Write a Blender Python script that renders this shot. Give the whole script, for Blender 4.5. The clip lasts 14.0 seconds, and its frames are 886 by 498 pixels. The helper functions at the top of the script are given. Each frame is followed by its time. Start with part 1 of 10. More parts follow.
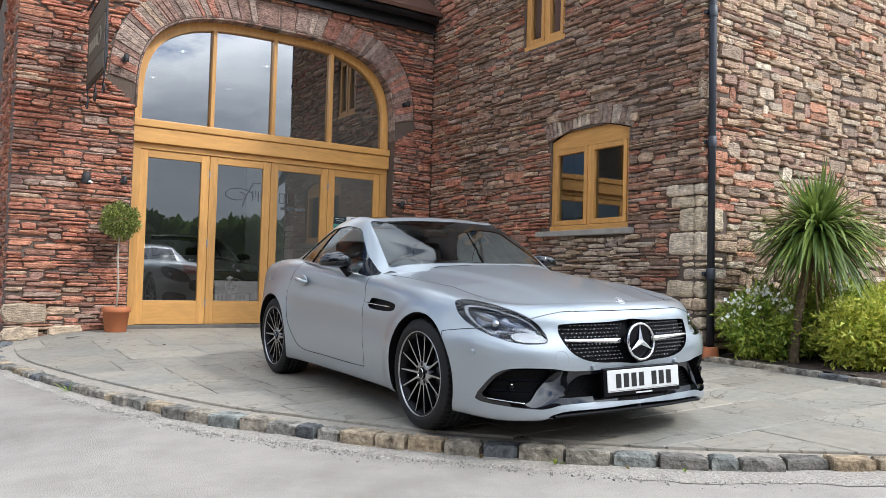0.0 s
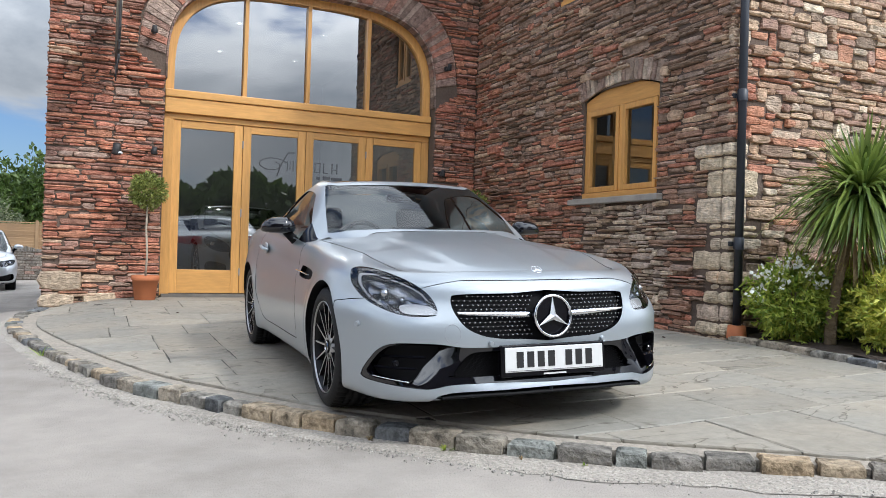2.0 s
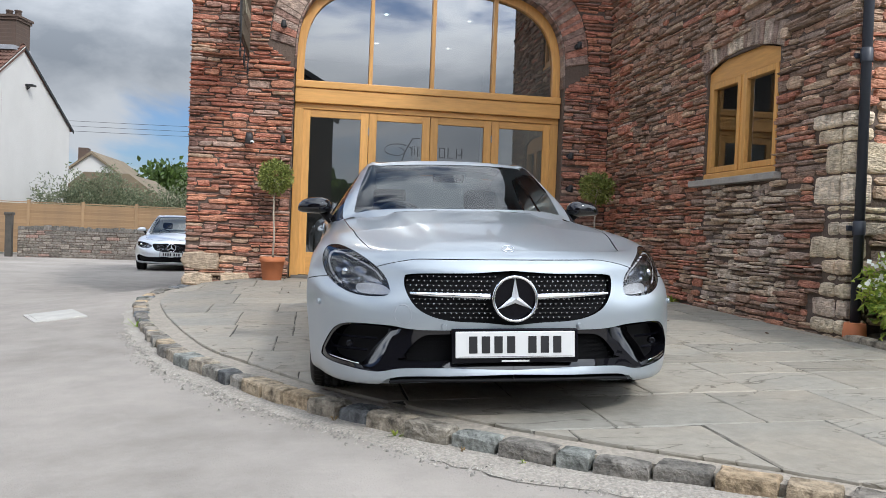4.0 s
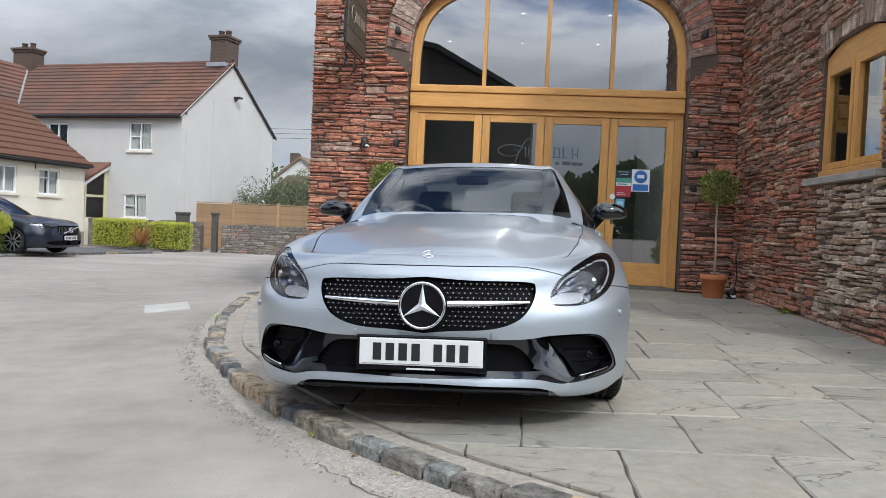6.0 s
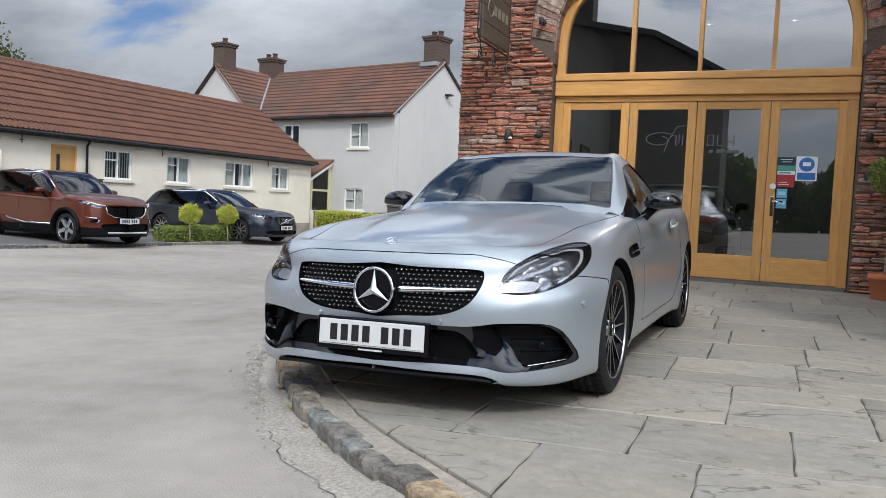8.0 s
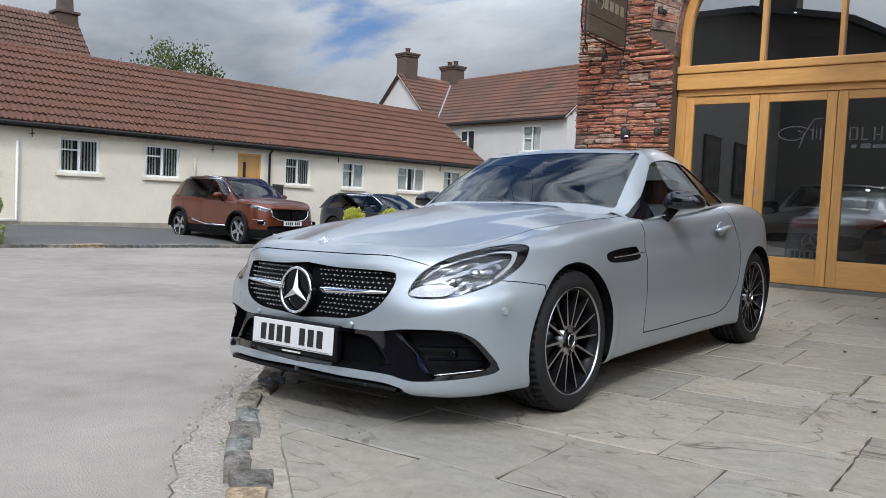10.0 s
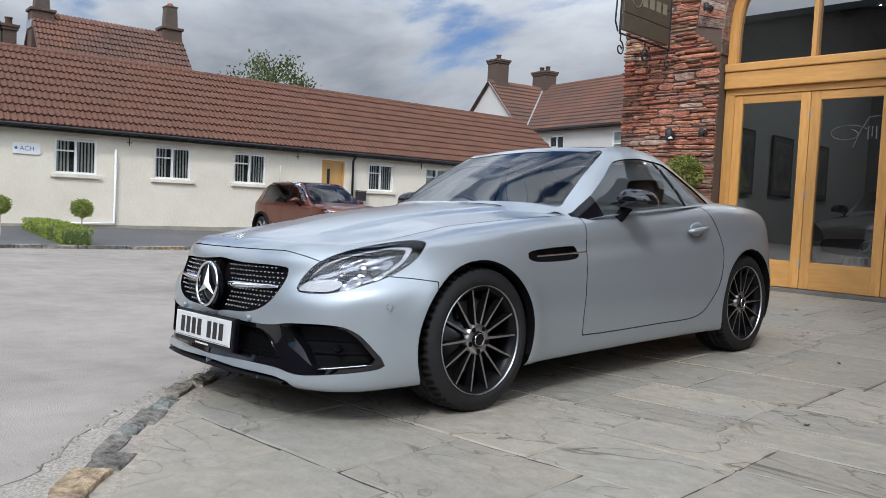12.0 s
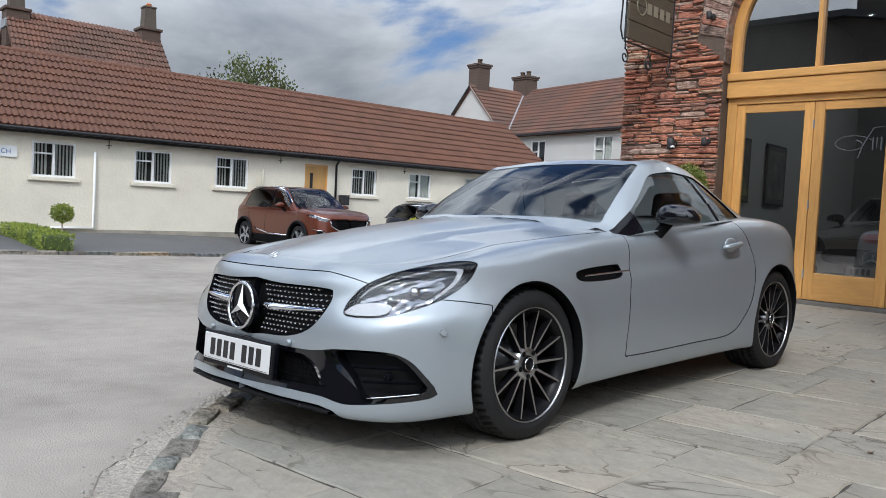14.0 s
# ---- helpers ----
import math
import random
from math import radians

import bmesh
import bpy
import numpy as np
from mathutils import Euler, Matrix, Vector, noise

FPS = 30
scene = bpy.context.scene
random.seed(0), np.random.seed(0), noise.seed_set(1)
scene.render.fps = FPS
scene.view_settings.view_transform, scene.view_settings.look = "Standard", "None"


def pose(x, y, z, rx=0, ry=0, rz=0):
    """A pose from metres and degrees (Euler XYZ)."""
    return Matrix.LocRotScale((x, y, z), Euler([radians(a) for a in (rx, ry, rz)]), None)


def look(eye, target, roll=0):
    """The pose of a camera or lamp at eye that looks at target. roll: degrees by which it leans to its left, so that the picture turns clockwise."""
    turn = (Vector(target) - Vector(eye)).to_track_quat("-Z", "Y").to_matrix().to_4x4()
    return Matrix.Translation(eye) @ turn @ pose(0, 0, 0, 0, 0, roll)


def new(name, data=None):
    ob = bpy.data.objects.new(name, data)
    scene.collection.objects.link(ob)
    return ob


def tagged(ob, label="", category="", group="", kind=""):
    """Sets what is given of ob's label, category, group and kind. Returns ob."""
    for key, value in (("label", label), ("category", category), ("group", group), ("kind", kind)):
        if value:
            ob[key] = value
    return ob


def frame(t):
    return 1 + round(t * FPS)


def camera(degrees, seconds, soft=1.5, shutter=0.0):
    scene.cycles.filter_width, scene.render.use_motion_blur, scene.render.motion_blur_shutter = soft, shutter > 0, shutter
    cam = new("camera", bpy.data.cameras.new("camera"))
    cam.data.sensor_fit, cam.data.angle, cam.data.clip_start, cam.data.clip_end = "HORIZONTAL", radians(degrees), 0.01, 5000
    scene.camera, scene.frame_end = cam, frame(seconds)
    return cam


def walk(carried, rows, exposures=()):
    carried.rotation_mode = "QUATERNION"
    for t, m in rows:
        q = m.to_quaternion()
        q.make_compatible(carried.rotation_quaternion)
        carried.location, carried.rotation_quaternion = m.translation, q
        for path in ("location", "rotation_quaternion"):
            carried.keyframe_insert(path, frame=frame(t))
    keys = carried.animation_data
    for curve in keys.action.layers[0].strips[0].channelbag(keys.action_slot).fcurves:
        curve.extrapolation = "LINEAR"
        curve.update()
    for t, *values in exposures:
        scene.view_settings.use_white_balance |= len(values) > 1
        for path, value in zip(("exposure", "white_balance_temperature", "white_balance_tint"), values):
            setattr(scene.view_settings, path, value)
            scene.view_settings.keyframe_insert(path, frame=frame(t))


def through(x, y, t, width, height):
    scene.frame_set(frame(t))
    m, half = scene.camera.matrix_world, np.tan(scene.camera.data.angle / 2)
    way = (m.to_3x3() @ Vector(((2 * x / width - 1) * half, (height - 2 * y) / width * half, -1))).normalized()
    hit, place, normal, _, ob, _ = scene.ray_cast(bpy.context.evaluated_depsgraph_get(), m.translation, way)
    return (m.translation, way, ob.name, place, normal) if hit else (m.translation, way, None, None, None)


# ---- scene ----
cam = camera(59.3, 14.0, soft=0.55)
METRES, EYE, TILT, LEAN, TURN = 7.36, 0.898, 0.0, 0.0, -33.3
START = (-3.26, -4.96)
ROWS = [
    (0.0, 0.0, 0.0, 0.0, -0.06, 2.22, -1.57),
    (0.5, 0.0323, 0.0186, -0.003, 1.62, 1.48, -1.6),
    (1.0, 0.0658, 0.0386, -0.0021, 3.4, 0.87, -1.63),
    (1.5, 0.1094, 0.054, -0.0023, 5.72, 0.36, -1.7),
    (2.0, 0.15, 0.0665, -0.0015, 8.78, 0.06, -1.83),
    (2.5, 0.1846, 0.0872, -0.0029, 12.35, -0.22, -1.97),
    (3.0, 0.2176, 0.1001, -0.0052, 16.38, -0.57, -2.09),
    (5.5, 0.3978, 0.2022, 0.0033, 34.72, -1.79, -2.46),
    (6.0, 0.429, 0.2287, 0.0062, 38.92, -1.9, -2.54),
    (6.5, 0.4599, 0.2504, 0.0081, 43.67, -2.13, -2.59),
    (7.0, 0.5, 0.2794, 0.0114, 48.3, -2.45, -2.63),
    (7.5, 0.5284, 0.3079, 0.0095, 52.27, -2.81, -2.65),
    (8.0, 0.5463, 0.3406, 0.0101, 55.95, -3.15, -2.64),
    (8.5, 0.5622, 0.3769, 0.0119, 59.45, -3.35, -2.58),
    (9.0, 0.5758, 0.4173, 0.0128, 63.38, -3.43, -2.58),
    (11.5, 0.6232, 0.587, 0.0149, 77.46, -3.38, -2.57),
    (12.0, 0.629, 0.6082, 0.0131, 78.44, -3.31, -2.63),
    (12.5, 0.6286, 0.614, 0.0129, 79.03, -3.27, -2.73),
    (13.0, 0.6222, 0.6149, 0.0151, 79.19, -3.22, -2.81),
    (13.5, 0.6064, 0.6012, 0.02, 78.55, -3.14, -2.85),
    (14.0, 0.5979, 0.5716, 0.0194, 76.57, -2.99, -2.88),
]
walk(cam, [(t, pose(START[0], START[1], EYE, TILT, LEAN, TURN) @ pose(METRES * x, METRES * y, METRES * z, 90 + pitch, roll, yaw))
           for t, x, y, z, yaw, pitch, roll in ROWS],
     [(0.0, -0.02, 5980, 8), (3.0, -0.11, 6040, 8), (6.0, -0.31, 6040, 9), (9.0, -0.41, 6000, 9), (12.5, -0.40, 5960, 9), (14.0, -0.42, 5960, 8)])

# ---- light: a bright broken sky and a veiled sun ----
SUN_WAY = Vector((0.36, -0.61, 0.71)).normalized()      # towards the sun
world = bpy.data.worlds.new("sky")
scene.world = world
world.use_nodes = True


def wire(tree, a, b):
    tree.links.new(a, b)


CLOUD_AT, CLOUD_SCALE, CLOUD_LIFT = (3.1, 7.4, 1.3), 2.3, 3.1


def build_sky(tree):
    n = tree.nodes
    n.clear()
    sky = n.new("ShaderNodeTexSky")
    sky.sky_type, sky.sun_disc = "NISHITA", False
    sky.sun_elevation = math.asin(SUN_WAY.z)
    sky.sun_rotation = math.atan2(SUN_WAY.x, SUN_WAY.y)
    co = n.new("ShaderNodeTexCoord")
    sep = n.new("ShaderNodeSeparateXYZ")
    wire(tree, co.outputs["Generated"], sep.inputs[0])
    up = n.new("ShaderNodeMath")
    up.operation = "MAXIMUM"
    wire(tree, sep.outputs[2], up.inputs[0])
    up.inputs[1].default_value = 0.0

    def puffs(shift, scale=CLOUD_SCALE, rough=0.56):
        """Heaped clouds, flattened towards the horizon; shift moves the sample towards the sun."""
        mp = n.new("ShaderNodeMapping")
        mp.inputs["Scale"].default_value = (1.0, 1.0, 2.3)
        mp.inputs["Location"].default_value = [o + q for o, q in zip(CLOUD_AT, shift)]
        wire(tree, co.outputs["Generated"], mp.inputs[0])
        z = n.new("ShaderNodeTexNoise")
        z.inputs["Scale"].default_value, z.inputs["Detail"].default_value = scale, 9
        z.inputs["Roughness"].default_value, z.inputs["Distortion"].default_value = rough, 0.35
        wire(tree, mp.outputs[0], z.inputs["Vector"])
        return z.outputs["Fac"]

    def reach(value, a, b, lo=0.0, hi=1.0, kind="SMOOTHSTEP"):
        r = n.new("ShaderNodeMapRange")
        r.interpolation_type = kind
        for i, q in enumerate((a, b, lo, hi)):
            r.inputs[i + 1].default_value = q
        wire(tree, value, r.inputs[0])
        return r.outputs[0]

    def calc(op, a, b):
        m = n.new("ShaderNodeMath")
        m.operation = op
        for i, q in enumerate((a, b)):
            if isinstance(q, (int, float)):
                m.inputs[i].default_value = q
            else:
                wire(tree, q, m.inputs[i])
        return m.outputs[0]

    # the heaps crowd together towards the horizon
    heap = calc("ADD", puffs((0, 0, 0)), reach(up.outputs[0], 0.16, 0.42, 0.05, 0.0))
    toward = calc("ADD", puffs((SUN_WAY.x * 0.10, SUN_WAY.y * 0.10, SUN_WAY.z * 0.16)), reach(up.outputs[0], 0.16, 0.42, 0.05, 0.0))
    cover = reach(heap, 0.40, 0.52)
    # the side towards the sun is lit, thick middles are grey
    lit = reach(calc("SUBTRACT", heap, toward), -0.10, 0.10, -0.30, 0.30, "LINEAR")
    thick = reach(heap, 0.47, 0.63, 1.0, 0.45)
    shade = calc("MAXIMUM", calc("ADD", thick, lit), 0.30)
    tone = n.new("ShaderNodeValToRGB")
    tone.color_ramp.elements[0].position, tone.color_ramp.elements[1].position = 0.25, 1.15
    tone.color_ramp.elements[0].color = (3.5, 3.8, 4.25, 1)
    tone.color_ramp.elements[1].position = 1.0
    tone.color_ramp.elements[1].color = (8.1, 8.2, 8.4, 1)
    wire(tree, shade, tone.inputs[0])
    blue = n.new("ShaderNodeVectorMath")
    blue.operation = "MULTIPLY"
    blue.inputs[1].default_value = (0.90, 1.05, 1.34)
    wire(tree, sky.outputs[0], blue.inputs[0])
    # the clouds are brighter towards the zenith, the clear sky only a little
    high = n.new("ShaderNodeVectorMath")
    high.operation = "SCALE"
    wire(tree, tone.outputs[0], high.inputs[0])
    near = n.new("ShaderNodeVectorMath")
    near.operation = "DOT_PRODUCT"
    near.inputs[1].default_value = SUN_WAY
    wire(tree, co.outputs["Generated"], near.inputs[0])
    glow = reach(near.outputs["Value"], 0.25, 1.0, 1.0, 2.2)
    wire(tree, calc("MULTIPLY", reach(up.outputs[0], 0.14, 0.47, 1.0, CLOUD_LIFT), glow), high.inputs[3])
    open_ = n.new("ShaderNodeVectorMath")
    open_.operation = "SCALE"
    wire(tree, blue.outputs[0], open_.inputs[0])
    wire(tree, reach(up.outputs[0], 0.14, 0.47, 1.0, 1.5), open_.inputs[3])
    mix = n.new("ShaderNodeMix")
    mix.data_type = "RGBA"
    wire(tree, cover, mix.inputs[0])
    wire(tree, open_.outputs[0], mix.inputs[6])
    wire(tree, high.outputs[0], mix.inputs[7])
    bg = n.new("ShaderNodeBackground")
    bg.inputs[1].default_value = 0.082
    out = n.new("ShaderNodeOutputWorld")
    wire(tree, mix.outputs[2], bg.inputs[0])
    wire(tree, bg.outputs[0], out.inputs[0])


build_sky(world.node_tree)
sun = new("sun", bpy.data.lights.new("sun", "SUN"))
sun.data.energy, sun.data.angle, sun.data.color = 2.5, radians(5.0), (1.0, 0.95, 0.88)
sun.matrix_world = look((0, 0, 30), Vector((0, 0, 30)) - SUN_WAY)
scene.view_settings.exposure = 0.0

# ---- materials ----
MATS = {}


def mk(name, base, rough=0.6, metal=0.0, vary=0.0, scale=3.0, grain=0.0, grain_scale=60.0, bump=0.0, bump_scale=40.0,
       coat=0.0, tint=None, stretch=(1, 1, 1), spec=0.5, trans=0.0, piece=0.0, rough_vary=0.0, fleck=0.0, fleck_scale=160.0):
    """A surface: base colour, two scales of variation, fine relief. tint: the colour that the large stains lean to. piece: variation from object to object."""
    m = bpy.data.materials.new(name)
    m.use_nodes = True
    t = m.node_tree
    n = t.nodes
    p = n["Principled BSDF"]
    p.inputs["Roughness"].default_value, p.inputs["Metallic"].default_value = rough, metal
    p.inputs["Coat Weight"].default_value, p.inputs["Coat Roughness"].default_value = coat, 0.03
    p.inputs["Specular IOR Level"].default_value, p.inputs["Transmission Weight"].default_value = spec, trans
    p.inputs["Base Color"].default_value = (*base, 1)
    co = n.new("ShaderNodeTexCoord")
    mp = n.new("ShaderNodeMapping")
    mp.inputs["Scale"].default_value = stretch
    wire(t, co.outputs["Object"], mp.inputs[0])
    last = None

    def stain(sc, amount, colour):
        nonlocal last
        z = n.new("ShaderNodeTexNoise")
        z.inputs["Scale"].default_value, z.inputs["Detail"].default_value, z.inputs["Roughness"].default_value = sc, 6, 0.62
        wire(t, mp.outputs[0], z.inputs["Vector"])
        r = n.new("ShaderNodeValToRGB")
        r.color_ramp.elements[0].position, r.color_ramp.elements[1].position = 0.35, 0.68
        wire(t, z.outputs["Fac"], r.inputs[0])
        f = n.new("ShaderNodeMath")
        f.operation = "MULTIPLY"
        f.inputs[1].default_value = amount
        wire(t, r.outputs[0], f.inputs[0])
        x = n.new("ShaderNodeMix")
        x.data_type = "RGBA"
        wire(t, f.outputs[0], x.inputs[0])
        if last is None:
            x.inputs[6].default_value = (*base, 1)
        else:
            wire(t, last, x.inputs[6])
        x.inputs[7].default_value = (*colour, 1)
        last = x.outputs[2]
        return z

    if vary:
        stain(scale, vary, tint or tuple(c * 0.45 for c in base))
    if grain:
        stain(grain_scale, grain, tuple(min(1, c * 1.7) for c in base))
    if fleck:
        stain(fleck_scale, fleck, tuple(c * 0.45 for c in base))
    if piece:
        ob = n.new("ShaderNodeObjectInfo")
        v = n.new("ShaderNodeMapRange")
        v.inputs[3].default_value, v.inputs[4].default_value = 1 - piece, 1 + piece
        wire(t, ob.outputs["Random"], v.inputs[0])
        h = n.new("ShaderNodeHueSaturation")
        if last is None:
            h.inputs["Color"].default_value = (*base, 1)
        else:
            wire(t, last, h.inputs["Color"])
        wire(t, v.outputs[0], h.inputs["Value"])
        last = h.outputs[0]
    if last is not None:
        wire(t, last, p.inputs["Base Color"])
    if bump:
        z = n.new("ShaderNodeTexNoise")
        z.inputs["Scale"].default_value, z.inputs["Detail"].default_value = bump_scale, 5
        wire(t, mp.outputs[0], z.inputs["Vector"])
        b = n.new("ShaderNodeBump")
        b.inputs["Strength"].default_value, b.inputs["Distance"].default_value = bump, 0.02
        wire(t, z.outputs["Fac"], b.inputs["Height"])
        wire(t, b.outputs[0], p.inputs["Normal"])
    if rough_vary:
        z = n.new("ShaderNodeTexNoise")
        z.inputs["Scale"].default_value = scale * 2
        wire(t, mp.outputs[0], z.inputs["Vector"])
        v = n.new("ShaderNodeMapRange")
        v.inputs[3].default_value, v.inputs[4].default_value = max(0.0, rough - rough_vary), min(1.0, rough + rough_vary)
        wire(t, z.outputs["Fac"], v.inputs[0])
        wire(t, v.outputs[0], p.inputs["Roughness"])
    MATS[name] = m
    return m


def glass_mat(name, tint=(0.9, 0.95, 0.93), rough=0.0, through=0.85, ior=1.9):
    """Thin window glass: clear film with a Fresnel mirror over it."""
    m = bpy.data.materials.new(name)
    m.use_nodes = True
    t = m.node_tree
    n = t.nodes
    n.remove(n["Principled BSDF"])
    out = n["Material Output"]
    clear = n.new("ShaderNodeBsdfTransparent")
    clear.inputs[0].default_value = (*[c * through for c in tint], 1)
    mirror = n.new("ShaderNodeBsdfGlossy")
    mirror.inputs["Roughness"].default_value = rough
    fr = n.new("ShaderNodeFresnel")
    fr.inputs[0].default_value = ior
    mx = n.new("ShaderNodeMixShader")
    wire(t, fr.outputs[0], mx.inputs[0])
    wire(t, clear.outputs[0], mx.inputs[1])
    wire(t, mirror.outputs[0], mx.inputs[2])
    wire(t, mx.outputs[0], out.inputs[0])
    MATS[name] = m
    return m


def tone_mat(name, rough=0.85, bump=0.5, bump_scale=30.0, grain=0.45, layers=2.2):
    """Stone whose colour each piece carries in its colour attribute, with grain, lichen and a rough face."""
    m = bpy.data.materials.new(name)
    m.use_nodes = True
    t = m.node_tree
    n = t.nodes
    p = n["Principled BSDF"]
    p.inputs["Roughness"].default_value = rough
    p.inputs["Specular IOR Level"].default_value = 0.25
    at = n.new("ShaderNodeAttribute")
    at.attribute_name = "tone"
    co = n.new("ShaderNodeTexCoord")
    z = n.new("ShaderNodeTexNoise")
    z.inputs["Scale"].default_value, z.inputs["Detail"].default_value, z.inputs["Roughness"].default_value = 14, 8, 0.68
    wire(t, co.outputs["Object"], z.inputs["Vector"])
    v = n.new("ShaderNodeMapRange")
    v.inputs[1].default_value, v.inputs[2].default_value = 0.3, 0.7
    v.inputs[3].default_value, v.inputs[4].default_value = 1 - grain, 1 + grain
    wire(t, z.outputs["Fac"], v.inputs[0])
    h = n.new("ShaderNodeHueSaturation")
    wire(t, at.outputs["Color"], h.inputs["Color"])
    wire(t, v.outputs[0], h.inputs["Value"])
    wire(t, h.outputs[0], p.inputs["Base Color"])
    y = n.new("ShaderNodeTexNoise")
    y.inputs["Scale"].default_value, y.inputs["Detail"].default_value = bump_scale, 7
    mp = n.new("ShaderNodeMapping")
    mp.inputs["Scale"].default_value = (0.7, 0.7, layers)
    wire(t, co.outputs["Object"], mp.inputs[0])
    wire(t, mp.outputs[0], y.inputs["Vector"])
    b = n.new("ShaderNodeBump")
    b.inputs["Strength"].default_value, b.inputs["Distance"].default_value = bump, 0.03
    wire(t, y.outputs["Fac"], b.inputs["Height"])
    wire(t, b.outputs[0], p.inputs["Normal"])
    MATS[name] = m
    return m


ROAD = mk("worn_tarmac", (0.348, 0.312, 0.273), 0.9, vary=0.95, scale=0.42, tint=(0.200, 0.178, 0.154), grain=0.22, grain_scale=4, bump=0.45, bump_scale=120, fleck=0.30, fleck_scale=210)
LOT = mk("dark_asphalt", (0.075, 0.073, 0.072), 0.92, vary=0.5, scale=0.7, tint=(0.13, 0.125, 0.12), grain=0.5, grain_scale=80, bump=0.4, bump_scale=100)
SLAB = tone_mat("riven_sandstone", 0.62, 0.85, 8.0, 0.13)


def rive(m):
    """Split layers on sandstone: stepped relief with thin darker edges, where cracks and relief shade are put into the
    colour.
    """
    t = m.node_tree
    n = t.nodes
    p = n["Principled BSDF"]
    co = n.new("ShaderNodeTexCoord")
    mp = n.new("ShaderNodeMapping")
    mp.inputs["Scale"].default_value = (0.62, 1.40, 1.0)
    mp.inputs["Rotation"].default_value = (0, 0, 0.18)
    info = n.new("ShaderNodeObjectInfo")
    far = n.new("ShaderNodeVectorMath")
    far.operation = "MULTIPLY_ADD"
    far.inputs[1].default_value, far.inputs[2].default_value = (40, 23, 9), (0, 0, 0)
    wire(t, info.outputs["Random"], far.inputs[0])
    wire(t, co.outputs["Object"], far.inputs[2])
    wire(t, far.outputs[0], mp.inputs[0])
    z = n.new("ShaderNodeTexNoise")
    z.inputs["Scale"].default_value, z.inputs["Detail"].default_value, z.inputs["Roughness"].default_value, z.inputs["Distortion"].default_value = 1.8, 4.2, 0.47, 0.7
    wire(t, mp.outputs[0], z.inputs["Vector"])
    k = n.new("ShaderNodeMath")
    k.operation = "MULTIPLY"
    k.inputs[1].default_value = 6.5
    wire(t, z.outputs["Fac"], k.inputs[0])
    fl = n.new("ShaderNodeMath")
    fl.operation = "FLOOR"
    wire(t, k.outputs[0], fl.inputs[0])
    fr = n.new("ShaderNodeMath")
    fr.operation = "FRACT"
    wire(t, k.outputs[0], fr.inputs[0])
    # dark lines along the steps: cracks, and the relief's shade painted in
    ramp = n.new("ShaderNodeValToRGB")
    e = ramp.color_ramp.elements
    e[0].position, e[0].color = 0.0, (0.36, 0.335, 0.30, 1)
    e[1].position, e[1].color = 0.11, (1, 1, 1, 1)
    wire(t, fr.outputs[0], ramp.inputs[0])
    patch = n.new("ShaderNodeTexNoise")
    patch.inputs["Scale"].default_value = 1.7
    wire(t, co.outputs["Object"], patch.inputs["Vector"])
    pr = n.new("ShaderNodeValToRGB")
    pr.color_ramp.elements[0].position, pr.color_ramp.elements[1].position = 0.44, 0.58
    wire(t, patch.outputs["Fac"], pr.inputs[0])
    mx = n.new("ShaderNodeMix")
    mx.data_type, mx.blend_type = "RGBA", "MULTIPLY"
    wire(t, pr.outputs[0], mx.inputs[0])
    old = p.inputs["Base Color"].links[0].from_socket
    wire(t, old, mx.inputs[6])
    wire(t, ramp.outputs[0], mx.inputs[7])
    # broad stains, cooler and warmer, and dark specks
    broad = n.new("ShaderNodeTexNoise")
    broad.inputs["Scale"].default_value, broad.inputs["Detail"].default_value = 1.1, 4
    wire(t, far.outputs[0], broad.inputs["Vector"])
    hue = n.new("ShaderNodeValToRGB")
    hue.color_ramp.elements[0].position, hue.color_ramp.elements[0].color = 0.32, (0.88, 0.895, 0.90, 1)
    hue.color_ramp.elements[1].position, hue.color_ramp.elements[1].color = 0.66, (1.07, 1.02, 0.96, 1)
    wire(t, broad.outputs["Fac"], hue.inputs[0])
    mh = n.new("ShaderNodeMix")
    mh.data_type, mh.blend_type = "RGBA", "MULTIPLY"
    mh.inputs[0].default_value = 1.0
    wire(t, mx.outputs[2], mh.inputs[6])
    wire(t, hue.outputs[0], mh.inputs[7])
    wire(t, mh.outputs[2], p.inputs["Base Color"])
    b = n.new("ShaderNodeBump")
    b.inputs["Strength"].default_value, b.inputs["Distance"].default_value = 1.0, 0.016
    wire(t, fl.outputs[0], b.inputs["Height"])
    wire(t, p.inputs["Normal"].links[0].from_socket, b.inputs["Normal"])
    wire(t, b.outputs[0], p.inputs["Normal"])


rive(SLAB)
STONE = tone_mat("rubble_stone", 0.88, 1.0, 34.0, 0.50)
KERB_STONE = tone_mat("kerb_stone_face", 0.9, 1.0, 42.0, 0.75, 0.7)
# lime mortar, darkened: the shade deep between the stones is in its colour
MORTAR = mk("lime_mortar", (0.105, 0.074, 0.056), 0.95, vary=0.6, scale=2.0, tint=(0.13, 0.105, 0.088), grain=0.4, bump=0.6)
SAND = mk("sandy_mortar", (0.325, 0.285, 0.232), 0.95, vary=0.8, scale=3, tint=(0.23, 0.207, 0.175), grain=0.4, grain_scale=25, bump=1.0, bump_scale=22, fleck=0.4, fleck_scale=45)
OAK = mk("oiled_oak", (0.58, 0.305, 0.088), 0.45, vary=0.5, scale=5, tint=(0.40, 0.185, 0.045), grain=0.3, grain_scale=30, bump=0.12, bump_scale=60, stretch=(1, 1, 0.12), piece=0.10)
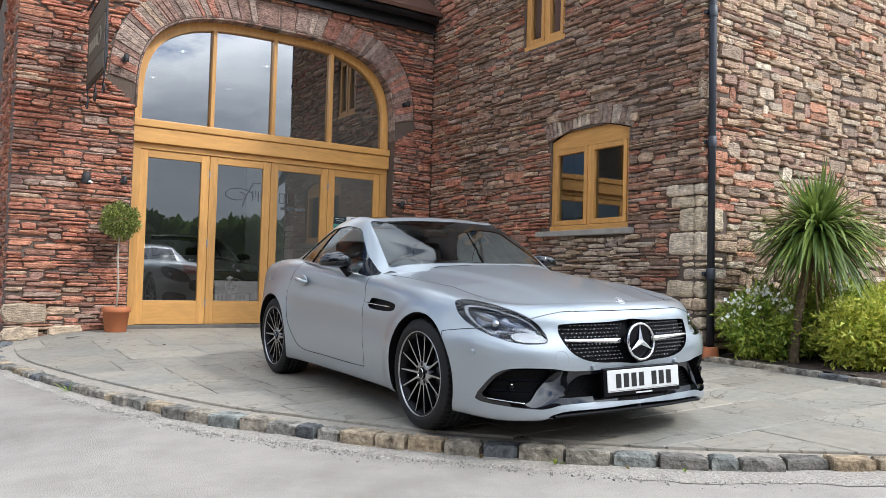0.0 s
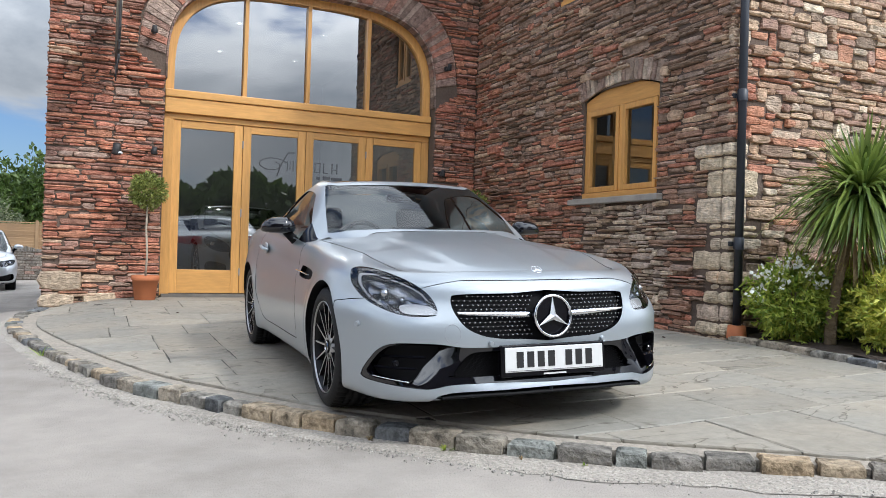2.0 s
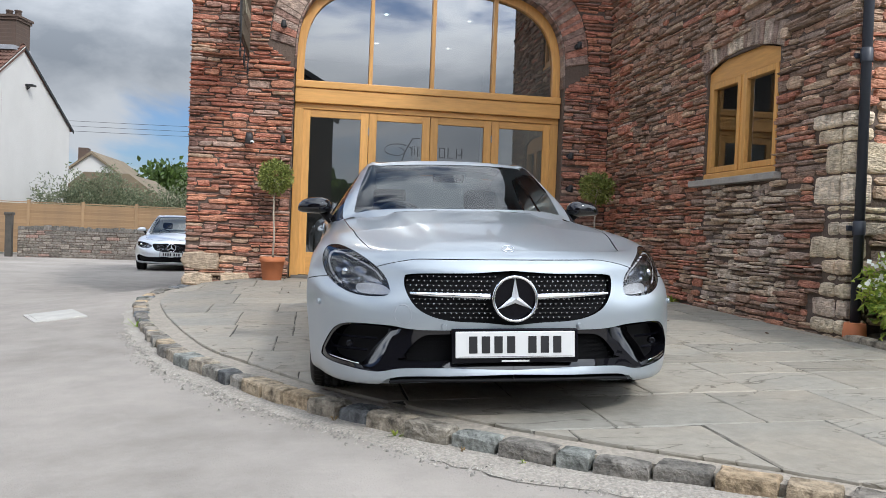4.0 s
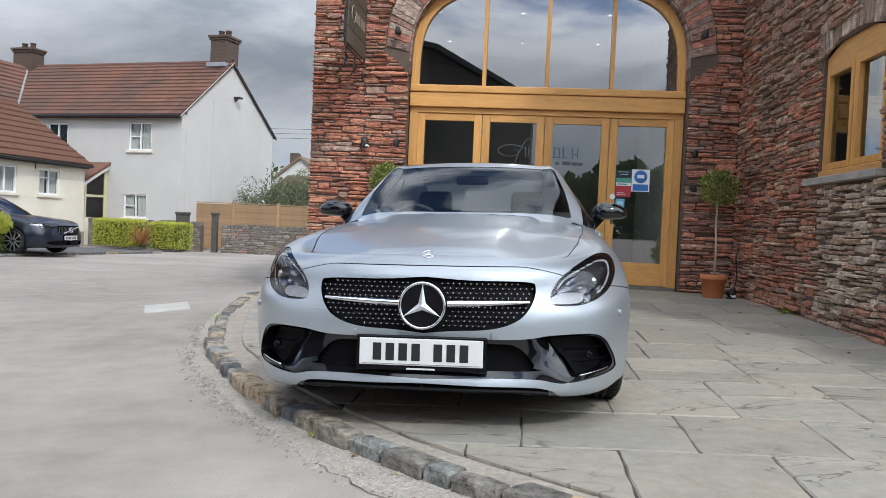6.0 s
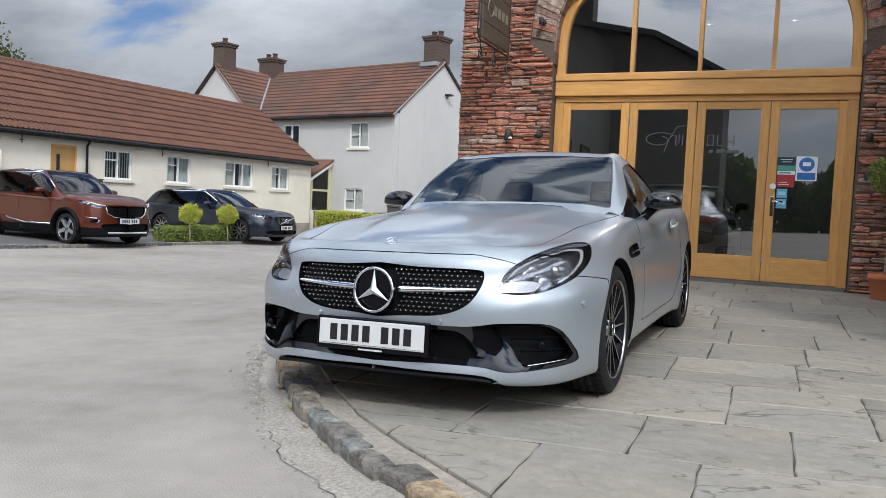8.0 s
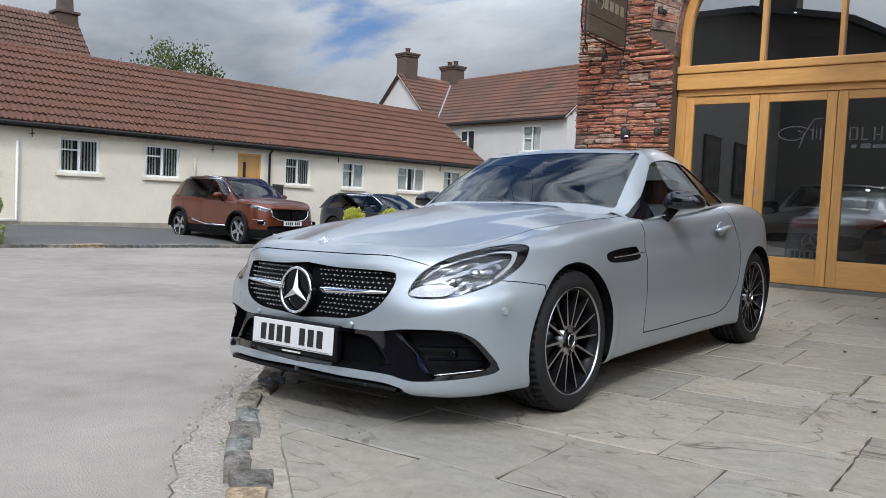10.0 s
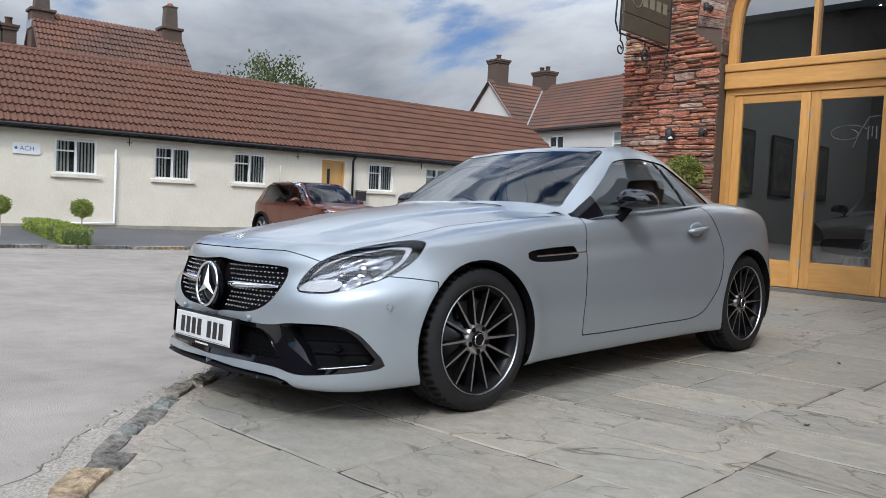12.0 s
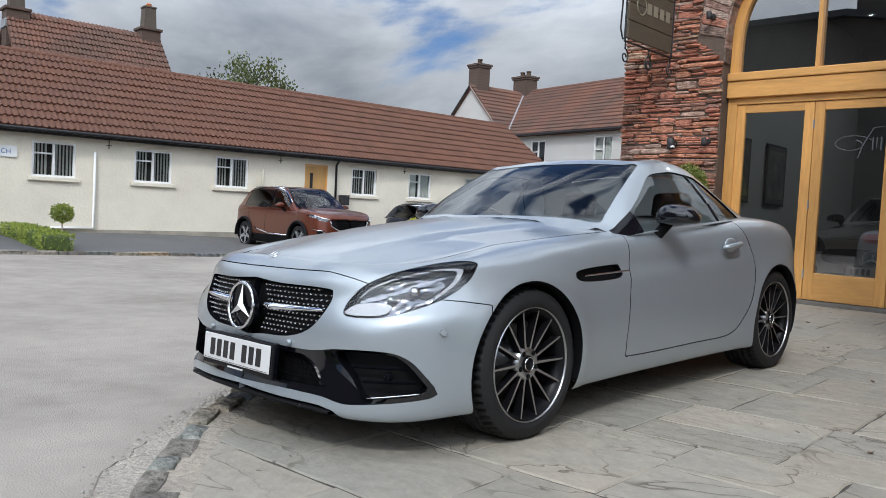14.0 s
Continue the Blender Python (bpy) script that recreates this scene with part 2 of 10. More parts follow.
OAK_H = mk("oiled_oak_across", (0.58, 0.305, 0.088), 0.45, vary=0.5, scale=5, tint=(0.40, 0.185, 0.045), grain=0.3, grain_scale=30, bump=0.12, bump_scale=60, stretch=(0.12, 0.12, 1), piece=0.10)
GLASS = glass_mat("window_glass", through=0.75, ior=3.0)
COATED = glass_mat("coated_glass", through=0.36, ior=4.6)
# darker copy of the grey plaster: the showroom's dimness put into the colour
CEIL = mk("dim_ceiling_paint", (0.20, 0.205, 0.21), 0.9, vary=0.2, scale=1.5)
CLEAR = glass_mat("clear_pane", through=0.9, ior=1.6)
BLACK = mk("black_paint", (0.012, 0.012, 0.014), 0.35, vary=0.3, scale=6, tint=(0.03, 0.03, 0.03))
IRON = mk("wrought_iron", (0.015, 0.015, 0.017), 0.55, vary=0.5, scale=20, tint=(0.05, 0.04, 0.035), bump=0.2)
CREAM = mk("cream_render", (0.74, 0.68, 0.555), 0.9, vary=0.5, scale=0.9, tint=(0.56, 0.50, 0.40), grain=0.15, grain_scale=20, bump=0.7, bump_scale=14)
WHITE_R = mk("white_render", (0.535, 0.518, 0.49), 0.9, vary=0.5, scale=0.6, tint=(0.45, 0.435, 0.41), bump=0.35, bump_scale=20)
UPVC = mk("white_frame_paint", (0.80, 0.80, 0.79), 0.35, vary=0.15, scale=3)
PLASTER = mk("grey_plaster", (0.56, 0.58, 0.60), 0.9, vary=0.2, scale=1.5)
TILE = mk("brown_roof_tile", (0.106, 0.044, 0.025), 0.85, vary=0.6, scale=0.8, tint=(0.072, 0.038, 0.026), grain=0.3, grain_scale=25, bump=0.3, piece=0.12)
TILE_R = mk("weathered_red_tile", (0.135, 0.062, 0.040), 0.85, vary=0.98, scale=0.55, tint=(0.055, 0.040, 0.033), grain=0.3, grain_scale=18, bump=0.3, piece=0.2)
for m in (TILE, TILE_R):                  # stains run on from tile to tile
    t = m.node_tree
    info, total = t.nodes.new("ShaderNodeObjectInfo"), t.nodes.new("ShaderNodeVectorMath")
    link = next(q for q in t.links if q.from_socket.name == "Object")
    mapping = link.to_node
    wire(t, link.from_socket, total.inputs[0])
    wire(t, info.outputs["Location"], total.inputs[1])
    wire(t, total.outputs[0], mapping.inputs[0])
BRICK = mk("brown_brick", (0.085, 0.055, 0.040), 0.9, vary=0.6, scale=6, tint=(0.06, 0.048, 0.042), grain=0.4, bump=0.6)
PINE = mk("orange_fence_wood", (0.36, 0.23, 0.12), 0.8, vary=0.6, scale=1.5, tint=(0.24, 0.16, 0.095), bump=0.2, piece=0.1)
TERRA = mk("terracotta", (0.46, 0.15, 0.055), 0.75, vary=0.35, scale=9, tint=(0.34, 0.12, 0.06), bump=0.1)
SOIL = mk("dark_soil", (0.045, 0.030, 0.022), 0.97, vary=0.6, scale=8, tint=(0.09, 0.065, 0.045), grain=0.5, bump=1.0, bump_scale=30)
LEAD = mk("grey_lead", (0.30, 0.31, 0.33), 0.6, vary=0.4, scale=3)
CURTAIN = mk("pale_curtain", (0.74, 0.74, 0.72), 0.9, vary=0.3, scale=8)
# the shade of unlit rooms as a near-black colour
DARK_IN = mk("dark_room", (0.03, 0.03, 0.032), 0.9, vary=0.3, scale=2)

# ---- building helpers ----


def mesh_of(name, bm, material):
    me = bpy.data.meshes.new(name)
    bm.to_mesh(me)
    bm.free()
    if material:
        me.materials.append(material)
    return me


def part(name, bm, material, parent=None, label="", smooth=False):
    """Links a bmesh as one mesh object under its thing."""
    me = bm if isinstance(bm, bpy.types.Mesh) else mesh_of(name, bm, material)
    if smooth:
        me.shade_smooth()
    ob = new(name, me)
    if parent:
        ob.parent = parent
    if label:
        ob["label"] = label
    return ob


def thing(name, m, label, category, group="", kind=""):
    ob = new(name)
    ob.matrix_world = m
    return tagged(ob, label, category, group, kind)


def arrays(name, verts, faces, material, smooth=False):
    me = bpy.data.meshes.new(name)
    me.from_pydata([tuple(map(float, v)) for v in verts], [], [tuple(map(int, f)) for f in faces])
    me.materials.append(material)
    if smooth:
        me.shade_smooth()
    return me


def box(x0, x1, y0, y1, z0, z1, bevel=0.0, bm=None):
    bm = bm or bmesh.new()
    r = bmesh.ops.create_cube(bm, size=1, matrix=Matrix.Translation(((x0 + x1) / 2, (y0 + y1) / 2, (z0 + z1) / 2)) @ Matrix.Diagonal((x1 - x0, y1 - y0, z1 - z0, 1)))
    if bevel:
        es = list({e for v in r["verts"] for e in v.link_edges})
        bmesh.ops.bevel(bm, geom=es, offset=bevel, segments=2, affect="EDGES", profile=0.5)
    return bm


def prism(poly, axis, a, b, bm=None):
    """A flat outline of 2D points pushed from a to b along an axis (x: points are y, z; y: x, z; z: x, y)."""
    bm = bm or bmesh.new()

    def at(p, d):
        return {"x": (d, p[0], p[1]), "y": (p[0], d, p[1]), "z": (p[0], p[1], d)}[axis]

    lo, hi = [bm.verts.new(at(p, a)) for p in poly], [bm.verts.new(at(p, b)) for p in poly]
    k = len(poly)
    fs = [bm.faces.new(lo), bm.faces.new(hi)] + [bm.faces.new((lo[i], lo[(i + 1) % k], hi[(i + 1) % k], hi[i])) for i in range(k)]
    bmesh.ops.recalc_face_normals(bm, faces=fs)
    return bm


def lathe(profile, steps=32, bm=None, m=Matrix()):
    """Turns (radius, height) pairs about z."""
    bm = bm or bmesh.new()
    rings = [[bm.verts.new(m @ Vector((r * math.cos(2 * math.pi * i / steps), r * math.sin(2 * math.pi * i / steps), z))) for i in range(steps)] for r, z in profile]
    for a, b in zip(rings, rings[1:]):
        for i in range(steps):
            bm.faces.new((a[i], a[(i + 1) % steps], b[(i + 1) % steps], b[i]))
    return bm


def tube(points, radius, sides=8, bm=None, closed=False):
    """A round bar along points; radius may be a list."""
    bm = bm or bmesh.new()
    pts = [Vector(p) for p in points]
    k = len(pts)
    rad = radius if isinstance(radius, (list, tuple)) else [radius] * k
    rings, side = [], None
    for i, p in enumerate(pts):
        a, b = (pts[(i - 1) % k], pts[(i + 1) % k]) if closed else (pts[max(i - 1, 0)], pts[min(i + 1, k - 1)])
        d = (b - a).normalized()
        side = side if side else (d.orthogonal())
        side = (side - d * side.dot(d)).normalized()
        w = d.cross(side)
        rings.append([bm.verts.new(p + rad[i] * (math.cos(2 * math.pi * j / sides) * side + math.sin(2 * math.pi * j / sides) * w)) for j in range(sides)])
    for a, b in zip(rings, rings[1:] + ([rings[0]] if closed else [])):
        for j in range(sides):
            bm.faces.new((a[j], a[(j + 1) % sides], b[(j + 1) % sides], b[j]))
    if not closed:
        bm.faces.new(rings[0][::-1])
        bm.faces.new(rings[-1])
    return bm


def smooth_line(points, steps=8, closed=False):
    """Catmull-Rom through the points (any dimension)."""
    p = np.array(points, float)
    k = len(p)
    out = []
    for i in range(k if closed else k - 1):
        a, b, c, d = (p[(i + j) % k] for j in (-1, 0, 1, 2)) if closed else (p[max(i - 1, 0)], p[i], p[i + 1], p[min(i + 2, k - 1)])
        for s in range(steps):
            u = s / steps
            out.append(0.5 * (2 * b + (c - a) * u + (2 * a - 5 * b + 4 * c - d) * u * u + (3 * b - a - 3 * c + d) * u ** 3))
    if not closed:
        out.append(p[-1])
    return np.array(out)


def curve(points):
    """A smooth function through (x, value) pairs."""
    q = smooth_line(points, 12)
    return lambda x: np.interp(x, q[:, 0], q[:, 1])


def soft_low(v, lo, k):
    return lo + np.logaddexp(0, (v - lo) / k) * k


# the kerb's line: (x, y) of its outer top edge
KERB = smooth_line([(-2.55, 4.98), (-2.74, 4.3), (-2.74, 3.2), (-2.52, 2.1), (-2.22, 1.05), (-1.86, 0.0), (-1.5, -0.66), (-1.05, -1.36), (-0.44, -2.06), (0.0, -2.47),
                    (0.65, -2.98), (1.5, -3.75), (2.6, -4.7), (4.0, -5.6), (6.0, -6.4), (9.0, -7.0)], 10)


def patio_z(x, y):
    """The forecourt's height: a gentle plane that levels out in front of the doors."""
    plane = 0.085 + 0.03 * x + 0.012 * y
    k = np.clip((y - 0.8) / 3.8, 0, 1) ** 2
    m = np.clip((x + 2.65) / 1.1, 0, 1)
    return plane + (0.183 - plane) * k * m * m * (3 - 2 * m)


def ground_z(x, y):
    """The lane's height: it falls away from the barn to the yard and levels out, and lies a kerb's height under the forecourt's edge."""
    sx = soft_low(np.minimum(x, 7.0), -4.2, 0.6)
    sy = np.clip(y, -12, 26)
    z = -0.04 + 0.03 * sx - 0.015 * sy
    gx, gy = np.asarray(x, float), np.asarray(y, float)
    d = np.full(gx.shape, 1e9)
    for kx, ky in KERB[::2]:
        d = np.minimum(d, np.hypot(gx - kx, gy - ky))
    foot = patio_z(gx, np.minimum(gy, 5.5)) - np.interp(gy, [-3.9, -3.3, -2.5, 0.0, 1.5, 3.5], [0.028, 0.045, 0.08, 0.085, 0.06, 0.045])
    pull = np.exp(-(d / 1.4) ** 2) * np.clip((gy + 4.6) / 0.8, 0, 1)
    return z + (foot - z) * pull


PATIO = pose(0, 0, 0.085, math.degrees(math.atan(0.012)), -math.degrees(math.atan(0.03)), 0)

# ---- the ground ----
FACE_Y, WING_X = 5.02, 3.02        # the arch wall's face and the wing's side face


def build_ground():
    xs = np.unique(np.concatenate([np.linspace(-900, -60, 15), np.linspace(-60, -22, 20), np.linspace(-22, 12, 86), np.linspace(12, 60, 13), np.linspace(60, 900, 12)]))
    ys = np.unique(np.concatenate([np.linspace(-900, -60, 12), np.linspace(-60, -14, 13), np.linspace(-14, 34, 97), np.linspace(34, 90, 15), np.linspace(90, 900, 14)]))
    gx, gy = np.meshgrid(xs, ys)
    gz = ground_z(gx, gy)
    inside = (gx > -1.0) & (gy > 0.6) & (gx < 8)          # under the barn
    gz = np.where(inside, gz - 0.15, gz)
    v = np.stack([gx, gy, gz], -1).reshape(-1, 3)
    w = len(xs)
    f = [(j * w + i, j * w + i + 1, (j + 1) * w + i + 1, (j + 1) * w + i) for j in range(len(ys) - 1) for i in range(w - 1)]
    return tagged(part("ground", arrays("ground", v, f, ROAD, True), None), "worn pale grey tarmac lane with stains and patches", "road", kind="structure")


build_ground()

def strips(outline, lift):
    """A flat outline cut into strips across y and laid on the forecourt's surface."""
    bm = bmesh.new()
    bm.faces.new([bm.verts.new((x, y, 0.0)) for x, y in outline])
    for y in np.arange(-6.5, 5.1, 0.5):
        bmesh.ops.bisect_plane(bm, geom=bm.verts[:] + bm.edges[:] + bm.faces[:], plane_co=(0, y, 0), plane_no=(0, 1, 0))
    for x in (-2.45, -2.2, -1.95, -1.7, -1.5):
        bmesh.ops.bisect_plane(bm, geom=bm.verts[:] + bm.edges[:] + bm.faces[:], plane_co=(x, 0, 0), plane_no=(1, 0, 0))
    bmesh.ops.recalc_face_normals(bm, faces=bm.faces[:])
    if bm.faces[:][0].normal.z < 0:
        bmesh.ops.reverse_faces(bm, faces=bm.faces[:])
    for v in bm.verts:
        v.co.z = patio_z(v.co.x, v.co.y) + lift
    return bm


def build_patio():
    way = np.gradient(KERB, axis=0)
    way /= np.linalg.norm(way, axis=1, keepdims=True)
    inner = [tuple(p) for p in KERB + np.stack([-way[:, 1], way[:, 0]], 1) * 0.07] + [(9.0, 0.2), (3.2, 0.2), (3.2, 5.2), (-2.5, 5.2)]
    bm = strips(inner, -0.014)
    top = [bm.verts.new((x, y, patio_z(x, y) - 0.014)) for x, y in inner]
    low = [bm.verts.new((x, y, patio_z(x, y) - 0.45)) for x, y in inner]
    k = len(inner)
    for i in range(k):
        bm.faces.new((top[i], top[(i + 1) % k], low[(i + 1) % k], low[i]))
    return tagged(part("patio", bm, SAND), "raised sandstone-paved forecourt with sandy mortar joints and a curved stone kerb", "paving", kind="structure")


patio = build_patio()

# ---- the barn: arch wall, wing, roofs ----
CX, HALF, SPRING, RISE, ARCH_N = 0.565, 1.79, 2.9, 1.305, 3.3


def arch_z(x, grow=0.0):
    """Height of the arch's inner edge at x; grow pushes it outwards."""
    q = np.clip(np.abs(x - CX) / (HALF + grow), 0, 1)
    return SPRING + (RISE + grow) * (1 - q ** ARCH_N) ** (1 / ARCH_N)


def arch_line(grow=0.0, steps=48):
    a = [math.pi * i / steps for i in range(steps + 1)]
    e = 2 / ARCH_N
    return [(CX - (HALF + grow) * math.copysign(abs(math.cos(t)) ** e, math.cos(t)), SPRING + (RISE + grow) * abs(math.sin(t)) ** e) for t in a]


def wall_mesh(outline, axis, a, b):
    return prism(outline, axis, a, b)


def build_barn():
    g = 0.03
    left = [(-2.55, -0.6), (CX - HALF - g, -0.6)] + arch_line(g) + [(CX + HALF + g, -0.6), (WING_X + 0.03, -0.6), (WING_X + 0.03, 5.0), (-2.55, 5.0)]
    w = tagged(part("wall_arch", wall_mesh(left, "y", FACE_Y + 0.02, 5.45), MORTAR), "red sandstone rubble wall with a wide arch", "wall", kind="structure")
    end = tagged(part("wall_end", box(-2.51, -2.1, 5.46, 14.0, -0.8, 5.0), MORTAR), "red sandstone rubble side wall of the barn", "wall", kind="structure")
    # the wing's side wall with its two window openings
    bm = bmesh.new()
    rows = [(-0.4, 1.50), (1.50, 2.70), (2.70, 3.86), (3.86, 5.0), (5.0, 7.2)]
    for z0, z1 in rows:
        for y0, y1, hole in ((0.02, 0.99, 0), (0.99, 2.07, z0 == 1.50), (2.07, 2.27, z0 in (1.50, 3.86)), (2.27, 2.84, z0 == 3.86), (2.84, 5.036, 0)):
            if not hole:
                box(WING_X + 0.02, WING_X + 0.42, y0, y1, z0, z1, bm=bm)
    # the openings' widths differ: lower 0.99 to 2.27, upper 2.07 to 2.84
    bmesh.ops.remove_doubles(bm, verts=bm.verts[:], dist=0.0005)
    s = tagged(part("wall_wing_side", bm, MORTAR), "brown rubble stone side wall of the wing", "wall", kind="structure")
    f = tagged(part("wall_wing_front", box(WING_X + 0.43, 11.0, 0.02, 0.42, -0.4, 7.2), MORTAR), "pale buff rubble stone front wall of the wing", "wall", kind="structure")
    # rooms behind
    tagged(part("floor_showroom", box(-2.09, WING_X - 0.1, 5.46, 13.0, 0.05, 0.22), LOT), "dark grey showroom floor", "floor", kind="structure")
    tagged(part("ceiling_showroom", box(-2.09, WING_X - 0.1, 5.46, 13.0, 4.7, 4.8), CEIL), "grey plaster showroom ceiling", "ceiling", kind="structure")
    tagged(part("wall_showroom_left", box(-2.09, -2.0, 5.46, 13.0, 0.22, 4.7), PLASTER), "grey plastered showroom wall", "wall", kind="structure")
    tagged(part("wall_showroom_right", box(WING_X - 0.1, WING_X, 5.46, 13.0, 0.05, 4.7), PLASTER), "grey plastered showroom wall", "wall", kind="structure")
    # the back wall, like the ceiling, carries its dimness in the colour
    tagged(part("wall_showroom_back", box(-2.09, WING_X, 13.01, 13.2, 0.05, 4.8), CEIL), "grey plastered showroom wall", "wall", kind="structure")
    # near-black wall and floor, added to stand for the wing's unlit inside
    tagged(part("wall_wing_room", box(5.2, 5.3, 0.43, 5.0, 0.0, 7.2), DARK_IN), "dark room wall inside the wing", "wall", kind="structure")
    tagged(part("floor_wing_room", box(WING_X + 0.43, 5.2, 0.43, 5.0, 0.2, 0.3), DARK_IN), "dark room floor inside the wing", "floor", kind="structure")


build_barn()

# ---- the timber screen in the arch ----
FRAME_Y = 5.20
FLOOR_Z = 0.22


def build_screen():
    """The oak screen: outer frame, transom, arched upper lights, four glazed doors."""
    lo, hi = CX - HALF, CX + HALF
    screen = thing("arch_screen", Matrix(), "glazed honey-coloured oak screen filling the stone arch", "window", kind="structure")
    y0, y1 = FRAME_Y, FRAME_Y + 0.12
    # arched head and jambs of the upper light
    outer, inner = arch_line(0.02), arch_line(-0.085)
    bm = bmesh.new()
    a = [(x, z) for x, z in outer]
    b = [(x, z) for x, z in inner]
    a[0], a[-1], b[0], b[-1] = (lo - 0.02, 2.72), (hi + 0.02, 2.72), (lo + 0.085, 2.72), (hi - 0.085, 2.72)
    fr = [[bm.verts.new((x, y0, z)) for x, z in r] for r in (a, b)]
    bk = [[bm.verts.new((x, y1, z)) for x, z in r] for r in (a, b)]
    for i in range(len(a) - 1):
        bm.faces.new((fr[0][i], fr[0][i + 1], fr[1][i + 1], fr[1][i]))
        bm.faces.new((fr[1][i], fr[1][i + 1], bk[1][i + 1], bk[1][i]))
        bm.faces.new((fr[0][i + 1], fr[0][i], bk[0][i], bk[0][i + 1]))
    part("arch_frame", bm, OAK, screen)
    # three upright bars above the transom
    for x in (-0.262, 0.574, 1.425):
        part("mullion", box(x - 0.025, x + 0.025, y0 - 0.01, y1, 2.80, float(arch_z(np.array(x), -0.08)), 0.004), OAK, screen)
    part("transom_rail", box(lo - 0.02, hi + 0.02, y0 - 0.075, y1, 2.70, 2.795, 0.012), OAK_H, screen)
    part("transom_beam", box(lo - 0.02, hi + 0.02, y0 - 0.055, y1, 2.505, 2.696, 0.010), OAK_H, screen)
    part("head_rail", box(lo - 0.02, hi + 0.02, y0 + 0.002, y1, 2.43, 2.505, 0.008), OAK_H, screen)
    for x in (lo, hi - 0.075):
        part("jamb", box(x - 0.02, x + 0.095, y0, y1, FLOOR_Z - 0.02, 2.43, 0.006), OAK, screen)
    part("threshold", box(lo, hi, y0 - 0.06, y1, 0.12, FLOOR_Z + 0.005, 0.006), mk("worn_threshold_stone", (0.17, 0.155, 0.135), 0.85, vary=0.5, scale=8, bump=0.4), screen)
    # panes of the upper light
    edges = (lo + 0.06, -0.262, 0.574, 1.425, hi - 0.06)
    for i, (xa, xb) in enumerate(zip(edges, edges[1:])):
        xs = np.linspace(xa, xb, 16)
        tilt = (0.004, -0.003, 0.002, -0.004)[i]
        bm = bmesh.new()
        ring = [bm.verts.new((x, FRAME_Y + 0.06 + tilt * (x - xa), float(arch_z(x, -0.06)))) for x in xs] + [bm.verts.new((x, FRAME_Y + 0.06 + tilt * (x - xa), 2.78)) for x in xs[::-1]]
        bm.faces.new(ring[::-1])
        p = part("pane", bm, COATED, screen)
        p.visible_shadow = False
    # four door leaves
    stops = (lo + 0.08, -0.262, 0.574, 1.43, hi - 0.08)
    for i, (xa, xb) in enumerate(zip(stops, stops[1:])):
        leaf = thing("door_%d" % (i + 1), pose((xa + xb) / 2, FRAME_Y + 0.02, FLOOR_Z + 0.012), "glazed honey-coloured oak door leaf, closed", "door", kind="structure")
        w, h = (xb - xa) / 2 - 0.003, 2.43 - FLOOR_Z - 0.016
        for s in (-1, 1):
            part("stile", box(min(s * w, s * (w - 0.105)), max(s * w, s * (w - 0.105)), 0, 0.055, 0, h, 0.005), OAK, leaf)
        part("top_rail", box(-w + 0.105, w - 0.105, 0.002, 0.053, h - 0.095, h, 0.004), OAK_H, leaf)
        part("bottom_rail", box(-w + 0.105, w - 0.105, 0.002, 0.053, 0, 0.30, 0.004), OAK_H, leaf)
        bm = bmesh.new()
        tilt = (0.002, -0.004, 0.003, -0.002)[i]
        bm.faces.new([bm.verts.new(c) for c in ((-w + 0.1, 0.03 - tilt, 0.295), (w - 0.1, 0.03 + tilt, 0.295), (w - 0.1, 0.03 + tilt, h - 0.09), (-w + 0.1, 0.03 - tilt, h - 0.09))])
        p = part("pane", bm, GLASS, leaf)
        p.visible_shadow = False
        for z in (0.28, 1.05, h - 0.25):
            if i in (0, 2):
                part("hinge", box(w - 0.005, w + 0.012, -0.008, 0.004, z - 0.05, z + 0.05, 0.003), LEAD, leaf)
    return screen


build_screen()

